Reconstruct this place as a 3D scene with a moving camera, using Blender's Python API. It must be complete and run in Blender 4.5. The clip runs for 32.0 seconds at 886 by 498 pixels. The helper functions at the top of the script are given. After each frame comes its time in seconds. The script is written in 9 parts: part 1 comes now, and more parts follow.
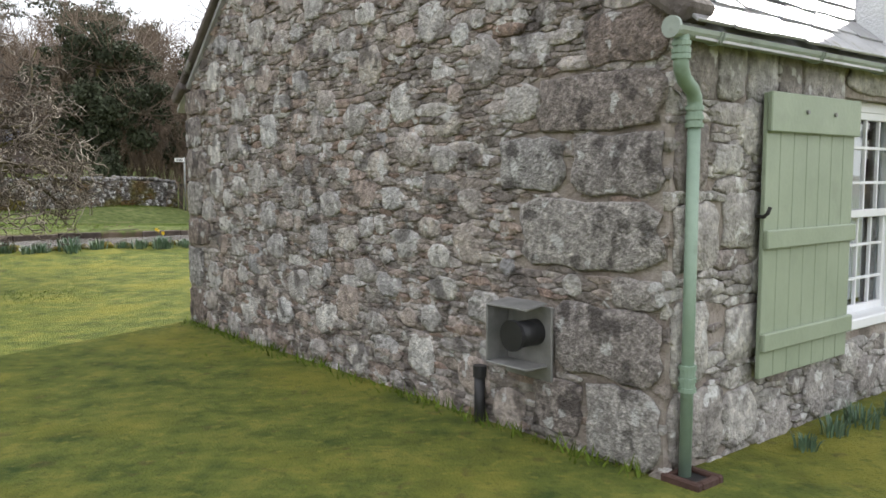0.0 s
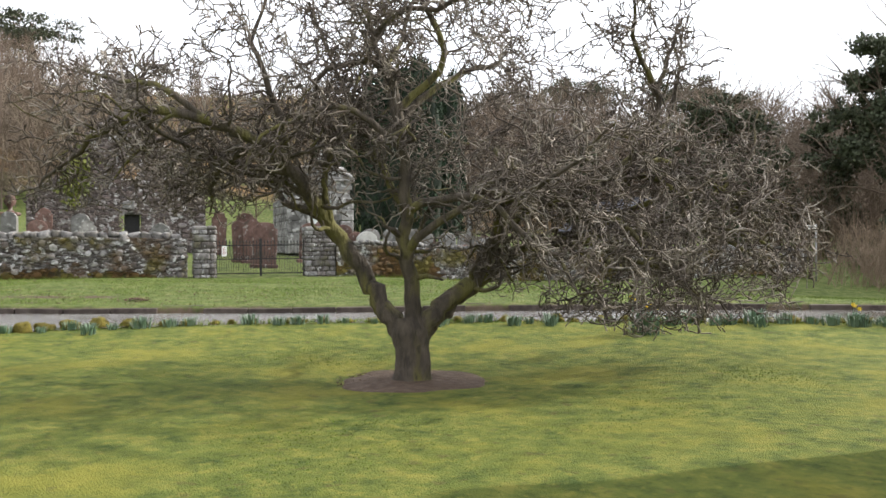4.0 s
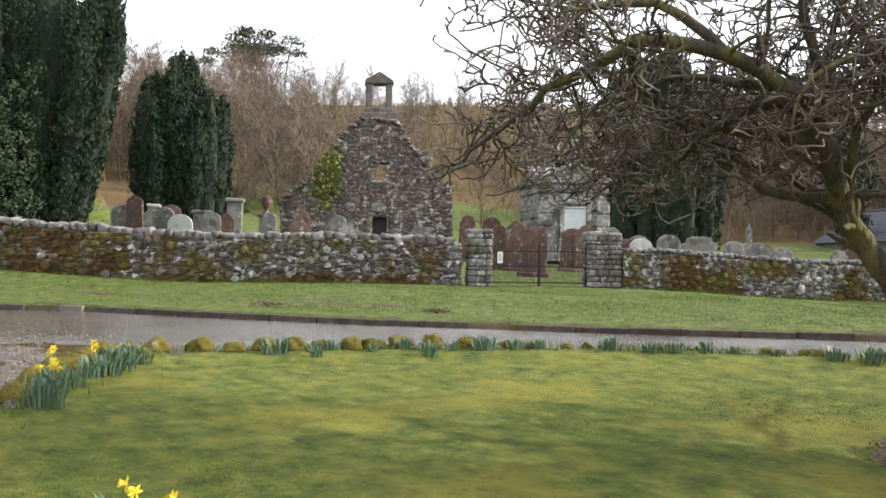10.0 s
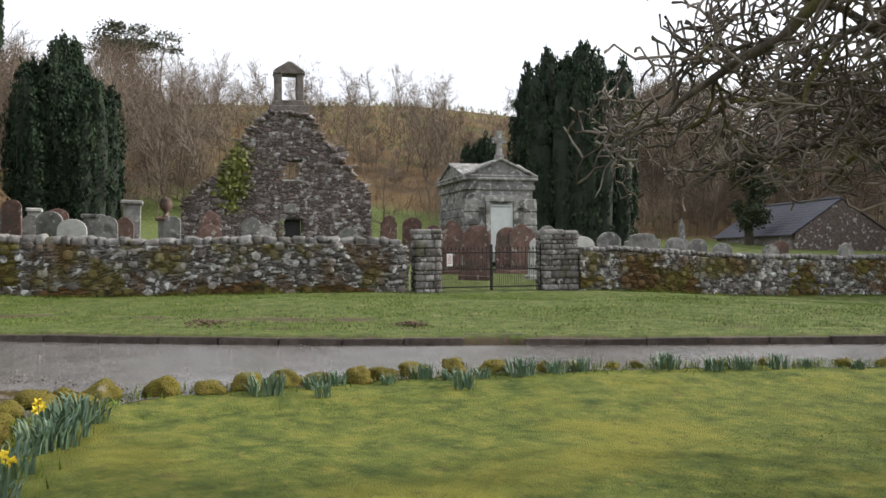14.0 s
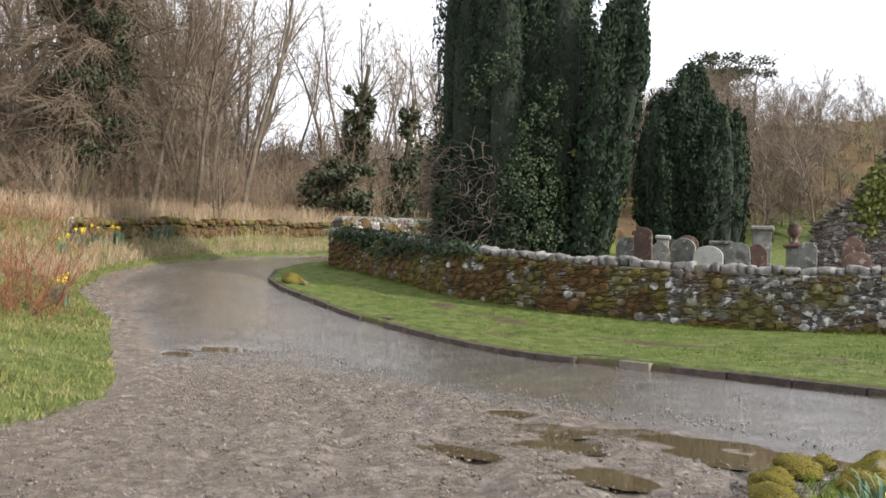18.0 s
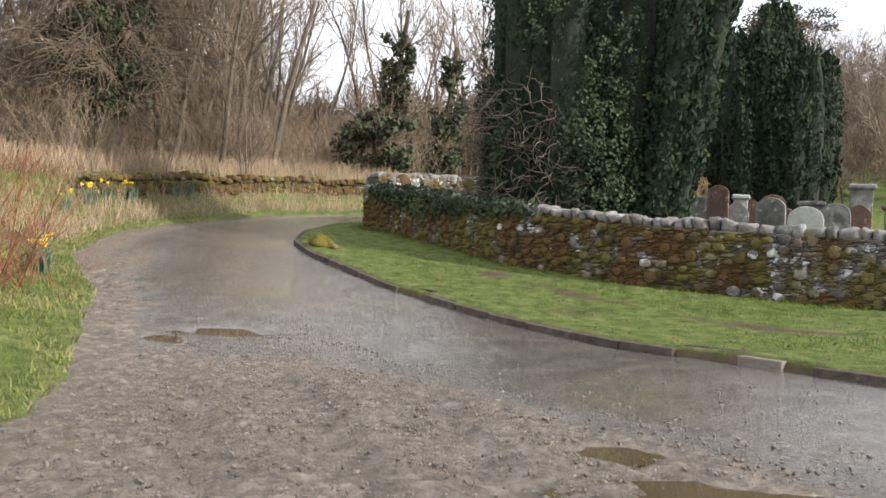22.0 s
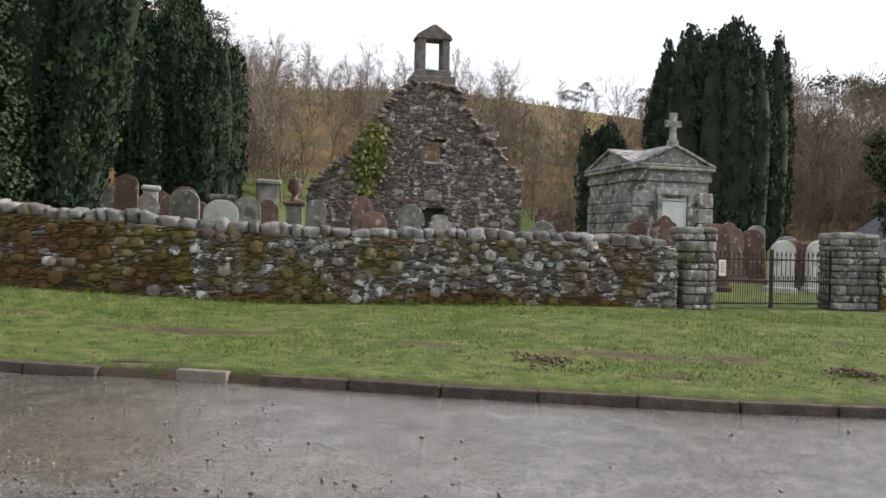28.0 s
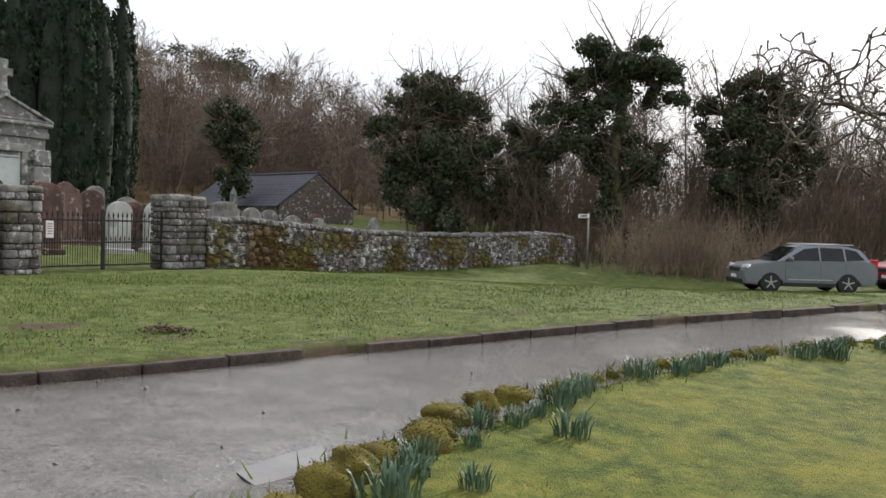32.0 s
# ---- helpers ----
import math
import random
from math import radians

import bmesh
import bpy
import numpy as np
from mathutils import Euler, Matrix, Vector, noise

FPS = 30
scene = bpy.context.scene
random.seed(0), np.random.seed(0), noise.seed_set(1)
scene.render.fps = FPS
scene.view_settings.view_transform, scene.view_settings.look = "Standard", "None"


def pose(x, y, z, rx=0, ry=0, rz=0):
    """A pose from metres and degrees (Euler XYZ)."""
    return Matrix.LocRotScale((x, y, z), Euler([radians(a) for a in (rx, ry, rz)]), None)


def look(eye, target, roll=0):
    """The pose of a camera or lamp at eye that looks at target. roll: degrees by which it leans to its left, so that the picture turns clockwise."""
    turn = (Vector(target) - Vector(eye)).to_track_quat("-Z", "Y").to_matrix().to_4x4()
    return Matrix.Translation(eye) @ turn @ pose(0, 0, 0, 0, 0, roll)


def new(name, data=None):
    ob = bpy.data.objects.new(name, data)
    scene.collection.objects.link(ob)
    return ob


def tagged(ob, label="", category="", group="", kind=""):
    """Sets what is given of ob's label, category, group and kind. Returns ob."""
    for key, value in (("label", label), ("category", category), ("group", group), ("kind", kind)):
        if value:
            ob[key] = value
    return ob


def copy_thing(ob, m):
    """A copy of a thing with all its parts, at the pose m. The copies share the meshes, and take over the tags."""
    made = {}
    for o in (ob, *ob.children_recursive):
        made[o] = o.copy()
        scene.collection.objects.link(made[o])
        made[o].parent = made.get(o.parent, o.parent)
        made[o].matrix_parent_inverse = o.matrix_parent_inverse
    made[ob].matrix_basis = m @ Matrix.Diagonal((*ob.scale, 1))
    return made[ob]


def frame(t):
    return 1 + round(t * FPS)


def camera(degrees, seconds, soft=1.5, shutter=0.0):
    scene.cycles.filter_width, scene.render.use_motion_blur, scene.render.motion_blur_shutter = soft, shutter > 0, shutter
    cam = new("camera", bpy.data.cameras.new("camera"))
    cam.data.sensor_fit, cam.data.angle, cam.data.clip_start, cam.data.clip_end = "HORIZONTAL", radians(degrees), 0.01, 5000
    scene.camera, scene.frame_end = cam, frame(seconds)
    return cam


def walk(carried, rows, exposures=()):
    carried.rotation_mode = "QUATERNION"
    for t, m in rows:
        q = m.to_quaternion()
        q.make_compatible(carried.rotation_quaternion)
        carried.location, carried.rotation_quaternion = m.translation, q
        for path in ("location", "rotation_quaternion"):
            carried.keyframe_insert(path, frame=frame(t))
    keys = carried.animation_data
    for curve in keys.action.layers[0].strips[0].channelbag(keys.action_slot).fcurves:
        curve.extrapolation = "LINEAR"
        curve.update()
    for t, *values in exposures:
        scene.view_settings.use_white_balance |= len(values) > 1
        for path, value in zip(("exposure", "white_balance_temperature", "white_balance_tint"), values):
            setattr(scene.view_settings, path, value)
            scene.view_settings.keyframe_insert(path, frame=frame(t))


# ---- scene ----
# ---- camera and walk ----
cam = camera(56.1, 32.0, 1.6)
# seconds, x, y, z, yaw to the left from +y, pitch up, lean to the right
PATH_ROWS = [
    (0.0, 2.068, 1.151, 1.491, 1.51, -5.13, -0.02),
    (0.5, 1.861, 1.211, 1.492, 3.43, -4.72, -0.42),
    (1.0, 1.633, 1.279, 1.494, 8.29, -4.74, 0.01),
    (1.5, 1.412, 1.363, 1.496, 13.77, -4.99, -0.77),
    (2.0, 1.170, 1.454, 1.499, 21.15, -5.06, -1.03),
    (2.5, 0.896, 1.535, 1.499, 24.98, -3.62, -0.25),
    (3.0, 0.605, 1.608, 1.497, 28.60, -3.38, -0.60),
    (3.5, 0.288, 1.670, 1.493, 35.35, -1.53, 0.76),
    (4.5, -0.405, 1.785, 1.480, 41.73, 0.18, -0.51),
    (5.5, -1.124, 1.876, 1.460, 42.15, 1.25, -0.92),
    (6.0, -1.475, 1.909, 1.449, 41.46, 2.32, 0.02),
    (6.5, -1.812, 1.933, 1.441, 46.11, 2.39, -0.16),
    (7.0, -2.142, 1.943, 1.435, 51.77, 2.13, -0.85),
    (7.5, -2.481, 1.939, 1.431, 51.24, 2.64, 0.05),
    (8.0, -2.806, 1.934, 1.431, 52.03, 1.97, -0.45),
    (8.5, -3.113, 1.924, 1.433, 52.72, 1.47, -1.10),
    (9.0, -3.461, 1.902, 1.436, 51.21, 0.37, -0.43),
    (9.5, -3.808, 1.879, 1.440, 52.91, -0.39, -0.61),
    (10.0, -4.145, 1.863, 1.444, 53.13, 0.28, -0.73),
    (10.5, -4.492, 1.853, 1.447, 51.56, 1.28, -0.76),
    (11.0, -4.863, 1.860, 1.450, 50.52, 1.34, -1.02),
    (11.5, -5.254, 1.887, 1.453, 51.12, 1.03, -1.51),
    (12.0, -5.642, 1.925, 1.455, 49.73, 1.10, -0.95),
    (12.5, -6.008, 1.974, 1.457, 48.00, 0.72, -0.31),
    (13.0, -6.349, 2.014, 1.460, 45.62, 0.54, -0.58),
    (13.5, -6.672, 2.031, 1.464, 43.24, 0.51, -0.96),
    (14.0, -7.004, 2.028, 1.470, 44.92, 0.42, 0.58),
    (14.5, -7.339, 2.016, 1.479, 54.42, 0.78, -0.21),
    (15.0, -7.644, 1.983, 1.487, 61.87, 0.80, -1.52),
    (15.5, -7.914, 1.912, 1.493, 68.50, 1.13, -0.61),
    (16.5, -8.365, 1.695, 1.502, 78.66, 1.36, -0.48),
    (17.5, -8.853, 1.500, 1.511, 83.54, 1.70, -0.48),
    (18.0, -9.169, 1.454, 1.517, 83.57, 2.16, -1.03),
    (18.5, -9.541, 1.428, 1.525, 83.13, 3.49, -0.58),
    (19.0, -9.935, 1.424, 1.533, 83.73, 3.24, -0.56),
    (19.5, -10.328, 1.421, 1.540, 85.07, 0.84, -1.59),
    (20.0, -10.727, 1.409, 1.548, 84.68, 0.26, -1.29),
    (20.5, -11.107, 1.423, 1.556, 84.70, 0.17, -1.28),
    (21.0, -11.486, 1.457, 1.564, 85.60, 0.07, -1.51),
    (21.5, -11.879, 1.479, 1.573, 85.36, -0.21, -1.20),
    (22.0, -12.263, 1.535, 1.582, 86.18, -0.58, -1.48),
    (22.5, -12.655, 1.602, 1.592, 88.09, -0.88, -1.91),
    (23.0, -13.039, 1.660, 1.601, 86.85, -0.67, -1.67),
    (23.5, -13.352, 1.717, 1.609, 87.75, 0.01, -2.14),
    (24.0, -13.568, 1.748, 1.614, 87.04, 0.17, -2.50),
    (24.5, -13.734, 1.734, 1.617, 84.70, -0.25, -1.88),
    (25.0, -13.799, 1.736, 1.617, 84.00, -0.60, -1.72),
    (25.5, -13.789, 1.761, 1.615, 77.71, -0.38, -1.60),
    (26.0, -13.779, 1.780, 1.612, 66.39, -0.40, -1.73),
    (26.5, -13.763, 1.786, 1.612, 58.50, -0.55, -1.61),
    (27.5, -13.774, 1.760, 1.619, 49.20, -0.31, -0.44),
    (28.5, -13.792, 1.787, 1.629, 43.56, 0.06, -2.18),
    (29.0, -13.784, 1.861, 1.631, 40.26, 0.09, -1.94),
    (29.5, -13.766, 1.949, 1.632, 35.35, -0.14, -1.62),
    (30.0, -13.735, 2.032, 1.632, 28.78, -0.45, -1.28),
    (30.5, -13.675, 2.093, 1.630, 23.42, -0.60, -1.35),
    (31.0, -13.594, 2.141, 1.627, 17.18, -0.84, -1.32),
    (31.5, -13.524, 2.182, 1.622, 10.16, -1.01, -1.25),
    (32.0, -13.479, 2.202, 1.616, 3.91, -1.70, -1.43),
]


def carried_pose(x, y, z, yaw, pitch, lean):
    return pose(x, y, z, 90 + pitch, 0, yaw) @ pose(0, 0, 0, 0, 0, -lean)


EXPOSURES = ((0.0, 0.42), (1.5, 0.52), (3.0, 0.52), (4.5, 0.35), (6.0, 0.22), (8.5, 0.36), (10.0, 0.38), (11.0, 0.05), (13.0, 0.03), (14.0, -0.05), (15.0, -0.15), (16.5, 0.05), (18.0, 0.2), (20.0, 0.22), (24.0, 0.3), (26.2, 0.4), (28.2, -0.1), (30.0, -0.18), (32.0, -0.22))
walk(cam, [(r[0], carried_pose(*r[1:])) for r in PATH_ROWS], EXPOSURES)

# ---- world and sun ----
SUN_WAY = Vector((0.53, 0.85, 0.50)).normalized()
world = bpy.data.worlds.new("sky")
scene.world = world
world.use_nodes = True
wn, wl = world.node_tree.nodes, world.node_tree.links
wn.clear()
w_out = wn.new("ShaderNodeOutputWorld")
w_bg = wn.new("ShaderNodeBackground")
w_sky = wn.new("ShaderNodeTexSky")
w_sky.sky_type = "NISHITA"
w_sky.sun_disc = False
w_sky.sun_elevation = math.asin(SUN_WAY.z)
w_sky.sun_rotation = math.atan2(SUN_WAY.x, SUN_WAY.y)
w_sky.dust_density = 3.0
w_mix = wn.new("ShaderNodeMix")
w_mix.data_type = "RGBA"
w_co = wn.new("ShaderNodeTexCoord")
w_noise = wn.new("ShaderNodeTexNoise")
w_noise.inputs["Scale"].default_value = 2.2
w_noise.inputs["Detail"].default_value = 6
w_ramp = wn.new("ShaderNodeMapRange")
w_ramp.inputs["From Min"].default_value = 0.25
w_ramp.inputs["From Max"].default_value = 0.6
w_ramp.inputs["To Min"].default_value = 0.72
w_ramp.inputs["To Max"].default_value = 0.95
wl.new(w_co.outputs["Generated"], w_noise.inputs["Vector"])
wl.new(w_noise.outputs["Fac"], w_ramp.inputs["Value"])
wl.new(w_ramp.outputs["Result"], w_mix.inputs["Factor"])
wl.new(w_sky.outputs["Color"], w_mix.inputs["A"])
w_mix.inputs["B"].default_value = (12.6, 12.9, 13.7, 1)
wl.new(w_mix.outputs["Result"], w_bg.inputs["Color"])
w_bg.inputs["Strength"].default_value = 0.11
wl.new(w_bg.outputs["Background"], w_out.inputs["Surface"])

sun = new("sun", bpy.data.lights.new("sun", "SUN"))
sun.data.energy = 4.95
sun.data.angle = radians(1.0)
sun.data.color = (1.0, 0.95, 0.86)
sun.matrix_world = look(SUN_WAY * 60, (0, 0, 0))


# ---- materials ----
def mat(name, stops, rough=0.85, scale=3.0, detail=8.0, bump=0.3, bump_scale=None, metal=0.0, spot=None, island=0.0,
        stretch=(1, 1, 1), spec=0.5, rnd=0.0, coat=0.0, palette=None, rough_var=0.0, masks=None, wet=0.0, churn=0.0):
    """Noise-driven surface. stops: colours along the noise. spot: (colour, scale, threshold, softness, amount) laid over it. rnd: spread of
    value from object to object; island: from piece to piece of a mesh."""
    m = bpy.data.materials.new(name)
    m.use_nodes = True
    n, l = m.node_tree.nodes, m.node_tree.links
    b = n["Principled BSDF"]
    b.inputs["Roughness"].default_value = rough
    b.inputs["Metallic"].default_value = metal
    b.inputs["Specular IOR Level"].default_value = spec
    b.inputs["Coat Weight"].default_value = coat
    ge = n.new("ShaderNodeNewGeometry")
    mp = n.new("ShaderNodeMapping")
    mp.inputs["Scale"].default_value = stretch
    l.new(ge.outputs["Position"], mp.inputs["Vector"])
    vec = mp.outputs["Vector"]
    chance = None
    if rnd:
        oi = n.new("ShaderNodeObjectInfo")
        chance = oi.outputs["Random"]
    elif island:
        chance = ge.outputs["Random Per Island"]
    no = n.new("ShaderNodeTexNoise")
    no.inputs["Scale"].default_value = scale
    no.inputs["Detail"].default_value = detail
    no.inputs["Roughness"].default_value = 0.65
    l.new(vec, no.inputs["Vector"])
    ra = n.new("ShaderNodeValToRGB")
    el = ra.color_ramp.elements
    lo, hi = 0.3, 0.7
    for i, c in enumerate(stops):
        p = lo + (hi - lo) * i / max(1, len(stops) - 1)
        e = el[i] if i < 2 else el.new(p)
        e.position = p
        e.color = (*c, 1)
    l.new(no.outputs["Fac"], ra.inputs["Fac"])
    col = ra.outputs["Color"]
    if palette:
        pr = n.new("ShaderNodeValToRGB")
        pe = pr.color_ramp.elements
        for i, c in enumerate(palette):
            p = i / (len(palette) - 1)
            e = pe[i] if i < 2 else pe.new(p)
            e.position = p
            e.color = (*c, 1)
        l.new(chance, pr.inputs["Fac"])
        mu = n.new("ShaderNodeMix")
        mu.data_type, mu.blend_type = "RGBA", "MULTIPLY"
        mu.inputs["Factor"].default_value = 1.0
        l.new(pr.outputs["Color"], mu.inputs["A"])
        l.new(col, mu.inputs["B"])
        col = mu.outputs["Result"]
    elif chance is not None:
        hs = n.new("ShaderNodeHueSaturation")
        mr = n.new("ShaderNodeMapRange")
        amp = rnd or island
        mr.inputs["To Min"].default_value = 1 - amp
        mr.inputs["To Max"].default_value = 1 + amp
        l.new(chance, mr.inputs["Value"])
        l.new(mr.outputs["Result"], hs.inputs["Value"])
        l.new(col, hs.inputs["Color"])
        col = hs.outputs["Color"]
    for sp in (spot or ()):
        sc, ss, th, so, am = sp
        n2 = n.new("ShaderNodeTexNoise")
        n2.inputs["Scale"].default_value = ss
        n2.inputs["Detail"].default_value = 5
        l.new(vec, n2.inputs["Vector"])
        m2 = n.new("ShaderNodeMapRange")
        m2.inputs["From Min"].default_value = th
        m2.inputs["From Max"].default_value = th + so
        m2.inputs["To Max"].default_value = am
        l.new(n2.outputs["Fac"], m2.inputs["Value"])
        mx = n.new("ShaderNodeMix")
        mx.data_type = "RGBA"
        l.new(m2.outputs["Result"], mx.inputs["Factor"])
        l.new(col, mx.inputs["A"])
        mx.inputs["B"].default_value = (*sc, 1)
        col = mx.outputs["Result"]
    # masks: (name of a colour attribute's channel 0-2, colour stops, noise scale)
    for ch, cs, ns in (masks or ()):
        at = n.new("ShaderNodeAttribute")
        at.attribute_name = "kind"
        se = n.new("ShaderNodeSeparateColor")
        l.new(at.outputs["Color"], se.inputs["Color"])
        n3 = n.new("ShaderNodeTexNoise")
        n3.inputs["Scale"].default_value = ns
        n3.inputs["Detail"].default_value = 9
        n3.inputs["Roughness"].default_value = 0.7
        l.new(vec, n3.inputs["Vector"])
        r3 = n.new("ShaderNodeValToRGB")
        for i, c in enumerate(cs):
            e3 = r3.color_ramp.elements
            p = 0.32 + 0.36 * i / max(1, len(cs) - 1)
            e = e3[i] if i < 2 else e3.new(p)
            e.position = p
            e.color = (*c, 1)
        l.new(n3.outputs["Fac"], r3.inputs["Fac"])
        sm = n.new("ShaderNodeMath")
        sm.operation = "ADD"
        l.new(se.outputs[ch], sm.inputs[0])
        l.new(n3.outputs["Fac"], sm.inputs[1])
        m3 = n.new("ShaderNodeMapRange")
        m3.inputs["From Min"].default_value = 0.88
        m3.inputs["From Max"].default_value = 1.12
        l.new(sm.outputs["Value"], m3.inputs["Value"])
        x3 = n.new("ShaderNodeMix")
        x3.data_type = "RGBA"
        l.new(m3.outputs["Result"], x3.inputs["Factor"])
        l.new(col, x3.inputs["A"])
        l.new(r3.outputs["Color"], x3.inputs["B"])
        col = x3.outputs["Result"]
    if rough_var:
        n4 = n.new("ShaderNodeTexNoise")
        n4.inputs["Scale"].default_value = 0.55
        n4.inputs["Detail"].default_value = 7
        l.new(vec, n4.inputs["Vector"])
        m4 = n.new("ShaderNodeMapRange")
        m4.inputs["From Min"].default_value = 0.35
        m4.inputs["From Max"].default_value = 0.65
        m4.inputs["To Min"].default_value = rough - rough_var
        m4.inputs["To Max"].default_value = rough + rough_var
        l.new(n4.outputs["Fac"], m4.inputs["Value"])
        glaze = m4.outputs["Result"]
        if wet:  # the second channel of "kind" marks standing wet
            at2 = n.new("ShaderNodeAttribute")
            at2.attribute_name = "kind"
            se2 = n.new("ShaderNodeSeparateColor")
            l.new(at2.outputs["Color"], se2.inputs["Color"])
            ml = n.new("ShaderNodeMath")
            ml.operation = "MULTIPLY_ADD"
            ml.use_clamp = True
            l.new(se2.outputs[1], ml.inputs[0])
            ml.inputs[1].default_value = -wet
            l.new(glaze, ml.inputs[2])
            mm = n.new("ShaderNodeMath")
            mm.operation = "MAXIMUM"
            mm.inputs[1].default_value = 0.09
            l.new(ml.outputs["Value"], mm.inputs[0])
            glaze = mm.outputs["Value"]
        l.new(glaze, b.inputs["Roughness"])
    l.new(col, b.inputs["Base Color"])
    if bump:
        nb = n.new("ShaderNodeTexNoise")
        nb.inputs["Scale"].default_value = bump_scale or scale * 4
        nb.inputs["Detail"].default_value = 8
        l.new(vec, nb.inputs["Vector"])
        bu = n.new("ShaderNodeBump")
        bu.inputs["Strength"].default_value = bump
        bu.inputs["Distance"].default_value = 0.03
        l.new(nb.outputs["Fac"], bu.inputs["Height"])
        l.new(bu.outputs["Normal"], b.inputs["Normal"])
        if churn:  # clods where the third channel of "kind" marks mud
            at5 = n.new("ShaderNodeAttribute")
            at5.attribute_name = "kind"
            se5 = n.new("ShaderNodeSeparateColor")
            l.new(at5.outputs["Color"], se5.inputs["Color"])
            n5 = n.new("ShaderNodeTexNoise")
            n5.inputs["Scale"].default_value = 17
            n5.inputs["Detail"].default_value = 10
            n5.inputs["Roughness"].default_value = 0.75
            l.new(vec, n5.inputs["Vector"])
            m5 = n.new("ShaderNodeMath")
            m5.operation = "MULTIPLY"
            l.new(se5.outputs[2], m5.inputs[0])
            l.new(n5.outputs["Fac"], m5.inputs[1])
            b5 = n.new("ShaderNodeBump")
            b5.inputs["Strength"].default_value = churn
            b5.inputs["Distance"].default_value = 0.06
            l.new(m5.outputs["Value"], b5.inputs["Height"])
            l.new(bu.outputs["Normal"], b5.inputs["Normal"])
            l.new(b5.outputs["Normal"], b.inputs["Normal"])
    return m


HEATH = [(0.05, 0.036, 0.022), (0.105, 0.07, 0.038), (0.16, 0.105, 0.05), (0.085, 0.085, 0.034), (0.17, 0.135, 0.07)]
M_GROUND = mat("mossy_grass", [(0.041, 0.066, 0.017), (0.114, 0.138, 0.030), (0.220, 0.210, 0.049)], 0.9, 3.4, 15, 1.0, 60,
               spot=[((0.235, 0.215, 0.037), 0.8, 0.5, 0.16, 0.55), ((0.098, 0.080, 0.032), 6.0, 0.62, 0.06, 0.5), ((0.255, 0.235, 0.053), 11.0, 0.58, 0.1, 0.45), ((0.030, 0.055, 0.015), 14.0, 0.58, 0.08, 0.35), ((0.044, 0.085, 0.015), 0.5, 0.55, 0.2, 0.3)], spec=0.12,
               masks=[(0, [(0.04, 0.06, 0.02), (0.105, 0.135, 0.038), (0.20, 0.20, 0.085)], 3.2), (1, HEATH, 0.09),
                      (2, [(0.05, 0.036, 0.025), (0.10, 0.072, 0.05), (0.14, 0.11, 0.08)], 3.0)])
M_ROAD = mat("wet_tarmac", [(0.085, 0.077, 0.070), (0.125, 0.113, 0.103), (0.175, 0.16, 0.148)], 0.13, 3, 14, 0.2, 95, rough_var=0.12, spec=0.9, wet=0.34, churn=0.9,
             spot=[((0.16, 0.125, 0.098), 0.35, 0.5, 0.2, 0.6), ((0.08, 0.07, 0.063), 1.7, 0.6, 0.1, 0.4), ((0.06, 0.051, 0.044), 24.0, 0.56, 0.05, 0.7), ((0.28, 0.26, 0.24), 45.0, 0.6, 0.05, 0.6)],
             masks=[(2, [(0.07, 0.053, 0.04), (0.16, 0.127, 0.10), (0.27, 0.225, 0.185)], 7.0)])
GRAIN = [(0.45, 0.44, 0.43), (0.9, 0.9, 0.9), (1.5, 1.48, 1.45)]
BOULDER_TONES = [(0.360, 0.336, 0.318), (0.504, 0.498, 0.492), (0.312, 0.288, 0.276), (0.576, 0.558, 0.534), (0.432, 0.414, 0.402), (0.384, 0.312, 0.276), (0.468, 0.438, 0.402), (0.348, 0.342, 0.354)]
SLIP_TONES = [(0.250, 0.206, 0.181), (0.362, 0.331, 0.312), (0.300, 0.219, 0.181), (0.450, 0.419, 0.394), (0.200, 0.175, 0.163), (0.338, 0.294, 0.263)]
M_COTTAGE = mat("whin_and_granite", GRAIN, 0.9, 14, 14, 1.0, 45, rnd=0.3, palette=BOULDER_TONES,
                spot=[((0.60, 0.60, 0.59), 9, 0.60, 0.05, 0.75), ((0.06, 0.05, 0.048), 5, 0.57, 0.08, 0.7)])
M_COTTAGE_FILL = mat("whin_slivers", GRAIN, 0.9, 14, 14, 1.0, 45, island=0.3, palette=SLIP_TONES,
                     spot=[((0.60, 0.60, 0.59), 9, 0.60, 0.05, 0.75), ((0.06, 0.05, 0.048), 5, 0.57, 0.08, 0.7)])
M_COTTAGE_SIDE = mat("pale_lichened_slabs", GRAIN, 0.9, 14, 14, 1.0, 45, island=0.3, palette=[(0.31, 0.295, 0.275), (0.43, 0.415, 0.39), (0.23, 0.20, 0.185), (0.48, 0.46, 0.43), (0.35, 0.325, 0.30)],
                     spot=[((0.66, 0.66, 0.64), 9, 0.60, 0.05, 0.75), ((0.09, 0.075, 0.07), 5, 0.6, 0.08, 0.6)])
M_QUOIN = mat("weathered_corner_granite", [(0.35, 0.34, 0.33), (0.85, 0.84, 0.83), (1.7, 1.68, 1.65)], 0.92, 26, 14, 1.0, 60, rnd=0.3,
               palette=[(0.25, 0.22, 0.21), (0.33, 0.32, 0.315), (0.24, 0.195, 0.175), (0.38, 0.365, 0.35), (0.29, 0.255, 0.24)],
               spot=[((0.56, 0.56, 0.55), 8, 0.60, 0.04, 0.75), ((0.05, 0.042, 0.04), 6, 0.56, 0.07, 0.75)])
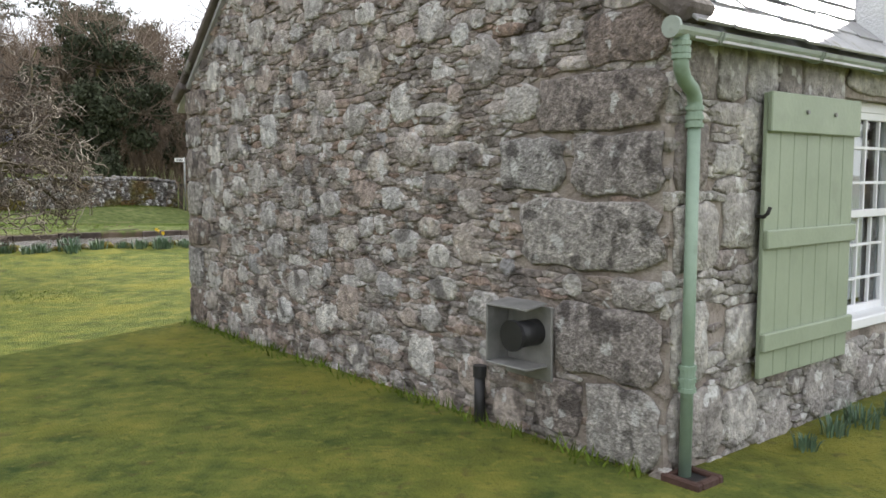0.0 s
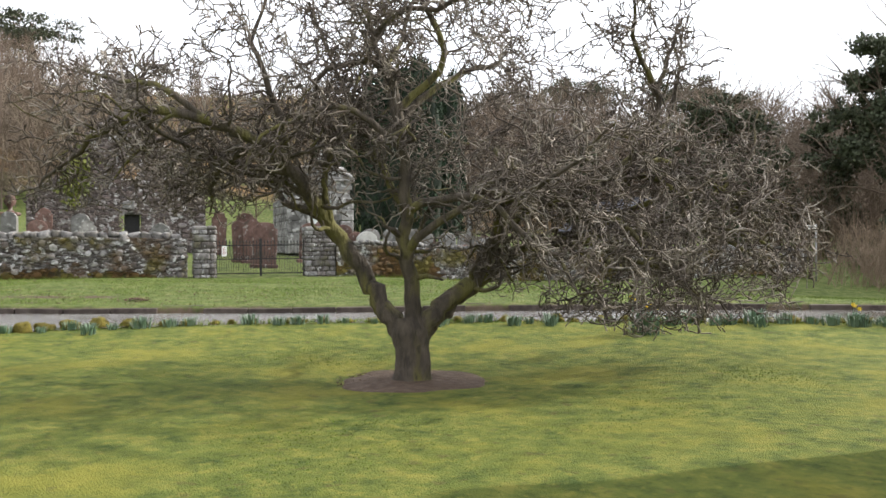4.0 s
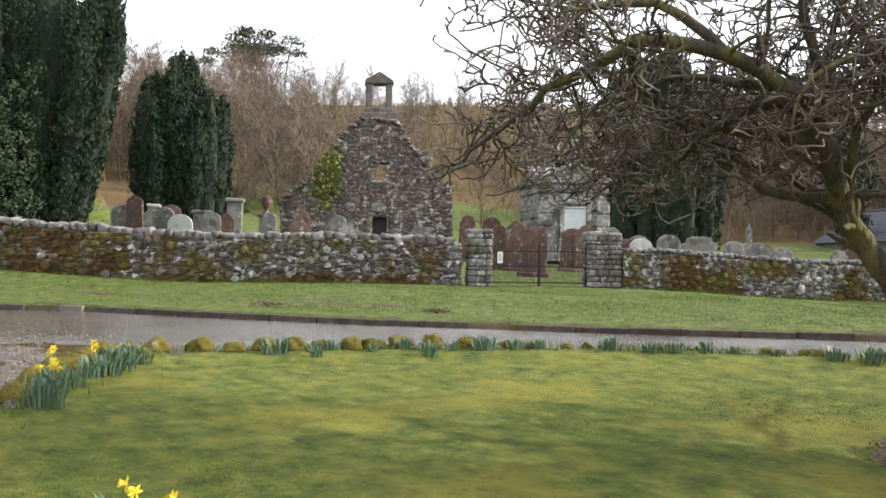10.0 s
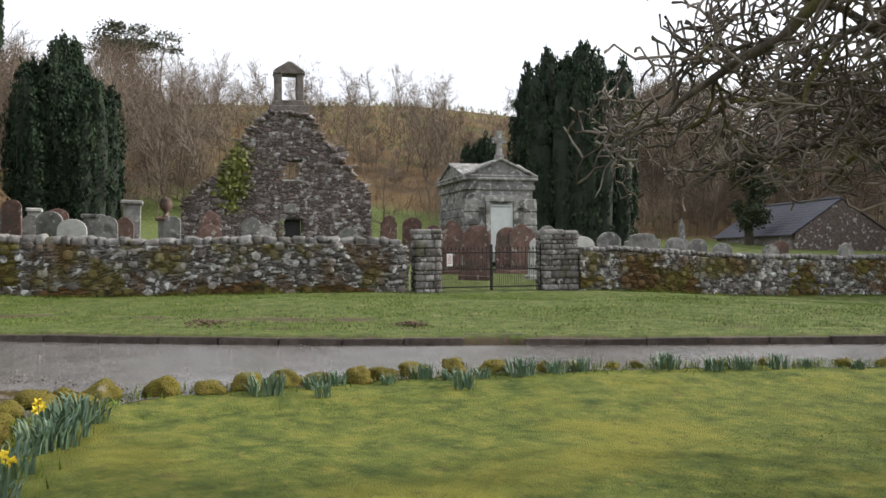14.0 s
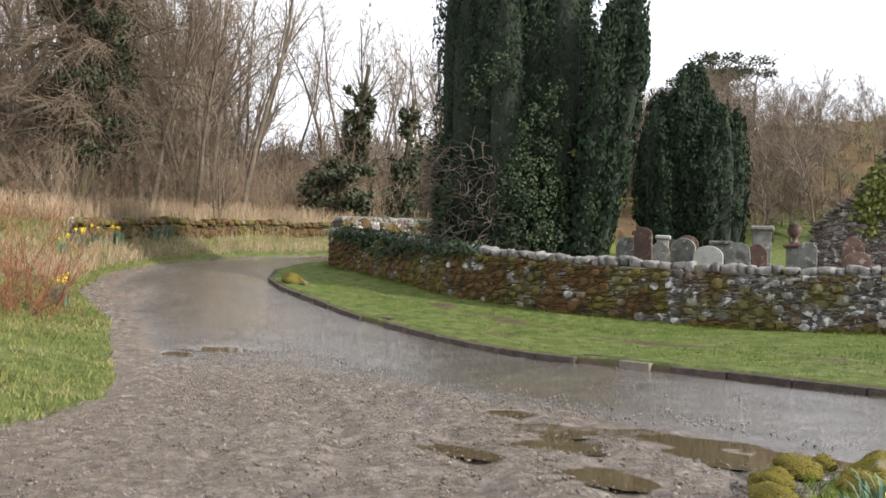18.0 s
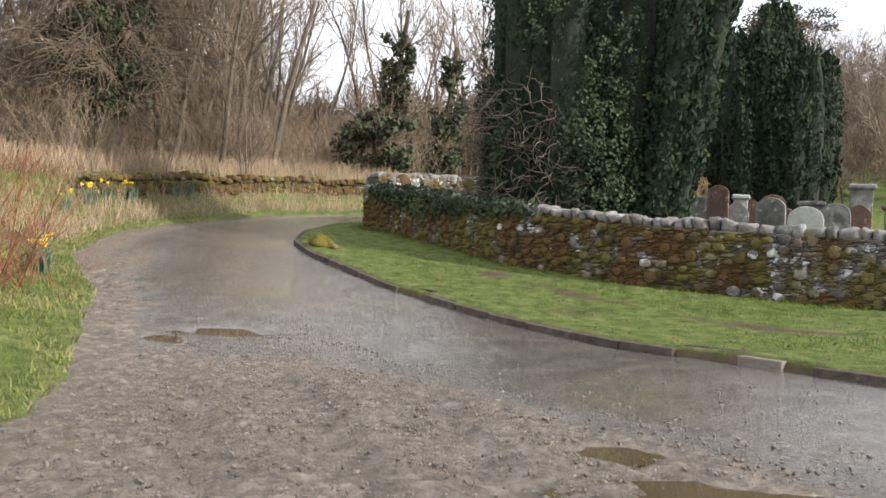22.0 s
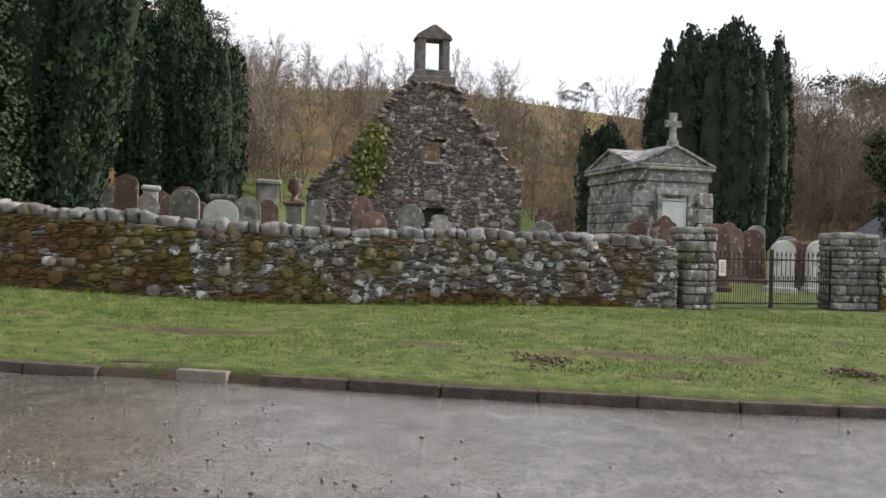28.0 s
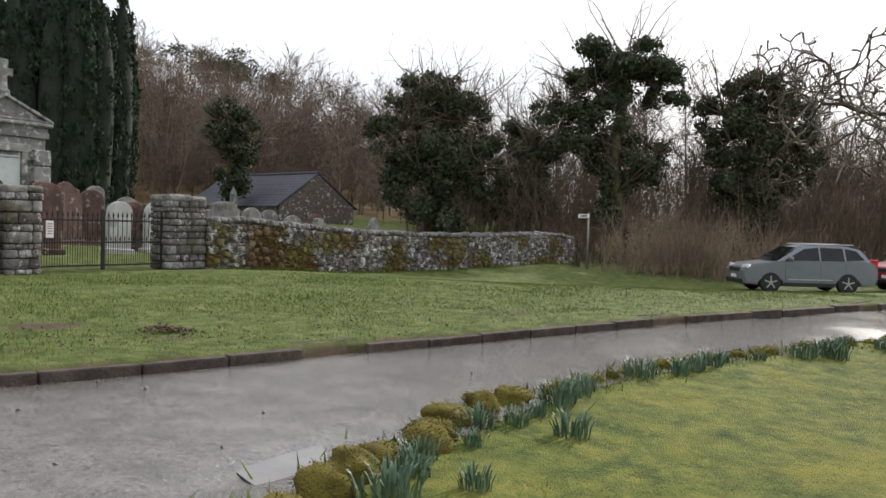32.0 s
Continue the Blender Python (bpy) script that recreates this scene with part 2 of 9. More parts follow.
M_MORTAR = mat("old_lime_mortar", [(0.17, 0.14, 0.12), (0.29, 0.25, 0.22), (0.40, 0.365, 0.33)], 0.95, 6, 9, 0.9, 25,
               spot=[((0.07, 0.055, 0.045), 3, 0.55, 0.1, 0.7)])
WALL_TONES = [(0.08, 0.068, 0.06), (0.16, 0.148, 0.143), (0.09, 0.075, 0.065), (0.42, 0.41, 0.40), (0.125, 0.105, 0.092), (0.065, 0.057, 0.053), (0.27, 0.26, 0.255), (0.10, 0.075, 0.062)]
MOSS = [((0.105, 0.085, 0.012), 0.9, 0.5, 0.10, 0.85), ((0.10, 0.055, 0.018), 1.1, 0.53, 0.10, 0.7)]
M_DYKE = mat("lichen_fieldstone", GRAIN, 0.92, 10, 10, 0.9, 30, rnd=0.3, palette=WALL_TONES,
             spot=[((0.60, 0.60, 0.59), 6.0, 0.575, 0.04, 0.8), *MOSS])
M_DYKE_FILL = mat("lichen_fieldstone_rows", GRAIN, 0.92, 10, 10, 0.9, 30, island=0.3, palette=WALL_TONES,
                  spot=[((0.60, 0.60, 0.59), 6.0, 0.575, 0.04, 0.8), *MOSS])
MOSSY = [((0.105, 0.085, 0.014), 1.6, 0.32, 0.12, 0.97), ((0.095, 0.05, 0.016), 1.0, 0.46, 0.08, 0.9), ((0.035, 0.03, 0.014), 3.1, 0.56, 0.08, 0.8)]
M_DYKE_MOSS = mat("mossy_fieldstone", GRAIN, 0.95, 10, 10, 0.9, 30, rnd=0.3, palette=WALL_TONES, spot=MOSSY)
M_DYKE_MOSS_FILL = mat("mossy_fieldstone_rows", GRAIN, 0.95, 10, 10, 0.9, 30, island=0.3, palette=WALL_TONES, spot=MOSSY)
M_COPE = mat("cope_boulder", GRAIN, 0.9, 8, 10, 0.7, 25, rnd=0.3, palette=[(0.10, 0.093, 0.088), (0.21, 0.20, 0.195), (0.14, 0.13, 0.12), (0.27, 0.265, 0.26), (0.17, 0.155, 0.145)],
             spot=[((0.09, 0.08, 0.065), 3, 0.58, 0.08, 0.6), ((0.12, 0.10, 0.025), 2, 0.62, 0.06, 0.6)])
M_PIER = mat("pier_rubble", GRAIN, 0.93, 9, 12, 0.9, 28, rnd=0.3, palette=[(0.09, 0.078, 0.073), (0.17, 0.16, 0.155), (0.12, 0.105, 0.098), (0.25, 0.243, 0.24), (0.14, 0.115, 0.105)],
             spot=[((0.5, 0.5, 0.49), 7, 0.6, 0.05, 0.6), ((0.08, 0.075, 0.03), 2, 0.58, 0.08, 0.6)])
# wall cores: shade of the gaps between face stones is put into this colour
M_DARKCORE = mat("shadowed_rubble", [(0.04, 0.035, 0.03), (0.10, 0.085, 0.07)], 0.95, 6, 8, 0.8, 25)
RUIN_TONES = [(0.11, 0.085, 0.08), (0.20, 0.165, 0.155), (0.14, 0.105, 0.095), (0.30, 0.27, 0.26), (0.17, 0.13, 0.12), (0.10, 0.085, 0.085)]
M_RUIN = mat("weathered_whinstone", GRAIN, 0.93, 8, 10, 0.9, 24, island=0.3, palette=RUIN_TONES,
             spot=[((0.5, 0.49, 0.48), 4.0, 0.58, 0.05, 0.75), ((0.09, 0.08, 0.03), 0.9, 0.62, 0.08, 0.5)])
M_BELL = mat("dark_bellcote_stone", [(0.06, 0.05, 0.046), (0.13, 0.11, 0.10), (0.21, 0.185, 0.17)], 0.93, 3.5, 10, 0.8, 18, spot=[((0.4, 0.39, 0.38), 3, 0.62, 0.06, 0.5)])
M_ASHLAR = mat("grey_ashlar", [(0.12, 0.115, 0.108), (0.21, 0.205, 0.195), (0.29, 0.285, 0.275)], 0.9, 3.0, 11, 0.5, 22, rnd=0.18,
               spot=[((0.055, 0.052, 0.048), 1.6, 0.51, 0.1, 0.8), ((0.52, 0.52, 0.50), 5, 0.57, 0.05, 0.65)])
M_MARBLE = mat("pale_door_stone", [(0.5, 0.53, 0.52), (0.64, 0.67, 0.66)], 0.6, 3, 8, 0.1, 20)
M_REDSTONE = mat("red_sandstone", [(0.06, 0.036, 0.03), (0.12, 0.068, 0.055), (0.18, 0.115, 0.098)], 0.92, 4, 10, 0.5, 25, rnd=0.25,
                 spot=[((0.33, 0.32, 0.29), 6, 0.6, 0.06, 0.6), ((0.05, 0.045, 0.035), 2, 0.56, 0.1, 0.7)])
M_GREYSTONE = mat("grey_headstone", [(0.10, 0.097, 0.09), (0.18, 0.175, 0.165), (0.27, 0.265, 0.255)], 0.92, 4, 10, 0.5, 25, rnd=0.25,
                  spot=[((0.5, 0.5, 0.47), 6, 0.6, 0.06, 0.6), ((0.06, 0.058, 0.05), 2.4, 0.56, 0.1, 0.7)])
M_WHITESTONE = mat("pale_headstone", [(0.28, 0.28, 0.265), (0.46, 0.46, 0.44)], 0.85, 3, 8, 0.3, 20,
                   spot=[((0.12, 0.115, 0.1), 3, 0.6, 0.08, 0.6)])
M_KERB = mat("dark_wet_kerb", [(0.042, 0.033, 0.028), (0.078, 0.062, 0.052), (0.115, 0.095, 0.08)], 0.92, 5, 9, 0.6, 30, rnd=0.2, spec=0.25)
M_PALEKERB = mat("pale_kerb", [(0.14, 0.115, 0.095), (0.21, 0.18, 0.15)], 0.8, 5, 9, 0.5, 30)
M_WATER = mat("puddle_water", [(0.08, 0.06, 0.034), (0.115, 0.088, 0.052)], 0.03, 1, 3, 0.01, 6, spec=1.0)
M_IRON = mat("black_iron", [(0.012, 0.012, 0.013), (0.03, 0.028, 0.027)], 0.5, 14, 6, 0.2, 60, metal=0.3)
M_PAPER = mat("notice_board", [(0.75, 0.75, 0.74), (0.82, 0.82, 0.8)], 0.6, 8, 3, 0)
M_INK = mat("notice_print", [(0.35, 0.12, 0.12), (0.42, 0.15, 0.15)], 0.6, 8, 3, 0)
M_YEW = mat("yew_foliage", [(0.014, 0.024, 0.016), (0.026, 0.042, 0.025), (0.045, 0.064, 0.036)], 0.8, 1.3, 8, 0, island=0.35, spec=0.1)
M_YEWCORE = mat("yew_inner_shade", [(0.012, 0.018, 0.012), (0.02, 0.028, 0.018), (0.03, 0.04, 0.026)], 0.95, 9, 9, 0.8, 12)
M_IVY = mat("ivy_leaves", [(0.022, 0.036, 0.019), (0.04, 0.06, 0.031), (0.072, 0.095, 0.052)], 0.65, 1.6, 8, 0, island=0.3, spec=0.15)
M_IVYPALE = mat("yellow_green_leaves", [(0.07, 0.085, 0.015), (0.13, 0.14, 0.025), (0.19, 0.19, 0.04)], 0.6, 1.6, 8, 0, island=0.4)
M_BARK = mat("mossy_bark", [(0.034, 0.027, 0.02), (0.07, 0.056, 0.041), (0.115, 0.095, 0.07)], 0.92, 9, 9, 1.0, 35, stretch=(1, 1, 0.35),
             spot=[((0.13, 0.12, 0.03), 3.0, 0.5, 0.1, 0.8), ((0.03, 0.024, 0.018), 12.0, 0.55, 0.08, 0.7)])
# palest twig tone is lichen together with sun highlights put into the colour
M_TWIG = mat("lichened_sunlit_twigs", [(0.055, 0.043, 0.035), (0.125, 0.104, 0.086), (0.36, 0.325, 0.28)], 0.9, 2.6, 8, 0, island=0.5, spec=0.25)
M_BARETREE = mat("grey_brown_bark", [(0.07, 0.054, 0.04), (0.12, 0.096, 0.072), (0.24, 0.205, 0.165)], 0.92, 1.5, 8, 0.4, 25, rnd=0.3)
M_BARETWIG = mat("bare_twigs", [(0.125, 0.088, 0.06), (0.205, 0.15, 0.105), (0.285, 0.22, 0.16)], 0.92, 0.3, 8, 0, rnd=0.25)
M_FARWOOD = mat("far_wood_bark", [(0.10, 0.076, 0.057), (0.16, 0.125, 0.096), (0.235, 0.195, 0.158)], 0.95, 0.12, 8, 0, spec=0.1)
M_REED = mat("dead_reeds", [(0.22, 0.15, 0.09), (0.34, 0.25, 0.165), (0.42, 0.32, 0.22)], 0.9, 0.8, 8, 0, island=0.3)
M_BRACKEN = mat("rusty_bracken", [(0.12, 0.06, 0.028), (0.20, 0.105, 0.05), (0.24, 0.15, 0.085)], 0.9, 1, 8, 0, island=0.35)
M_REDTWIG = mat("orange_dogwood", [(0.15, 0.055, 0.028), (0.25, 0.085, 0.04)], 0.7, 2, 5, 0, island=0.35)
M_SLATE = mat("wet_slate", [(0.22, 0.218, 0.22), (0.31, 0.308, 0.315), (0.42, 0.415, 0.42)], 0.32, 4, 9, 0.12, 25, rnd=0.2, spec=0.8,
              spot=[((0.12, 0.11, 0.03), 5, 0.66, 0.05, 0.7)])
M_SHEDROOF = mat("blue_grey_slate", [(0.055, 0.055, 0.072), (0.09, 0.09, 0.112)], 0.7, 2, 9, 0.4, 12)
M_GREEN = mat("sage_green_paint", [(0.235, 0.285, 0.20), (0.265, 0.315, 0.225), (0.295, 0.345, 0.25)], 0.5, 2.5, 8, 0.08, 40,
              spot=[((0.19, 0.225, 0.16), 4, 0.6, 0.12, 0.4)])
M_GUTTER = mat("faded_gutter_paint", [(0.24, 0.29, 0.25), (0.33, 0.37, 0.33)], 0.5, 5, 8, 0.1, 40, spot=[((0.12, 0.13, 0.11), 7, 0.58, 0.1, 0.6)])
M_FILM = mat("rain_film", [(0.10, 0.09, 0.082), (0.15, 0.138, 0.128)], 0.05, 3, 10, 0.03, 60, spec=0.7)
M_CLOD = mat("wet_mud_clods", [(0.07, 0.054, 0.042), (0.13, 0.103, 0.082), (0.19, 0.155, 0.128)], 0.45, 6, 8, 0.5, 50, island=0.35)
M_PIPE = mat("mint_green_paint", [(0.19, 0.27, 0.205), (0.25, 0.335, 0.26)], 0.45, 5, 8, 0.1, 40, spot=[((0.12, 0.15, 0.10), 7, 0.6, 0.1, 0.5)])
M_WHITE = mat("white_paint", [(0.72, 0.73, 0.74), (0.8, 0.81, 0.82)], 0.5, 4, 6, 0.05, 40)
M_HARL = mat("white_harling", [(0.66, 0.67, 0.69), (0.76, 0.77, 0.78)], 0.9, 5, 9, 0.6, 60)
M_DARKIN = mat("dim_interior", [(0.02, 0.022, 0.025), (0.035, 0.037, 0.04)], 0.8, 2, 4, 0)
M_GALV = mat("galvanised_steel", [(0.20, 0.20, 0.195), (0.34, 0.335, 0.32)], 0.6, 6, 8, 0.1, 30, metal=0.5)
M_BLACK = mat("black_plastic", [(0.012, 0.012, 0.013), (0.022, 0.022, 0.024)], 0.5, 6, 5, 0.05)
M_CLAY = mat("rusty_gully", [(0.045, 0.022, 0.016), (0.08, 0.04, 0.03)], 0.8, 8, 7, 0.4, 30)
M_LEAF = mat("daffodil_leaves", [(0.055, 0.10, 0.06), (0.09, 0.15, 0.09), (0.14, 0.20, 0.13)], 0.55, 5, 5, 0, island=0.3)
M_YELLOW = mat("daffodil_petals", [(0.78, 0.55, 0.02), (0.85, 0.66, 0.04)], 0.6, 6, 4, 0, island=0.15)
M_DRYBLADE = mat("rough_dry_grass", [(0.09, 0.115, 0.03), (0.17, 0.18, 0.06), (0.30, 0.25, 0.13)], 0.85, 1.0, 8, 0, island=0.4, spec=0.12)
M_BLADE = mat("grass_blades", [(0.06, 0.10, 0.014), (0.11, 0.16, 0.022), (0.17, 0.19, 0.03)], 0.8, 1.3, 8, 0, island=0.35, spec=0.15)
M_VERGEBLADE = mat("verge_blades", [(0.07, 0.115, 0.022), (0.13, 0.185, 0.04), (0.20, 0.225, 0.075)], 0.8, 1.1, 8, 0, island=0.3, spec=0.15)
M_IVYTREE = mat("dull_ivy_leaves", [(0.034, 0.042, 0.024), (0.055, 0.066, 0.038), (0.085, 0.095, 0.058)], 0.7, 0.7, 8, 0, island=0.4, spec=0.2)
M_BOULDER = mat("mossy_boulder", [(0.12, 0.11, 0.10), (0.24, 0.225, 0.205), (0.34, 0.32, 0.30)], 0.95, 5, 10, 1.0, 55, rnd=0.25, spec=0.15,
                spot=[((0.14, 0.115, 0.022), 2.2, 0.27, 0.10, 0.97), ((0.065, 0.055, 0.014), 3.4, 0.52, 0.1, 0.75), ((0.17, 0.15, 0.022), 7.0, 0.58, 0.1, 0.6)])
M_MOSS = mat("moss_fuzz", [(0.085, 0.075, 0.014), (0.15, 0.128, 0.022), (0.22, 0.185, 0.03)], 0.95, 3.0, 8, 0, island=0.35, spec=0.1)
M_GRIT = mat("grey_grit", [(0.05, 0.042, 0.036), (0.10, 0.086, 0.074), (0.17, 0.152, 0.136)], 0.6, 5, 8, 0.3, 40, island=0.45)
M_MULCH = mat("bark_mulch", [(0.06, 0.035, 0.022), (0.11, 0.07, 0.045), (0.16, 0.115, 0.08)], 0.95, 9, 9, 0.9, 40, island=0.4)


# ---- helpers for meshes ----
def part(name, bm, material, parent=None, label="", smooth=False):
    me = bpy.data.meshes.new(name)
    bm.to_mesh(me)
    bm.free()
    return part_of(name, me, material, parent, label, smooth)


def part_of(name, me, material, parent=None, label="", smooth=False):
    for m in (material if isinstance(material, (list, tuple)) else [material]):
        if m and m.name not in [q.name for q in me.materials if q]:
            me.materials.append(m)
    if smooth:
        me.polygons.foreach_set("use_smooth", [True] * len(me.polygons))
    ob = new(name, me)
    if parent:
        ob.parent = parent
    if label:
        ob["label"] = label
    return ob


def mesh_from(name, verts, faces):
    me = bpy.data.meshes.new(name)
    me.from_pydata([tuple(v) for v in verts], [], [tuple(q) for q in faces])
    me.update()
    return me


def smooth01(v):
    v = min(1.0, max(0.0, v))
    return v * v * (3 - 2 * v)


def along(line, s):
    """The place at distance s along a plan line, and the unit way there."""
    for a, b in zip(line, line[1:]):
        a, b = Vector(a), Vector(b)
        d = (b - a).length
        if s <= d or b == Vector(line[-1]):
            w = (b - a) / d
            return a + w * s, w
        s -= d


def line_length(line):
    return sum((Vector(b) - Vector(a)).length for a, b in zip(line, line[1:]))


# ---- plan ----
# kerb of the road on the churchyard's side, from the car park to the bend
KERB = [(14, 38), (4, 29), (-5.6, 20.2), (-10.4, 16.2), (-13.3, 13.5), (-15.2, 11.6), (-17.4, 9.0), (-19.2, 7.5), (-21.4, 5.9),
        (-23.6, 4.55), (-26.0, 3.0), (-28.2, 1.6), (-30.9, 0.4), (-32.6, -0.35), (-34.6, -0.9), (-37.5, -0.95), (-40.6, -0.2), (-43.5, 1.8), (-50, 9)]
# edge of the lawn along the road and the drive
LAWN_EDGE = [(10, 29), (0.5, 20.0), (-5.5, 15.8), (-9.2, 13.6), (-11.4, 11.8), (-12.7, 10.2), (-13.6, 8.8), (-14.25, 7.4), (-14.8, 6.0),
             (-14.9, 4.9), (-14.1, 4.1), (-13.2, 3.8), (-12.2, 3.4), (-11.2, 2.6), (-10.2, 0.8), (-9.8, -2.0), (-9.8, -12)]
# foot of the grass bank beyond the drive, and the road's other edge to the bend
BANK = [(-10.5, -12), (-12.0, -4.0), (-14.5, -2.3), (-17.2, -1.5), (-19.0, -1.25), (-20.7, -1.55), (-23.1, -2.3), (-25.7, -3.0), (-29.6, -4.85),
        (-31.9, -5.1), (-34.0, -5.3), (-38.0, -4.6), (-42.6, -2.8), (-46.5, 0.5), (-52, 7.5)]
WALL_LEFT = [(-40.9, 0.75), (-38.9, 0.85), (-36.6, 1.8), (-33.8, 2.9), (-31.0, 4.2), (-28.6, 6.25), (-26.95, 8.85), (-24.8, 12.15), (-22.25, 16.1)]
WALL_RIGHT = [(-19.9, 20.05), (-17.45, 24.4), (-14.1, 30.35), (-10.4, 36.9)]
GATE_A, GATE_B = (-21.82, 16.83), (-20.41, 19.2)


def ss(v):
    v = np.clip(v, 0, 1)
    return v * v * (3 - 2 * v)


def side_np(x, y, line):
    best = np.full(x.shape, 1e18)
    out = np.zeros(x.shape)
    for (ax, ay), (bx, by) in zip(line, line[1:]):
        dx, dy = bx - ax, by - ay
        k = np.clip(((x - ax) * dx + (y - ay) * dy) / (dx * dx + dy * dy), 0, 1)
        d2 = (x - ax - k * dx) ** 2 + (y - ay - k * dy) ** 2
        sg = np.where(dx * (y - ay) - dy * (x - ax) > 0, 1.0, -1.0)
        near = d2 < best
        best = np.where(near, d2, best)
        out = np.where(near, sg * np.sqrt(d2), out)
    return out


def terrain(x, y):
    """Heights, and how far each place lies inside the verge, the lawn and the bank."""
    x, y = np.atleast_1d(np.asarray(x, float)), np.atleast_1d(np.asarray(y, float))
    p = (x + 21) * -0.9 + (y - 5.5) * -0.44
    q = np.clip(p - 2, 0, 42)
    road = 0.12 + 0.115 * q * q / (q + 2.0) - 0.42 * ss((y - 18) / 15) * ss((x + 30) / 10)
    dk = -side_np(x, y, KERB)
    fall_side = ss((x + 27) / 6) * ss((13.5 - y) / 7.5)
    road = road + 0.13 * np.where(dk > 0, 1.0, np.exp(-(dk / 2.6) ** 2)) * fall_side
    dl = np.where(x > -15.6, side_np(x, y, LAWN_EDGE), -9.0)
    db = np.where(dk > 0, -9.0, side_np(x, y, BANK))
    fall = ss((y - 18) / 12)
    z = road.copy()
    z = np.where(dk > 0, road + 0.09 + (0.36 - 0.13 * fall_side) * ss(dk / 7.0) * (1 - 0.86 * fall) - (0.14 * ss((y - 12) / 6) + 0.12 * ss((y - 21) / 4)) * ss((dk - 1.5) / 5) * (1 - ss((dk - 9) / 5)) + 0.05 * np.clip(dk - 7, 0, 60) * (1 - fall * ss((x + 12) / 3)), z)
    z = np.where((dl > 0) & (dk <= 0), 0.12 * (1 - ss(dl / 2.5)) - 0.35 * ss((y - 18) / 15), z)
    z = np.where((db > 0) & (dl <= 0), road + 0.32 * ss(db / 2.2) + 0.8 * ss((db - 1.2) / 2.0) * ss((-27 - x) / 8) + 0.06 * np.clip(db - 2, 0, 30), z)
    z = np.where((dl > 0) & (dk <= 0), z - 0.15 * np.exp(-((x + 6.72) ** 2 + (y - 9.08) ** 2) / 9.5), z)
    a = (x + 14) * -0.8 + (y - 2) * 0.6
    w = (x + 14) * 0.6 + (y - 2) * 0.8
    z = z + 25 * ss((a - 46) / 135) * ss((190 - w) / 90) * ss((w + 150) / 80)
    return z, road, dk, dl, db


GROUND_SEEN = {}


def ground(x, y):
    """Height of the ground at one place, to the nearest decimetre."""
    key = (round(x * 10), round(y * 10))
    if key not in GROUND_SEEN:
        GROUND_SEEN[key] = float(terrain(key[0] / 10, key[1] / 10)[0][0])
    return GROUND_SEEN[key]


# ---- ground sheet ----
def spread_lines(lo, hi, fine_lo, fine_hi, fine, coarse):
    mid = list(np.arange(fine_lo, fine_hi + 1e-6, fine))
    up, step, a = [], fine, mid[-1]
    while a < hi:
        step = min(coarse, step * 1.22)
        a += step
        up.append(a)
    dn, step, a = [], fine, fine_lo
    while a > lo:
        step = min(coarse, step * 1.22)
        a -= step
        dn.append(a)
    return np.array(sorted(dn) + mid + up)


def paint(me, kind):
    """Weights of the kinds of ground, point by point."""
    at = me.color_attributes.new("kind", "FLOAT_COLOR", "POINT")
    flat = np.ones((len(kind), 4), np.float32)
    flat[:, :3] = kind
    at.data.foreach_set("color", flat.ravel())


def fast_mesh(name, verts, quads):
    me = bpy.data.meshes.new(name)
    verts, quads = np.asarray(verts, np.float32), np.asarray(quads, np.int32)
    n = quads.shape[1]
    me.vertices.add(len(verts))
    me.vertices.foreach_set("co", verts.ravel())
    me.loops.add(quads.size)
    me.loops.foreach_set("vertex_index", quads.ravel())
    me.polygons.add(len(quads))
    me.polygons.foreach_set("loop_start", np.arange(0, quads.size, n, dtype=np.int32))
    me.update(calc_edges=True)
    me.validate()
    return me


def grid_faces(nx, ny):
    i, j = np.meshgrid(np.arange(nx - 1), np.arange(ny - 1))
    a = (j * nx + i).ravel()
    return np.stack([a, a + 1, a + nx + 1, a + nx], 1)


def lumps(x, y, scale, seed=0.0):
    """Smooth unevenness between -1 and 1 from a few waves."""
    s = np.zeros(np.shape(x))
    for k, (fx, fy, ph) in enumerate(((1, 0.3, 0), (-0.4, 1.1, 1.7), (0.8, -0.9, 3.1), (1.9, 1.3, 0.6), (-1.6, 2.1, 4.2))):
        s = s + np.sin((x * fx + y * fy) / scale + ph + seed + 1.3 * np.sin((x * fy - y * fx) / scale * 0.6 + ph)) / (1 + 0.5 * k)
    return s / 3.0


gx = spread_lines(-1600, 1600, -50, 6, 0.32, 110)
gy = spread_lines(-1600, 1600, -13, 40, 0.32, 110)
GX, GY = np.meshgrid(gx, gy)
fx, fy = GX.ravel(), GY.ravel()
fz, froad, fdk, fdl, fdb = terrain(fx, fy)
on_road = (fdk <= 0.45) & (fdl <= 0.45) & (fdb <= 0.45)
fz = fz + 0.02 * lumps(fx, fy, 0.9) * (fdl > 1) + 0.03 * lumps(fx, fy, 0.7, 2) * (fdk > 0.6) * (fdk < 60) + 0.05 * lumps(fx, fy, 0.8, 5) * (fdb > 0.4)
fz = np.where(on_road, froad - 0.16, fz)
kind = np.zeros((len(fx), 3))
kind[:, 0] = np.where((fdk > 0) | (fdb > 0), 1.0, 0.0)
kind[:, 1] = np.clip(0.4 * (fdb > 0) + ss((fdk - 38) / 18) + ss((fdb - 9) / 6) + ss((np.hypot(fx + 10, fy - 10) - 60) / 30), 0, 1)
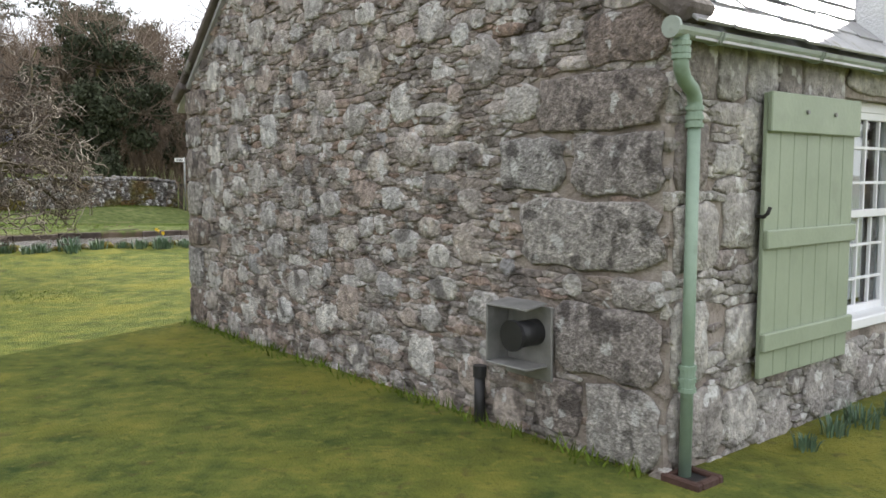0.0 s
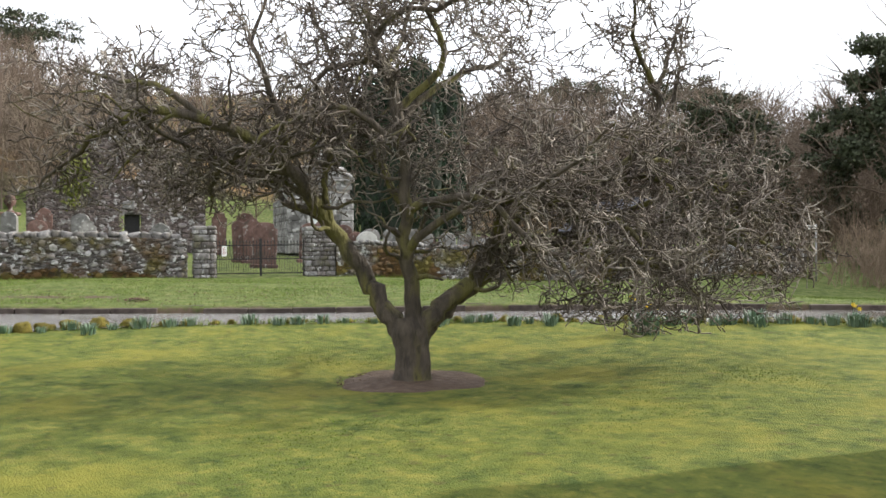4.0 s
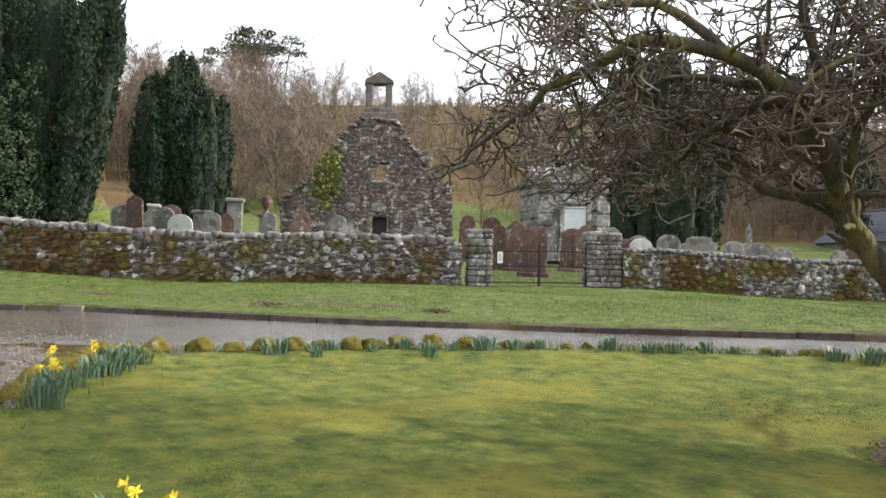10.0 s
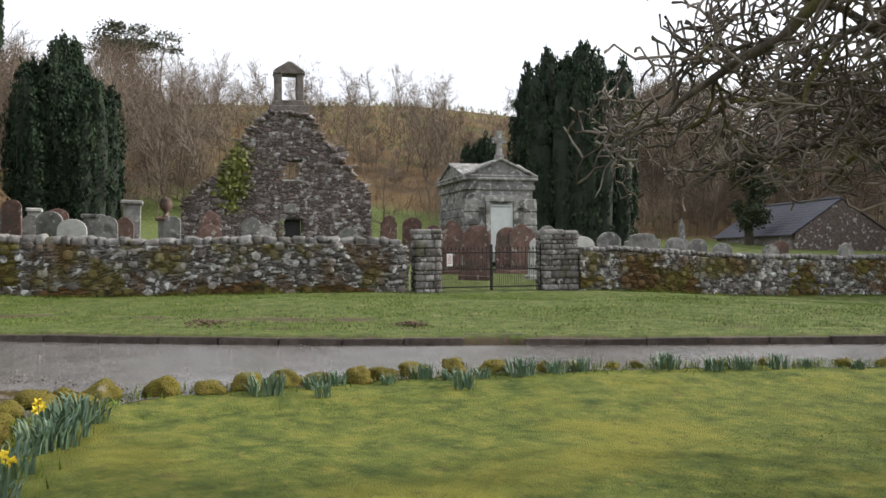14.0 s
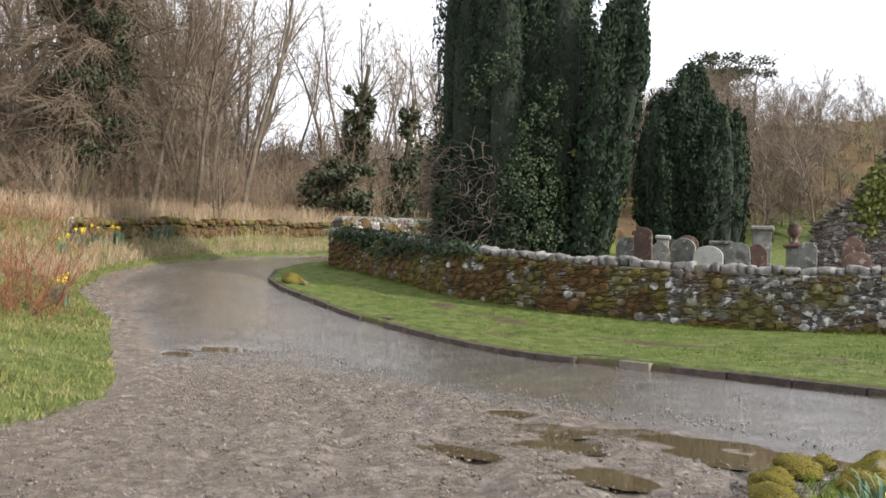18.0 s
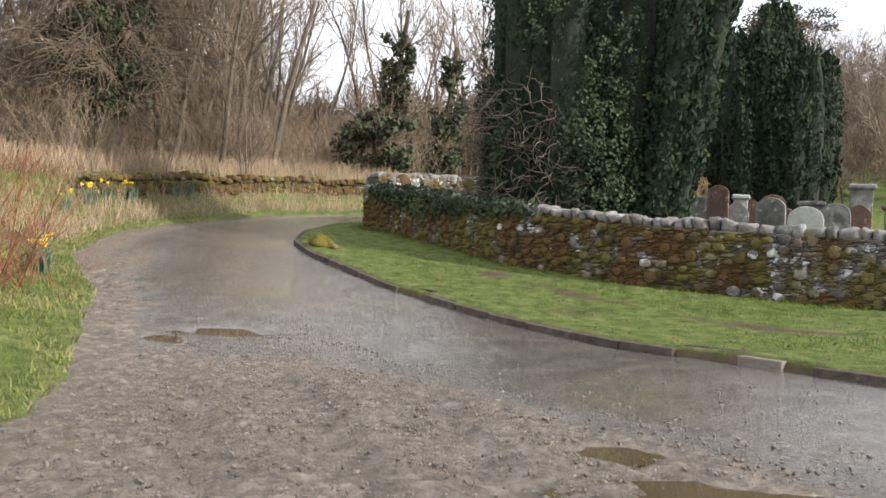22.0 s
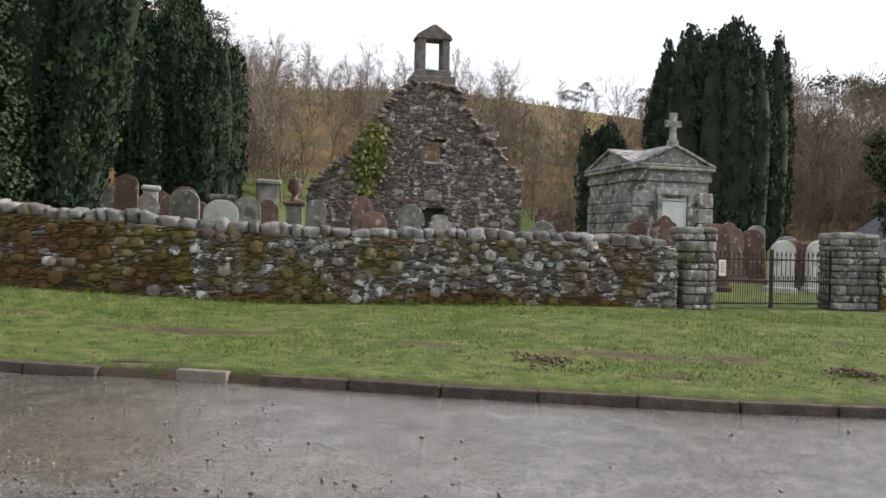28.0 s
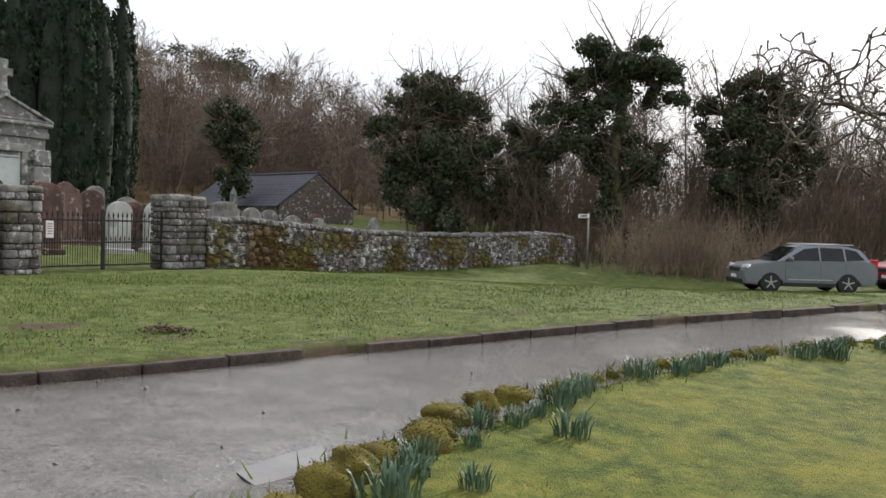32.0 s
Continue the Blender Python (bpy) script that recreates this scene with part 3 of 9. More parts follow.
scuff = np.exp(-((fdk - 0.35) / 0.3) ** 2) * 0.45 + 0.85 * np.exp(-((fdk - 2.6 - 0.3 * lumps(fx, fy, 1.6, 2)) / 0.4) ** 2) * (fx < -18) * (fx > -30) * (0.55 + 0.6 * lumps(fx, fy, 0.45, 8)) + 0.3 * np.clip(lumps(fx, fy, 0.5, 9), 0, 1) * (fdk > 0.3) * (fdk < 6)
for sx, sy, sr, sa in ((-18.3, 9.6, 0.7, 0.7), (-17.0, 11.2, 0.5, 0.6), (-13.2, 15.2, 0.8, 0.55), (-20.0, 10.5, 1.0, 0.4), (-26.0, 4.6, 0.9, 0.55), (-30, -6.2, 1.6, 0.7)):
    scuff = np.maximum(scuff, sa * np.exp(-((fx - sx) ** 2 + (fy - sy) ** 2) / sr ** 2))
kind[:, 2] = np.where(fdk > 0, scuff, np.where(fdb > 0, np.maximum(0.5 * np.exp(-(fdb / 0.5) ** 2), np.where(fdb > 0, scuff, 0)), 0))
ground_me = fast_mesh("ground", np.stack([fx, fy, fz], 1), grid_faces(len(gx), len(gy)))
paint(ground_me, kind)
tagged(part_of("ground", ground_me, M_GROUND, smooth=True), "mossy green lawn, rough grass verge and brown heath hillside", "ground", kind="structure")


# ---- trimmed edges of the grass ----
def edge_strip(name, line, side, label, verge, s0, s1):
    """A strip of turf along an edge, from the edge inwards."""
    n = int((s1 - s0) / 0.22)
    offs = (-0.02, 0.02, 0.1, 0.25, 0.45, 0.7, 0.95, 1.15)
    X, Y, drop = [], [], []
    for i in range(n + 1):
        p, w = along(line, s0 + (s1 - s0) * i / n)
        q, _ = along(line, max(0.0, s0 + (s1 - s0) * i / n - 0.5))
        r, _ = along(line, s0 + (s1 - s0) * i / n + 0.5)
        w = (r - q).normalized()
        nrm = Vector((-w.y, w.x)) * side
        wob = 0.05 * math.sin(i * 1.7) + 0.04 * math.sin(i * 0.63)
        for k, o in enumerate(offs):
            c = p + nrm * (o + (wob if k < 4 and not verge else 0))
            X.append(c.x)
            Y.append(c.y)
            drop.append(-0.12 if k == 0 else (-0.05 if k == 1 else 0.0))
    X, Y = np.array(X), np.array(Y)
    z, road, dk, dl, db = terrain(X, Y)
    z = z + np.array(drop) + 0.012 * lumps(X, Y, 0.25) + 0.012
    last = np.arange(len(X)) % len(offs) == len(offs) - 1
    z = np.where(last, z - 0.05, z)
    me = fast_mesh(name, np.stack([X, Y, z], 1), grid_faces(len(offs), n + 1))
    k3 = np.zeros((len(X), 3))
    k3[:, 0] = 0.0 if name == "lawn_edge" else 1.0
    k3[:, 2] = np.tile(np.array([0.7, 0.55, 0.35, 0.2, 0.1, 0, 0, 0]) * (0.55 if name == "lawn_edge" else 1.0), n + 1)
    paint(me, k3)
    tagged(part_of(name, me, M_GROUND, smooth=True), label, "turf", kind="structure")


edge_strip("verge_edge", KERB, -1, "worn turf edge behind the kerb", True, 3.0, line_length(KERB) - 3)
edge_strip("lawn_edge", LAWN_EDGE, 1, "turf edge of the mossy lawn", False, 3.0, line_length(LAWN_EDGE) - 4)
edge_strip("bank_edge", BANK, 1, "ragged turf edge of the roadside bank", False, 3.0, line_length(BANK) - 3)


# ---- road and muddy drive ----
# hollows where rain stands: middle, half length, half width, turn
HOLLOWS = ((-17.0, 3.7, 0.75, 0.26, 1.45), (-16.4, 4.7, 0.6, 0.26, 1.15), (-15.8, 4.5, 0.55, 0.26, 0.9), (-15.1, 3.4, 0.4, 0.2, 0.9), (-18.0, 3.24, 0.34, 0.16, 1.5),
           (-16.1, 2.35, 0.45, 0.14, 0.9), (-16.3, 3.2, 0.36, 0.2, 1.0), (-15.6, 5.3, 0.5, 0.22, 0.7))


def hollows(x, y):
    """How deep each place lies in the rain hollows, 0 to about 1."""
    out = np.zeros(np.shape(x))
    for px, py, ra, rb, turn in HOLLOWS:
        c, s = math.cos(turn), math.sin(turn)
        u, v = (x - px) * c + (y - py) * s, -(x - px) * s + (y - py) * c
        out = out + np.exp(-(u / ra) ** 2 - (v / rb) ** 2)
    return np.minimum(1.1, out) * (1 + 0.18 * lumps(np.asarray(x), np.asarray(y), 0.12, 6))


def road_patch(x0, x1, y0, y1, step, skip=None):
    ax, ay = np.arange(x0, x1 + 1e-6, step), np.arange(y0, y1 + 1e-6, step)
    X, Y = [a.ravel() for a in np.meshgrid(ax, ay)]
    z, road, dk, dl, db = terrain(X, Y)
    mud = ss((-dk - 2.9) / 1.6) * ss((6.2 - Y) / 1.8) * ss((X + 23.8) / 3.5) * ss((-2 - X) / 3)
    mud = np.maximum(mud, 0.75 * np.exp(-((db + 0.25) / 0.55) ** 2) * (X < -12))
    mud = np.maximum(mud, 0.62 * np.exp(-((X + 29) ** 2 / 9 + (Y + 3.6) ** 2 / 0.5)))
    r = np.hypot(X + 16.5, Y + 9.0)
    ruts = np.sin(r * 6.2 + 0.6 * np.sin(X * 1.3)) * 0.5 + 0.5
    tread = np.sin(np.arctan2(Y + 9.0, X + 16.5) * 95) * ss((ruts - 0.45) / 0.3)
    bumps = 0.010 * lumps(X, Y, 0.16) + 0.016 * np.clip(lumps(X, Y, 0.055, 3) - 0.1, 0, 1) + 0.012 * lumps(X, Y, 0.035, 7) - (0.034 * ruts ** 3 - 0.008 * tread) * ss((r - 8) / 2) * ss((15 - r) / 1.5)
    hollow = hollows(X, Y)
    dry = 1 - 0.7 * np.clip(hollow * 1.3, 0, 1)
    zz = road - 0.035 * np.exp(-(dk / 0.5) ** 2) + 1.7 * mud * bumps * dry + 0.006 * lumps(X, Y, 0.8, 1)
    zz = zz - 0.062 * hollow
    for px, py, ra, rb, turn, dep in ((-23.4, -0.58, 0.62, 0.22, 1.7, 0.06), (-22.8, -1.2, 0.4, 0.16, 1.2, 0.05), (-14.7, 7.25, 0.95, 0.22, 1.05, 0.05), (-18.4, 6.65, 0.9, 0.5, 0.6, 0.012)):
        c, s = math.cos(turn), math.sin(turn)
        u, v = (X - px) * c + (Y - py) * s, -(X - px) * s + (Y - py) * c
        zz = zz - dep * np.exp(-(u / ra) ** 2 - (v / rb) ** 2)
    zz = np.maximum(zz, road - 0.095)
    F = grid_faces(len(ax), len(ay))
    keep = (dk <= 0.16) & (dl <= 0.3) & (db <= 0.25)
    cx, cy = X[F].mean(1), Y[F].mean(1)
    ok = keep[F].all(1)
    if skip:
        ok &= ~((cx > skip[0]) & (cx < skip[1]) & (cy > skip[2]) & (cy < skip[3]))
    F = F[ok]
    used = np.unique(F)
    back = np.zeros(len(X), int)
    back[used] = np.arange(len(used))
    k = np.zeros((len(used), 3))
    k[:, 2] = mud[used]
    wetness = np.zeros(len(X))
    for px, py, ra, rb, turn, amt in ((-18.4, 6.65, 1.3, 0.8, 0.6, 1.0), (-20.5, 4.6, 3.5, 1.6, 0.6, 0.55), (-15.6, 7.6, 2.2, 0.7, 0.95, 0.6), (-15.2, 8.6, 4.0, 1.4, 0.9, 0.15), (-26.5, 0.8, 3.5, 1.3, 0.5, 0.45), (-17.0, 5.5, 2.0, 0.8, 1.0, 1.0), (-22.5, 3.2, 3.0, 1.2, 0.6, 0.6), (-30.0, -1.6, 2.6, 0.5, 2.0, 0.6)):
        c, s = math.cos(turn), math.sin(turn)
        u, v = (X - px) * c + (Y - py) * s, -(X - px) * s + (Y - py) * c
        wetness = np.maximum(wetness, amt * np.exp(-(u / ra) ** 2 - (v / rb) ** 2) * (0.75 + 0.5 * lumps(X, Y, 0.35, 4)))
    k[:, 1] = np.clip(wetness, 0, 1)[used]
    return np.stack([X, Y, zz], 1)[used], back[F], k


NEAR = (-37.0, -8.92, -6.04, 19.88)
va, fa, ka = road_patch(NEAR[0], NEAR[1], NEAR[2], NEAR[3], 0.06)
vb, fb, kb = road_patch(-55.0, 17.0, -13.0, 41.0, 0.48, (NEAR[0] + 0.2, NEAR[1] - 0.2, NEAR[2] + 0.2, NEAR[3] - 0.2))
vb[:, 2] -= 0.012
road_me = fast_mesh("road", np.concatenate([va, vb]), np.concatenate([fa, fb + len(va)]))
paint(road_me, np.concatenate([ka, kb]))
tagged(part_of("road", road_me, M_ROAD, smooth=True), "wet grey tarmac lane running into a rutted muddy drive", "road", kind="structure")


def puddle(x, y, rx, ry, turn, z, film=False):
    bm = bmesh.new()
    n = 28
    vs = []
    for i in range(n):
        a = math.tau * i / n
        r = 1 + 0.12 * math.sin(3 * a + x) + 0.08 * math.sin(5 * a + y)
        vs.append(bm.verts.new((rx * r * math.cos(a), ry * r * math.sin(a), 0)))
    bm.faces.new(vs)
    ob = part("puddle", bm, M_FILM if film else M_WATER)
    lie = [float(terrain(x + dx, y + dy)[1][0]) for dx, dy in ((0.4, 0), (-0.4, 0), (0, 0.4), (0, -0.4))]
    tip = Vector((-(lie[0] - lie[1]) / 0.8, -(lie[2] - lie[3]) / 0.8, 1)).to_track_quat("Z", "Y").to_matrix().to_4x4()
    ob.matrix_world = Matrix.Translation((x, y, z)) @ tip @ pose(0, 0, 0, 0, 0, math.degrees(turn))
    tagged(ob, "thin film of rainwater on the tarmac" if film else "brown rainwater puddle lying in the muddy ruts", "puddle", "puddles on the drive")


def standing_water():
    """Level sheets in the hollows; the mud around cuts their shores."""
    ax, ay = np.arange(-19.0, -14.0, 0.05), np.arange(1.5, 6.2, 0.05)
    X, Y = [a.ravel() for a in np.meshgrid(ax, ay)]
    F = grid_faces(len(ax), len(ay))
    deep = hollows(X, Y) > 0.07
    F = F[deep[F].all(1)]
    left = set(range(len(F)))
    by_corner = {}
    for k, q in enumerate(F):
        for v in q:
            by_corner.setdefault(int(v), []).append(k)
    while left:
        todo, group = [left.pop()], []
        while todo:
            k = todo.pop()
            group.append(k)
            for v in F[k]:
                for o in by_corner[int(v)]:
                    if o in left:
                        left.discard(o)
                        todo.append(o)
        if len(group) < 12:
            continue
        f = F[group]
        used, back = np.unique(f, return_inverse=True)
        me = fast_mesh("puddle", np.stack([X[used], Y[used], np.full(len(used), 0.097)], 1), back.reshape(-1, 4))
        tagged(part_of("puddle", me, M_WATER), "brown rainwater puddle lying in the muddy ruts", "puddle", "puddles on the drive")


standing_water()
puddle(-23.4, -0.58, 0.85, 0.36, 1.7, float(terrain(-23.4, -0.58)[1][0]) - 0.018)
puddle(-22.8, -1.2, 0.5, 0.24, 1.2, float(terrain(-22.8, -1.2)[1][0]) - 0.018)
puddle(-14.75, 7.2, 1.2, 0.3, 1.05, float(terrain(-14.75, 7.2)[1][0]) - 0.028, True)


# ---- loose stones on the drive ----
def scatter_mesh(name, unit_v, unit_f, places, material, parent=None, smooth=False):
    """Many copies of small meshes in one: places are (index of the shape, 4x4)."""
    vs, fs, off = [], [], 0
    for k, m in places:
        a = np.array(m)
        v = unit_v[k] @ a[:3, :3].T + a[:3, 3]
        vs.append(v)
        fs.append(unit_f[k] + off)
        off += len(v)
    me = fast_mesh(name, np.concatenate(vs), np.concatenate(fs))
    return part_of(name, me, material, parent, smooth=smooth)


def stone_shape(rng, n=9, boxy=3.0, round_=0.72):
    """A rough stone, one wide, one high, its face one deep along -y. Triangles."""
    vs = []
    rad = [0.5 * rng.uniform(0.88, 1.06) for _ in range(n)]
    tw = rng.uniform(0, 1)
    for depth, k in ((0.0, 0.96), (-0.6, 1.0), (-0.94, round_)):
        for i in range(n):
            a = math.tau * (i + tw) / n
            c, s = math.cos(a), math.sin(a)
            e = (abs(c) ** boxy + abs(s) ** boxy) ** (-1 / boxy)
            vs.append((c * e * rad[i] * k, depth * rng.uniform(0.9, 1.06), s * e * rad[i] * k))
    vs.append((rng.uniform(-.08, .08), -1.0, rng.uniform(-.08, .08)))
    fs = []
    for r in range(2):
        for i in range(n):
            j = (i + 1) % n
            a, b, c, d = r * n + i, r * n + j, (r + 1) * n + j, (r + 1) * n + i
            fs += [(a, c, b), (a, d, c)]
    for i in range(n):
        fs.append((2 * n + i, 3 * n, 2 * n + (i + 1) % n))
    return np.array(vs), np.array(fs)[:, ::-1]


srng = random.Random(5)
STONES = [stone_shape(srng, 9, 3.2, 0.78) for _ in range(10)]
STONE_V, STONE_F = [s[0] for s in STONES], [s[1] for s in STONES]
STONE_ME = {}


def pebble_shape(rng):
    bm = bmesh.new()
    bmesh.ops.create_icosphere(bm, subdivisions=1, radius=0.5)
    for v in bm.verts:
        v.co *= rng.uniform(0.75, 1.1)
    bmesh.ops.triangulate(bm, faces=bm.faces)
    vs = np.array([v.co[:] for v in bm.verts])
    fs = np.array([[v.index for v in f.verts] for f in bm.faces])
    bm.free()
    return vs, fs


PEB = [pebble_shape(srng) for _ in range(5)]


def in_water(x, y):
    return float(hollows(x, y)) > 0.25 or any(((x - a) * math.cos(t) + (y - b) * math.sin(t)) ** 2 / u ** 2 + (-(x - a) * math.sin(t) + (y - b) * math.cos(t)) ** 2 / v ** 2 < 1.0
                                              for a, b, u, v, t in ((-14.75, 7.2, 1.2, 0.35, 1.05), (-23.4, -0.58, 0.85, 0.4, 1.7)))


places = []
prng = random.Random(8)


def spots_on(count, x0, x1, y0, y1, seed):
    """Random places with the ground's height, the road's height and the distances inside verge, lawn and bank."""
    g = np.random.default_rng(seed)
    X, Y = g.uniform(x0, x1, count), g.uniform(y0, y1, count)
    return np.stack([X, Y, *terrain(X, Y)], 1).tolist()


for x, y, z, rd, dk, dl, db in spots_on(9000, -26, -10, -1.5, 10.5, 31):
    if in_water(x, y) or dk > -0.4 or dl > -0.1 or db > 0 or (y > 5.5 and prng.random() < 0.75) or (dk > -3.2 and prng.random() < 0.82):
        continue
    s = 0.010 + 0.032 * prng.random() ** 3
    places.append((prng.randrange(5), pose(x, y, rd + 0.004, prng.uniform(0, 360), prng.uniform(0, 360), 0) @ Matrix.Diagonal((s, s * 1.3, s * 0.8, 1))))
grit = scatter_mesh("gravel", [p[0] for p in PEB], [p[1] for p in PEB], places, M_GRIT)
places = []
for x, y, z, rd, dk, dl, db in spots_on(26000, -24, -10.5, -1.0, 6.0, 32):
    r = math.hypot(x + 16.5, y + 9.0)
    band = 0.5 + 0.5 * math.sin(r * 6.2 + 0.6 * math.sin(x * 1.3) + 2.6)
    if in_water(x, y) or dk > -2.4 or dl > -0.15 or db > -0.1 or prng.random() > (0.25 + 0.75 * band) * smooth01((-dk - 2.4) / 2.0):
        continue
    s = 0.009 + 0.034 * prng.random() ** 4
    places.append((prng.randrange(5), pose(x, y, rd + 0.002, prng.uniform(0, 360), prng.uniform(0, 360), 0) @ Matrix.Diagonal((s, s * 1.6, s * 0.6, 1))))
tagged(scatter_mesh("mud_clods", [p[0] for p in PEB], [p[1] for p in PEB], places, M_CLOD), "clods of churned wet mud on the drive", "mud", kind="stuff")
tagged(grit, "small loose stones strewn over the muddy drive", "gravel", kind="stuff")


# ---- kerb ----
def kerb_stone_mesh(material):
    bm = bmesh.new()
    bmesh.ops.create_cube(bm, size=1, matrix=Matrix.Diagonal((0.895, 0.13, 0.26, 1)))
    bmesh.ops.bevel(bm, geom=bm.edges[:], offset=0.018, segments=2, affect="EDGES", profile=0.6)
    me = bpy.data.meshes.new("kerb_stone")
    bm.to_mesh(me)
    bm.free()
    me.materials.append(material)
    return me


KERB_ME, PALE_ME = kerb_stone_mesh(M_KERB), kerb_stone_mesh(M_PALEKERB)
kerb_line = new("kerb")
kerb_line.location = (-15.2, 11.6, 0.12)
tagged(kerb_line, "dark wet kerb stones with sunken drain gaps", "kerb", kind="structure")
kerb_len = line_length(KERB)
krng = random.Random(3)
DRAINS = [((-21.55, 5.8), 0.85), ((-15.3, 11.45), 0.4), ((-10.55, 16.05), 0.5), ((-6.0, 19.8), 0.5), ((-27.6, 2.0), 0.5)]
s = 8.0
while s < kerb_len - 12:
    p, w = along(KERB, s)
    q, w2 = along(KERB, s + 0.915)
    mid, way = (p + q) / 2, (q - p).normalized()
    inward = Vector((way.y, -way.x))
    near = min(((mid - Vector(d)).length - r * 0.5 for d, r in DRAINS))
    z = float(terrain(mid.x, mid.y)[1][0])
    a = math.degrees(math.atan2(way.y, way.x))
    rise = math.degrees(math.atan2(float(terrain(q.x, q.y)[1][0]) - float(terrain(p.x, p.y)[1][0]), 0.915))
    if (mid - Vector((-21.4, 6.05))).length < 0.62:
        ob = new("kerb_stone", PALE_ME)
        ob.matrix_world = pose(mid.x + 0.16 * way.x, mid.y + 0.16 * way.y, z - 0.05, 2, 0, a) @ Matrix.Diagonal((0.62, 1.1, 1, 1))
    elif near < 0.3:
        ob = new("kerb_stone", KERB_ME)
        mid = mid + inward * 0.22
        ob.matrix_world = pose(mid.x, mid.y, z - 0.02, krng.uniform(-2, 2), krng.uniform(-1, 1), a + krng.uniform(-5, 5))
    else:
        ob = new("kerb_stone", KERB_ME)
        ob.matrix_world = pose(mid.x, mid.y, z - 0.055 + krng.uniform(-0.012, 0.008), krng.uniform(-3, 3), krng.uniform(-0.6, 0.6) - rise, a + krng.uniform(-0.8, 0.8))
    wm = ob.matrix_world.copy()
    ob.parent = kerb_line
    ob.matrix_parent_inverse = Matrix.Translation((15.2, -11.6, -0.12))
    s += 0.915


# ---- rubble walls ----
def rubble_cells(L, H, rng, big, small, share, squash=0.62, top=None):
    """Random rubble that fills a face: boulders strewn first, slips packed between them. Gives each stone's outline in the face's plane."""
    seeds, grid = [], {}
    g = big[1] * 1.3

    def free(x, y, r):
        cx, cy = int(x // g), int(y // g)
        for i in range(cx - 2, cx + 3):
            for j in range(cy - 2, cy + 3):
                for a, b, q in grid.get((i, j), ()):
                    if (a - x) ** 2 + (b - y) ** 2 < (q + r) ** 2:
                        return False
        return True

    Y = H / squash
    area = L * Y
    for lo, hi, tries, pack in ((big[0], big[1], int(share * area / (big[0] ** 2) * 0.9), 0.98), (small[0] * 1.3, small[1], int(area / small[1] ** 2 * 2.2), 0.92), (small[0], small[0] * 1.3, int(area / small[0] ** 2 * 1.6), 0.8)):
        for _ in range(tries):
            r = rng.uniform(lo, hi)
            x, y = rng.uniform(-0.02, L + 0.02), rng.uniform(-0.05, Y + 0.05)
            if top and y * squash > top(x) + 0.02:
                continue
            if free(x, y, r * pack):
                seeds.append((x, y, r))
                grid.setdefault((int(x // g), int(y // g)), []).append((x, y, r * pack))
    S = np.array(seeds)
    out = []
    for x, y, r in seeds:
        d2 = (S[:, 0] - x) ** 2 + (S[:, 1] - y) ** 2
        near = np.argsort(d2)[1:26] if len(S) > 26 else np.argsort(d2)[1:]
        w = 2.2 * r + 0.1
        poly = [(x - w, y - w), (x + w, y - w), (x + w, y + w), (x - w, y + w)]
        for k in near:
            ax, ay, ar = seeds[k]
            dd = d2[k]
            if dd < 1e-9:
                continue
            nx, ny = ax - x, ay - y
            lim = (dd + r * r - ar * ar) / 2
            res, n = [], len(poly)
            for i in range(n):
                p, q = poly[i], poly[(i + 1) % n]
                sp = (p[0] - x) * nx + (p[1] - y) * ny - lim
                sq = (q[0] - x) * nx + (q[1] - y) * ny - lim
                if sp <= 0:
                    res.append(p)
                if sp * sq < 0:
                    t = sp / (sp - sq)
                    res.append((p[0] + t * (q[0] - p[0]), p[1] + t * (q[1] - p[1])))
            poly = res
            if len(poly) < 3:
                break
        if len(poly) >= 3:
            out.append([(min(L + 0.01, max(-0.01, a)), min(H + 0.01, max(-0.06, b * squash))) for a, b in poly])
    return out


def boulder_outlines(L, H, rng, lo, hi, tries, ok):
    """Rounded stones strewn over a face, none touching: outlines in the face's plane."""
    laid, out = [], []
    for k in range(tries):
        rx = hi + (lo - hi) * min(1.0, 1.25 * k / tries) * rng.uniform(0.8, 1.1)
        rz = rx * rng.uniform(0.55, 1.05)
        x, z = rng.uniform(0.05, L - 0.05), rng.uniform(0.02, H)
        if not ok(x, z) or any(((x - a) / (rx + p)) ** 2 + ((z - b) / (rz + q)) ** 2 < 1.04 for a, b, p, q in laid):
            continue
        laid.append((x, z, rx, rz))
        n, tw, box = rng.randrange(7, 11), rng.random(), rng.uniform(2.4, 5.5)
        poly = []
        for i in range(n):
            a = math.tau * (i + tw + rng.uniform(-0.25, 0.25)) / n
            c, sn = math.cos(a), math.sin(a)
            e = (abs(c) ** box + abs(sn) ** box) ** (-1 / box) * rng.uniform(0.88, 1.04)
            poly.append((x + rx * c * e, max(-0.05, z + rz * sn * e)))
        out.append(poly)
    return out


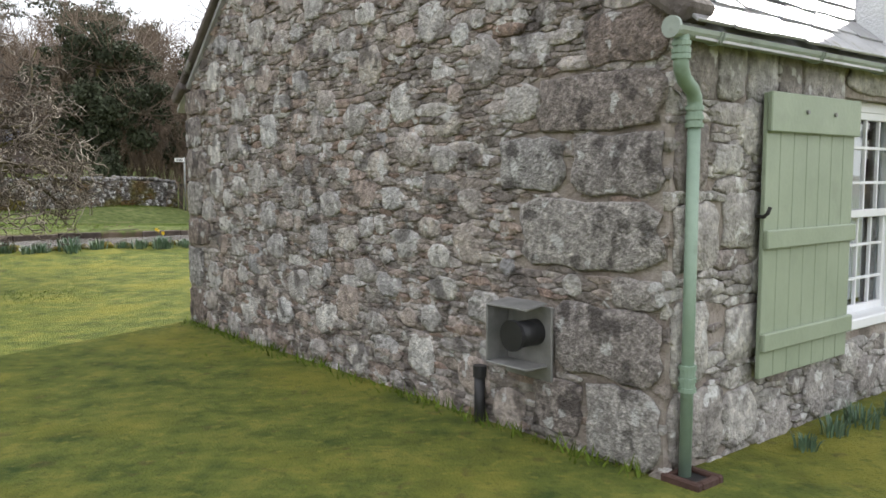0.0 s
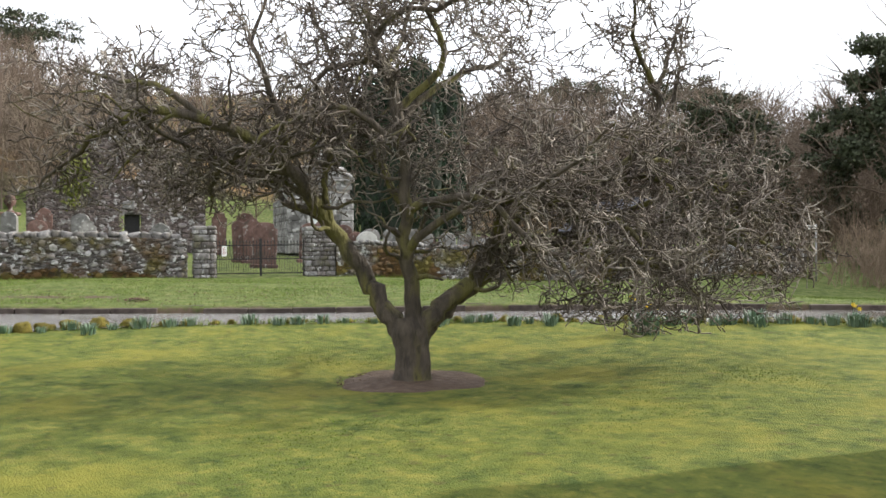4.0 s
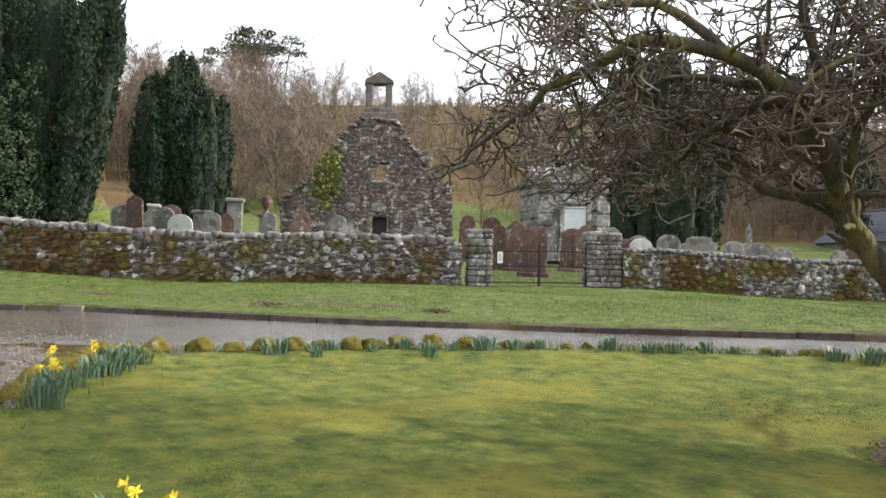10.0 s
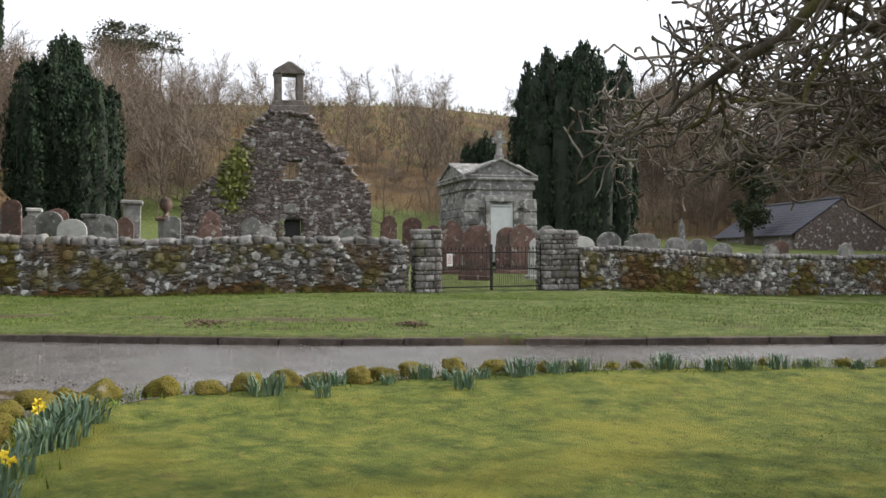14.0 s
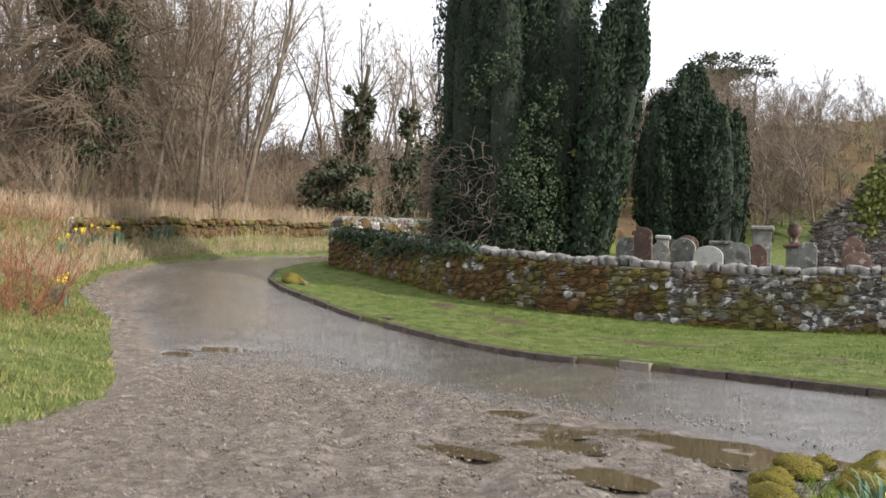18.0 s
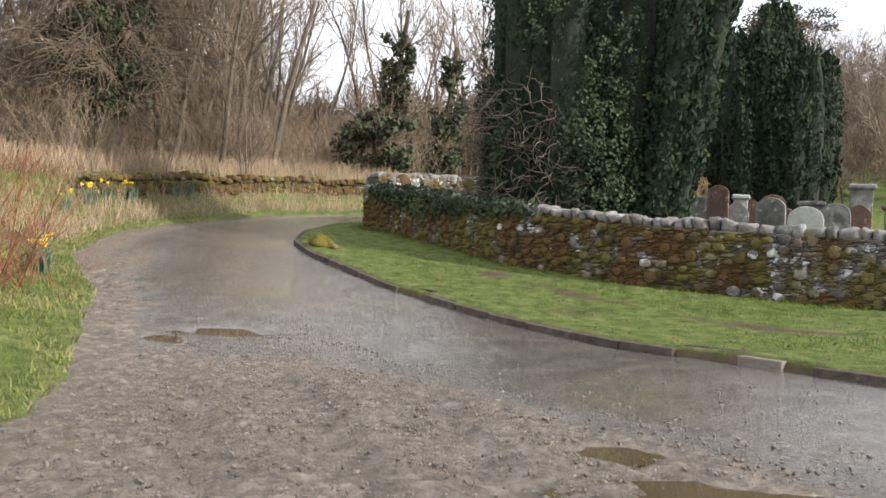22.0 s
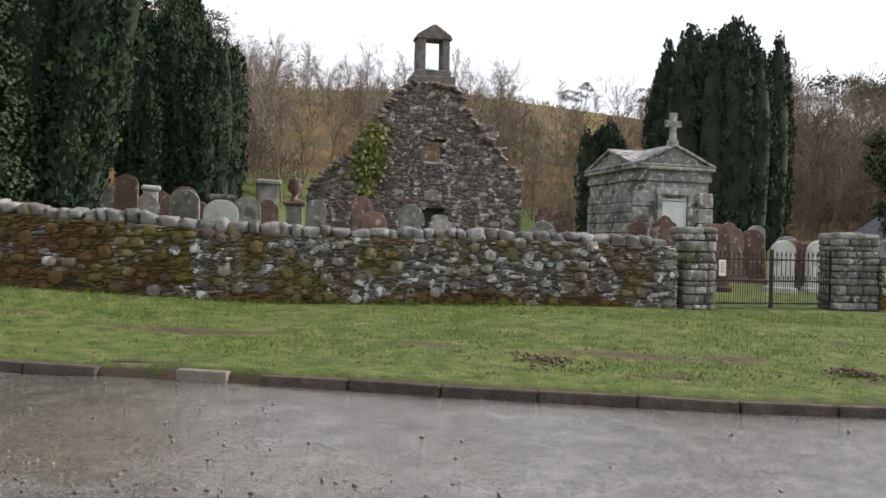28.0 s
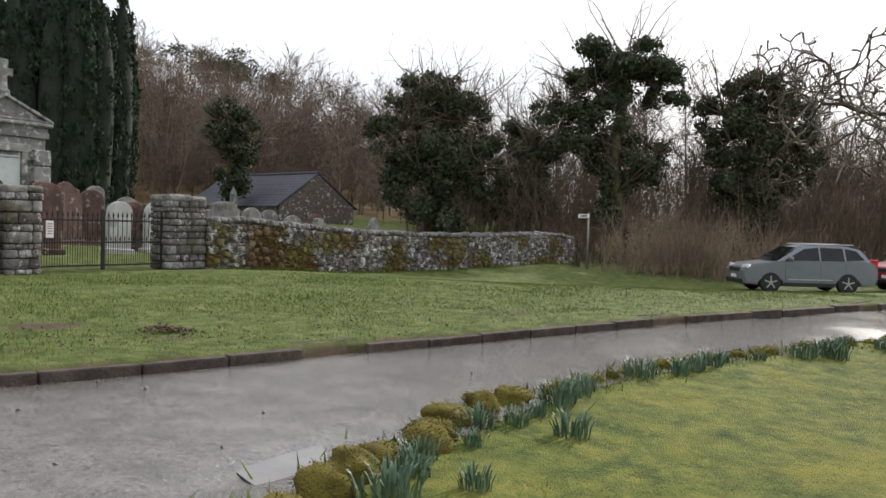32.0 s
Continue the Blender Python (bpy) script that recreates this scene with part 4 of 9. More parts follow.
def cell_stone(poly, depth, rng, joint=0.006, dome=0.02, lean=0.14, knock=(0.1, 0.22)):
    """One stone from its outline: x along, -y outwards, z up, about its own middle. Gives corners, triangles and the middle."""
    P = np.array(poly)
    c = P.mean(0)
    Q = P - c
    size = np.abs(Q).max()
    if size < 0.012:
        return None
    nxt, prv = np.roll(Q, -1, 0), np.roll(Q, 1, 0)
    if size > 0.05:  # knock the corners off the larger stones
        k = rng.uniform(*knock)
        Q = np.stack([Q + (prv - Q) * k, Q + (nxt - Q) * k], 1).reshape(-1, 2)
    n = len(Q)
    leng = np.maximum(np.linalg.norm(Q, axis=1, keepdims=True), 1e-6)
    ring = Q * np.maximum(0.5, 1 - joint / leng) * np.array([[1 + rng.uniform(-0.05, 0.03)] for _ in range(n)])
    tilt = (rng.uniform(-lean, lean), rng.uniform(-lean, lean))
    rings = []
    for f, dep in ((1.0, 0.03), (1.0, -depth), (rng.uniform(0.78, 0.93), -depth - dome * 0.7 * min(1.0, size * 8))):
        y = np.full(n, dep) + (0 if dep > 0 else 1) * (ring[:, 0] * tilt[0] + ring[:, 1] * tilt[1]) * f + np.array([rng.gauss(0, 0.003) for _ in range(n)])
        rings.append(np.stack([ring[:, 0] * f, y, ring[:, 1] * f], 1))
    V = np.concatenate(rings + [np.array([[rng.uniform(-0.3, 0.3) * size, -depth - dome * min(1.0, size * 8) * rng.uniform(0.6, 1.3), 0]])])
    F = []
    for r in range(2):
        for i in range(n):
            j = (i + 1) % n
            a, b, d, e = r * n + i, r * n + j, (r + 1) * n + j, (r + 1) * n + i
            F += [(a, b, d), (a, d, e)]
    F += [(2 * n + i, 2 * n + (i + 1) % n, 3 * n) for i in range(n)]
    return V, np.array(F), c


def heap(name, stones, material, parent):
    """Stones joined into one mesh: (corners in the parent's or world's frame, triangles)."""
    vs, fs, off = [], [], 0
    for v, f in stones:
        vs.append(v)
        fs.append(f + off)
        off += len(v)
    return tagged(part_of(name, fast_mesh(name, np.concatenate(vs), np.concatenate(fs)), material, parent), kind="stuff")


def face_frame(p, way, out, z):
    """A frame on a wall's face: x along it, -y outwards, z up."""
    m = Matrix.Identity(4)
    m.col[0][:3] = (way.x, way.y, 0)
    m.col[1][:3] = (-out.x, -out.y, 0)
    m.col[2][:3] = (0, 0, 1)
    m.col[3][:3] = (p.x, p.y, z)
    return m


def wall_core(name, line, height, thick, parent, material, base=-0.15):
    """The body of a wall behind its face stones; the face is on the line, the body to the left of it."""
    vs, fs = [], []
    L = line_length(line)
    n = max(2, int(L / 0.5))
    for i in range(n + 1):
        p, w = along(line, min(L * i / n, L - 1e-4))
        nrm = Vector((-w.y, w.x))
        z = ground(p.x, p.y)
        for o, h in ((0.0, base), (0.0, height), (thick, height), (thick, base)):
            q = p + nrm * o
            vs.append((q.x, q.y, z + h))
        if i:
            a = (i - 1) * 4
            for k in range(4):
                fs.append((a + k, a + 4 + k, a + 4 + (k + 1) % 4, a + (k + 1) % 4))
    e = n * 4
    fs += [(0, 1, 2, 3), (e + 3, e + 2, e + 1, e)]
    return part_of(name, mesh_from(name, vs, fs), material, parent)


def dyke(name, line, height, thick, label, seed, size, single, moss, cope=0.26, back=False, cut=None, copes=None):
    """A drystone wall: core, face stones and a row of upright cope stones. single: (from, to) along the line whose stones are parts.
    moss: a function of the distance along and the height that says whether a stone is overgrown. cut: where the cope has fallen."""
    rng = random.Random(seed)
    L = line_length(line)
    root = new(name)
    tagged(root, label, "stone wall", kind="structure")
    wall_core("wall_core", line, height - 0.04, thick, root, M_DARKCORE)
    joined, mossy = [], []
    singles = 0
    faces = [(False, size)] + ([(True, size * 1.3)] if back else [])
    for behind, sz in faces:
        laid = [(q, rng.uniform(0.055, 0.1)) for q in boulder_outlines(L, height - 0.04, rng, sz * 0.36, sz * 1.0, int(L * 70), lambda x, z: True)]
        laid += [(q, rng.uniform(0.015, 0.06)) for q in rubble_cells(L, height, rng, (sz * 0.6, sz * 1.1), (sz * 0.3, sz * 0.55), 0.3, 0.3)]
        for poly, deep in laid:
            st = cell_stone(poly, deep, rng, 0.005, 0.014, 0.12, (0.08, 0.22))
            if st is None:
                continue
            v, f, (u, h) = st
            p, way = along(line, min(max(0.01, u), L - 0.01))
            nrm = Vector((-way.y, way.x))
            z = ground(p.x, p.y) + h
            m = face_frame(p + nrm * (thick - 0.01), -way, nrm, z) if behind else face_frame(p, way, -nrm, z)
            over = moss(u, h, rng)
            if not behind and single[0] < u < single[1] and singles < 280:
                me = fast_mesh("stone", v, f)
                me.materials.append(M_DYKE_MOSS if over else M_DYKE)
                ob = new("stone", me)
                ob.matrix_world = m
                ob.parent = root
                singles += 1
            else:
                w = np.array(m)
                (mossy if over else joined).append((v @ w[:3, :3].T + w[:3, 3], f))
    for nm, lst, ma in (("face_stones", joined, M_DYKE_FILL), ("mossy_face_stones", mossy, M_DYKE_MOSS_FILL)):
        if lst:
            heap(nm, lst, ma, root)
    s = 0.05
    while s < L - 0.1:
        w = cope * rng.uniform(0.6, 1.4)
        p, way = along(line, s + w / 2)
        nrm = Vector((-way.y, way.x))
        if not (cut and cut[0] < s < cut[1]):
            c = p + nrm * (thick * 0.42)
            z = ground(c.x, c.y) + height + 0.07 + rng.uniform(-0.025, 0.03)
            a = math.degrees(math.atan2(way.y, way.x))
            ob = new("cope_stone", (copes or COPE_ME)[rng.randrange(5)])
            hh = rng.uniform(0.75, 1.2) * min(1.0, cope / 0.24)
            ob.matrix_world = pose(c.x, c.y, z, rng.uniform(-8, 8), rng.uniform(-12, 12), a + rng.uniform(-8, 8)) @ Matrix.Diagonal((w * 0.98, thick * rng.uniform(0.8, 1.02), 0.235 * hh, 1))
            ob.parent = root
        s += w
    return root


def cope_mesh(rng, material=None):
    bm = bmesh.new()
    bmesh.ops.create_cube(bm, size=1)
    bmesh.ops.bevel(bm, geom=bm.edges[:] + bm.verts[:], offset=0.24, segments=2, affect="EDGES", profile=0.5)
    o = Vector((rng.uniform(0, 50), 0, 0))
    for v in bm.verts:
        v.co *= 1 + 0.3 * noise.noise(v.co * 2.0 + o) + rng.uniform(-0.04, 0.04)
    me = bpy.data.meshes.new("cope_stone")
    bm.to_mesh(me)
    bm.free()
    me.polygons.foreach_set("use_smooth", [True] * len(me.polygons))
    me.materials.append(material or M_COPE)
    return me


COPE_ME = [cope_mesh(srng) for _ in range(5)]
MOSSY_COPE = [cope_mesh(srng, M_DYKE_MOSS) for _ in range(5)]


def moss_left(u, v, rng):
    patch = noise.noise(Vector((u * 0.7, v * 1.6, 3.0))) + 0.5 * noise.noise(Vector((u * 2.1, v * 3.0, 7.0))) + rng.uniform(-0.12, 0.12)
    if u < 10.5:
        return patch > -0.45
    if u < 16.5:
        return patch > -0.3 + 0.4 * (u - 12.5) / 4 - 0.3 * (v < 0.35)
    return patch > 0.75 - 1.1 * max(0.0, 0.45 - v) / 0.45


def moss_right(u, v, rng):
    patch = noise.noise(Vector((u * 0.8, v * 1.8, 11.0))) + rng.uniform(-0.12, 0.12)
    return patch > (-0.1 if 1.2 < u < 3.2 else 0.3 - 0.4 * max(0.0, 0.5 - v))


dyke("wall_churchyard_west", WALL_LEFT, 1.2, 0.5, "lichened drystone churchyard wall, moss-covered near the bend", 11, 0.13, (20.2, 24.2), moss_left, cut=(25.25, 25.55))
dyke("wall_churchyard_east", WALL_RIGHT, 1.02, 0.45, "low lichened drystone wall with tight upright cope", 12, 0.115, (0.0, 5.2), moss_right, cope=0.15)
BACK_WALL = [(-52.0, 13.0), (-46.5, 5.6), (-43.2, 2.6), (-41.0, 0.8)]
dyke("wall_churchyard_bend", BACK_WALL, 1.62, 0.5, "pale drystone wall curving away behind the yew", 13, 0.22, (0, 0), lambda u, v, r: r.random() < 0.25, back=True)


# ---- small builders ----
def add_box(bm, sx, sy, sz, m=None, bevel=0.0, seg=1):
    r = bmesh.ops.create_cube(bm, size=1, matrix=(m or Matrix.Identity(4)) @ Matrix.Diagonal((sx, sy, sz, 1)))
    if bevel:
        es = list({e for v in r["verts"] for e in v.link_edges})
        bmesh.ops.bevel(bm, geom=es, offset=bevel, segments=seg, affect="EDGES", profile=0.5)


def add_tube(bm, pts, radius, sides=10, caps=True):
    """A tube along points; radius a number or one for each point."""
    rings = []
    n = len(pts)
    pts = [Vector(p) for p in pts]
    for i, p in enumerate(pts):
        d = (pts[min(i + 1, n - 1)] - pts[max(i - 1, 0)]).normalized()
        q = d.to_track_quat("Z", "X").to_matrix()
        r = radius[i] if isinstance(radius, (list, tuple)) else radius
        rings.append([bm.verts.new(p + q @ Vector((r * math.cos(math.tau * k / sides), r * math.sin(math.tau * k / sides), 0))) for k in range(sides)])
    for a, b in zip(rings, rings[1:]):
        for k in range(sides):
            bm.faces.new((a[k], a[(k + 1) % sides], b[(k + 1) % sides], b[k]))
    if caps:
        bm.faces.new(rings[0][::-1])
        bm.faces.new(rings[-1])


def thing(name, m, label, category, group="", kind=""):
    ob = new(name)
    ob.matrix_world = m
    return tagged(ob, label, category, group, kind)


def piece(name, material, parent, sx, sy, sz, m, bevel=0.006, label="", seg=1):
    bm = bmesh.new()
    add_box(bm, sx, sy, sz, m, bevel, seg)
    return part(name, bm, material, parent, label)


def prism(bm, outline, depth, m=None):
    """An outline in x, z pushed along y by depth, centred on y 0."""
    m = m or Matrix.Identity(4)
    a = [bm.verts.new(m @ Vector((x, -depth / 2, z))) for x, z in outline]
    b = [bm.verts.new(m @ Vector((x, depth / 2, z))) for x, z in outline]
    n = len(outline)
    bm.faces.new(a)
    bm.faces.new(b[::-1])
    for i in range(n):
        bm.faces.new((a[i], b[i], b[(i + 1) % n], a[(i + 1) % n]))


# ---- cottage ----
CF, CN = Vector((-0.72, 9.5)), Vector((3.05, 5.18))
GW = (CN - CF).length
GDIR = (CN - CF) / GW
GIN = Vector((-GDIR.y, GDIR.x))
EAVE, PITCH = 2.27, 0.87
APEX = EAVE + GW / 2 * PITCH
# cottage frame: x along the gable from its far corner, y into the house, z up
CM = Matrix.Identity(4)
CM.col[0][:3] = (GDIR.x, GDIR.y, 0)
CM.col[1][:3] = (GIN.x, GIN.y, 0)
CM.col[3][:3] = (CF.x, CF.y, 0)
cottage = thing("cottage", CM, "rubble-stone cottage with a slate roof and sage green shutters", "house")
LEN = 9.0

bm = bmesh.new()
body = []
for y in (0.0, LEN):
    body.append([bm.verts.new((x, y, z)) for x, z in ((0, -0.2), (GW, -0.2), (GW, EAVE), (GW / 2, APEX), (0, EAVE))])
bm.faces.new(body[0])
bm.faces.new(body[1][::-1])
for k in (0, 2, 3, 4):
    bm.faces.new((body[0][k], body[1][k], body[1][(k + 1) % 5], body[0][(k + 1) % 5]))
# side wall with its window opening
W0, W1, WZ0, WZ1 = 1.78, 2.76, 0.5, 1.96
ys, zs = (0.0, W0, W1, LEN), (-0.2, WZ0, WZ1, EAVE)
gridv = [[bm.verts.new((GW, y, z)) for z in zs] for y in ys]
for i in range(3):
    for j in range(3):
        if not (i == 1 and j == 1):
            bm.faces.new((gridv[i][j], gridv[i + 1][j], gridv[i + 1][j + 1], gridv[i][j + 1]))
inner = [bm.verts.new((GW - 0.28, y, z)) for y, z in ((W0, WZ0), (W1, WZ0), (W1, WZ1), (W0, WZ1))]
outer = [gridv[1][1], gridv[2][1], gridv[2][2], gridv[1][2]]
for i in range(4):
    bm.faces.new((outer[i], outer[(i + 1) % 4], inner[(i + 1) % 4], inner[i]))
gable_wall = part("wall", bm, M_MORTAR, cottage)


def gable_line(x):
    return EAVE + (min(x, GW - x)) * PITCH


crng = random.Random(21)
rest = []
# large dressed stones at the near corner, and those of the far one
BIG = [(4.72, 0.98, 5.71, 1.36), (5.0, 0.42, 5.72, 0.80), (5.24, 0.0, 5.73, 0.41), (5.12, 1.38, 5.72, 1.70), (4.86, 0.06, 5.22, 0.38), (4.86, 1.72, 5.72, 2.02),
       (5.40, 0.81, 5.73, 0.97), (5.2, 2.04, 5.72, 2.3), (4.56, 1.40, 5.08, 1.70),
       (0.02, 0.02, 0.4, 0.36), (0.02, 0.38, 0.34, 0.78), (0.02, 0.8, 0.5, 1.06), (0.02, 1.08, 0.36, 1.42), (0.02, 1.45, 0.46, 1.72), (0.02, 1.75, 0.36, 2.05), (0.02, 2.07, 0.5, 2.3)]
VENT = (4.64, 0.34, 5.02, 0.80)


def overlaps(a, b):
    return a[0] < b[2] - 0.02 and b[0] < a[2] - 0.02 and a[1] < b[3] - 0.02 and b[1] < a[3] - 0.02


BLOCK = [stone_shape(crng, 20, 9.0, 0.93) for _ in range(6)]


def block_place(r, y=0.012, d=0.05):
    return Matrix.Translation(((r[0] + r[2]) / 2, y, (r[1] + r[3]) / 2)) @ Matrix.Diagonal((r[2] - r[0], d, r[3] - r[1], 1))


def inside(c, rects):
    return any(r[0] < c[0] < r[2] and r[1] < c[1] < r[3] for r in rects)


def off_blocks(x, z, rects, m=0.05):
    return not any(r[0] - m < x < r[2] + m and r[1] - m < z < r[3] + m for r in rects)


field = []
boulders_gable = boulder_outlines(GW, APEX, crng, 0.055, 0.16, 2600, lambda x, z: z < gable_line(x) - 0.1 and off_blocks(x, z, [*BIG, VENT], 0.08))
for poly in boulders_gable:
    st = cell_stone(poly, crng.uniform(0.014, 0.024), crng, 0.002, 0.006, 0.04, (0.06, 0.2))
    if st:
        field.append((np.ptp(st[0][:, 0]) * np.ptp(st[0][:, 2]), st))
for poly in rubble_cells(GW, APEX, crng, (0.10, 0.17), (0.045, 0.09), 0.25, 0.27, gable_line):
    st = cell_stone(poly, crng.uniform(0.003, 0.02), crng, 0.003, 0.005, 0.05, (0.03, 0.12))
    if st and not inside(st[2], [*BIG, VENT]) and st[2][1] < gable_line(st[2][0]) - 0.02:
        field.append((np.ptp(st[0][:, 0]) * np.ptp(st[0][:, 2]) * 0.01, st))
field.sort(key=lambda q: -q[0])
for k, (_, (v, f, c)) in enumerate(field):
    if k < 280:
        me = fast_mesh("stone", v, f)
        me.materials.append(M_COTTAGE)
        ob = new("stone", me)
        ob.parent = gable_wall
        ob.matrix_local = Matrix.Translation((c[0], 0, c[1]))
    else:
        rest.append((v + np.array([c[0], 0, c[1]]), f))
for k, r in enumerate(BIG):
    v, f = BLOCK[k % 6]
    me = fast_mesh("corner_stone", v, f)
    me.materials.append(M_QUOIN)
    ob = new("corner_stone", me)
    ob.parent = gable_wall
    ob.matrix_local = block_place(r)
# side wall, turned to face along +x of the cottage
SIDE = Matrix.Translation((GW, 0, 0)) @ Matrix(((0, -1, 0, 0), (1, 0, 0, 0), (0, 0, 1, 0), (0, 0, 0, 1)))
SBIG = [(0.02, 0.42, 0.34, 0.86), (0.02, 0.02, 0.5, 0.40), (0.02, 1.0, 0.42, 1.36), (0.02, 1.40, 0.3, 1.74), (0.08, 1.86, 0.36, 2.2), (0.37, 1.87, 0.62, 2.2), (0.635, 1.86, 0.94, 2.2),
        (0.955, 1.87, 1.2, 2.2), (1.215, 1.86, 1.74, 2.2), (1.76, 1.99, 3.15, 2.2), (0.45, 1.1, 0.82, 1.42), (0.5, 0.5, 0.9, 0.8)]
holes = [(W0 - 0.02, WZ0 - 0.06, W1 + 0.02, WZ1 + 0.02)]
turn_side = np.array(SIDE)
side_faces = [(p, crng.uniform(0.02, 0.035)) for p in boulder_outlines(4.2, EAVE - 0.05, crng, 0.06, 0.2, 2400, lambda x, z: off_blocks(x, z, SBIG + holes, 0.1))]
side_faces += [(p, crng.uniform(0.002, 0.02)) for p in rubble_cells(4.2, EAVE, crng, (0.12, 0.2), (0.05, 0.1), 0.3, 0.3)]
side_rest = []
for poly, deep in side_faces:
    st = cell_stone(poly, deep, crng, 0.004, 0.009, 0.05, (0.06, 0.18))
    if st and not inside(st[2], SBIG + holes):
        w = st[0] + np.array([st[2][0], 0, st[2][1]])
        side_rest.append((w @ turn_side[:3, :3].T + turn_side[:3, 3], st[1]))
for k, r in enumerate(SBIG):
    v, f = BLOCK[k % 6]
    w = np.array(SIDE @ block_place(r, 0.012, 0.04))
    side_rest.append((v @ w[:3, :3].T + w[:3, 3], f))
heap("rubble_facing", rest, M_COTTAGE_FILL, gable_wall)
heap("rubble_facing", side_rest, M_COTTAGE_SIDE, gable_wall)

# roof: slates over boards, stone skews on the gable
RE = EAVE - 0.085
roof = part_of("roof", mesh_from("roof", [(x, y, z) for y in (-0.04, LEN) for x, z in ((-0.15, RE - 0.035), (GW / 2, APEX + 0.02), (GW + 0.15, RE - 0.035), (GW + 0.15, RE - 0.075), (GW / 2, APEX - 0.04), (-0.15, RE - 0.075))],
                                   [(0, 1, 7, 6), (1, 2, 8, 7), (2, 3, 9, 8), (3, 4, 10, 9), (4, 5, 11, 10), (5, 0, 6, 11), (0, 5, 4, 1), (1, 4, 3, 2), (6, 7, 10, 11), (7, 8, 9, 10)]), M_SLATE, cottage, "wet grey slate roof")
slate_mes = []
for width in (0.24, 0.285, 0.33):
    bm = bmesh.new()
    add_box(bm, 0.36, width, 0.018, None, 0.004)
    slate_me = bpy.data.meshes.new("slate")
    bm.to_mesh(slate_me)
    bm.free()
    slate_me.materials.append(M_SLATE)
    slate_mes.append((width, slate_me))
slope = math.atan(PITCH)
for row in range(13):
    y = 0.08 if row % 2 else -0.06
    d = 0.17 + row * 0.225
    while y < (3.0 if row < 10 else 2.3):
        width, slate_me = crng.choice(slate_mes)
        ob = new("slate", slate_me)
        ob.parent = roof
        low = crng.uniform(-0.015, 0.012)
        ob.matrix_local = Matrix.Translation((GW + 0.165 - (d + low) * math.cos(slope), y + width / 2, RE + (d + low) * math.sin(slope) + crng.uniform(0.0, 0.006))) @ pose(0, 0, 0, crng.uniform(-1.2, 1.2), math.degrees(slope) - 3.4 + crng.uniform(-0.8, 0.8), 0) @ pose(0, 0, 0, 0, 0, crng.uniform(-2, 2))
        y += width + crng.uniform(0.006, 0.016)
for sgn in (0, 1):
    L = GW / 2 / math.cos(slope) + 0.2
    for i in range(5):
        f = (i + 0.5) / 5
        x = (GW / 2) * f - 0.04
        zz = EAVE + x * PITCH + 0.08
        xx = x if sgn == 0 else GW - x
        piece("skew_stone", M_BELL, cottage, L / 5 - 0.006, 0.2, 0.06, Matrix.Translation((xx, 0.01, zz)) @ pose(0, 0, 0, 0, -math.degrees(slope) if sgn == 0 else math.degrees(slope), 0), 0.018, "thin dark stone skew along the gable", 2)
piece("kneeler", M_BELL, cottage, 0.3, 0.22, 0.12, Matrix.Translation((GW + 0.02, 0.0, EAVE + 0.03)) @ pose(0, 0, 0, 0, 33, 0), 0.035, seg=2)
piece("kneeler", M_BELL, cottage, 0.26, 0.22, 0.10, Matrix.Translation((-0.02, 0.0, EAVE + 0.03)) @ pose(0, 0, 0, 0, -33, 0), 0.03, seg=2)
piece("dormer", M_HARL, cottage, 0.30, 2.0, 2.2, Matrix.Translation((GW - 0.04, 3.23, 3.3)), 0.03, "white harled wall of the dormer")

# gutter and downpipe
gutter = thing("gutter", CM, "faded green half-round gutter under the slates", "gutter")
GX, GZ = GW + 0.115, EAVE - 0.115
bm = bmesh.new()
prof = [(0.048 * math.cos(a), 0.048 * math.sin(a)) for a in [math.pi + math.pi * k / 8 for k in range(9)]]
prof += [(0.040 * math.cos(a), 0.040 * math.sin(a)) for a in [math.tau - math.pi * k / 8 for k in range(9)]]
vs = [[bm.verts.new((GX + px_, y, GZ + pz)) for px_, pz in prof] for y in (-0.17, 4.4)]
n = len(prof)
for k in range(n):
    bm.faces.new((vs[0][k], vs[1][k], vs[1][(k + 1) % n], vs[0][(k + 1) % n]))
bm.faces.new(vs[0][::-1])
part("trough", bm, M_GUTTER, gutter, smooth=False)
bm = bmesh.new()
add_tube(bm, [(GX, -0.185, GZ - 0.004), (GX, -0.165, GZ - 0.004)], 0.05, 16)
part("end_cap", bm, M_GUTTER, gutter)
for y in (0.16, 1.15, 1.95, 3.3):
    bm = bmesh.new()
    ring = [(GX + 0.052 * math.cos(a), 0, GZ + 0.052 * math.sin(a)) for a in [math.pi + math.pi * k / 8 for k in range(9)]]
    for dy in (-0.012, 0.012):
        add_tube(bm, [(q[0], y + dy, q[2]) for q in ring], 0.007, 6)
    part("bracket", bm, M_GUTTER, gutter)
down = thing("downpipe", CM, "mint green cast downpipe with ringed collars", "drainpipe")
bm = bmesh.new()
PX, PY, OY = GW + 0.07, 0.085, -0.10
add_tube(bm, [(GX, OY, GZ - 0.03), (GX, OY, GZ - 0.15), (GX - 0.003, OY + 0.008, GZ - 0.185), (GX - 0.015, OY + 0.05, GZ - 0.225), (PX + 0.015, PY - 0.05, GZ - 0.265), (PX + 0.003, PY - 0.008, GZ - 0.30), (PX, PY, GZ - 0.335), (PX, PY, GZ - 0.40)], 0.036, 14)
part("swan_neck", bm, M_PIPE, down, smooth=True)
bm = bmesh.new()
add_tube(bm, [(PX, PY, GZ - 0.38), (PX, PY, 0.0)], 0.031, 14)
part("pipe", bm, M_PIPE, down, smooth=True)
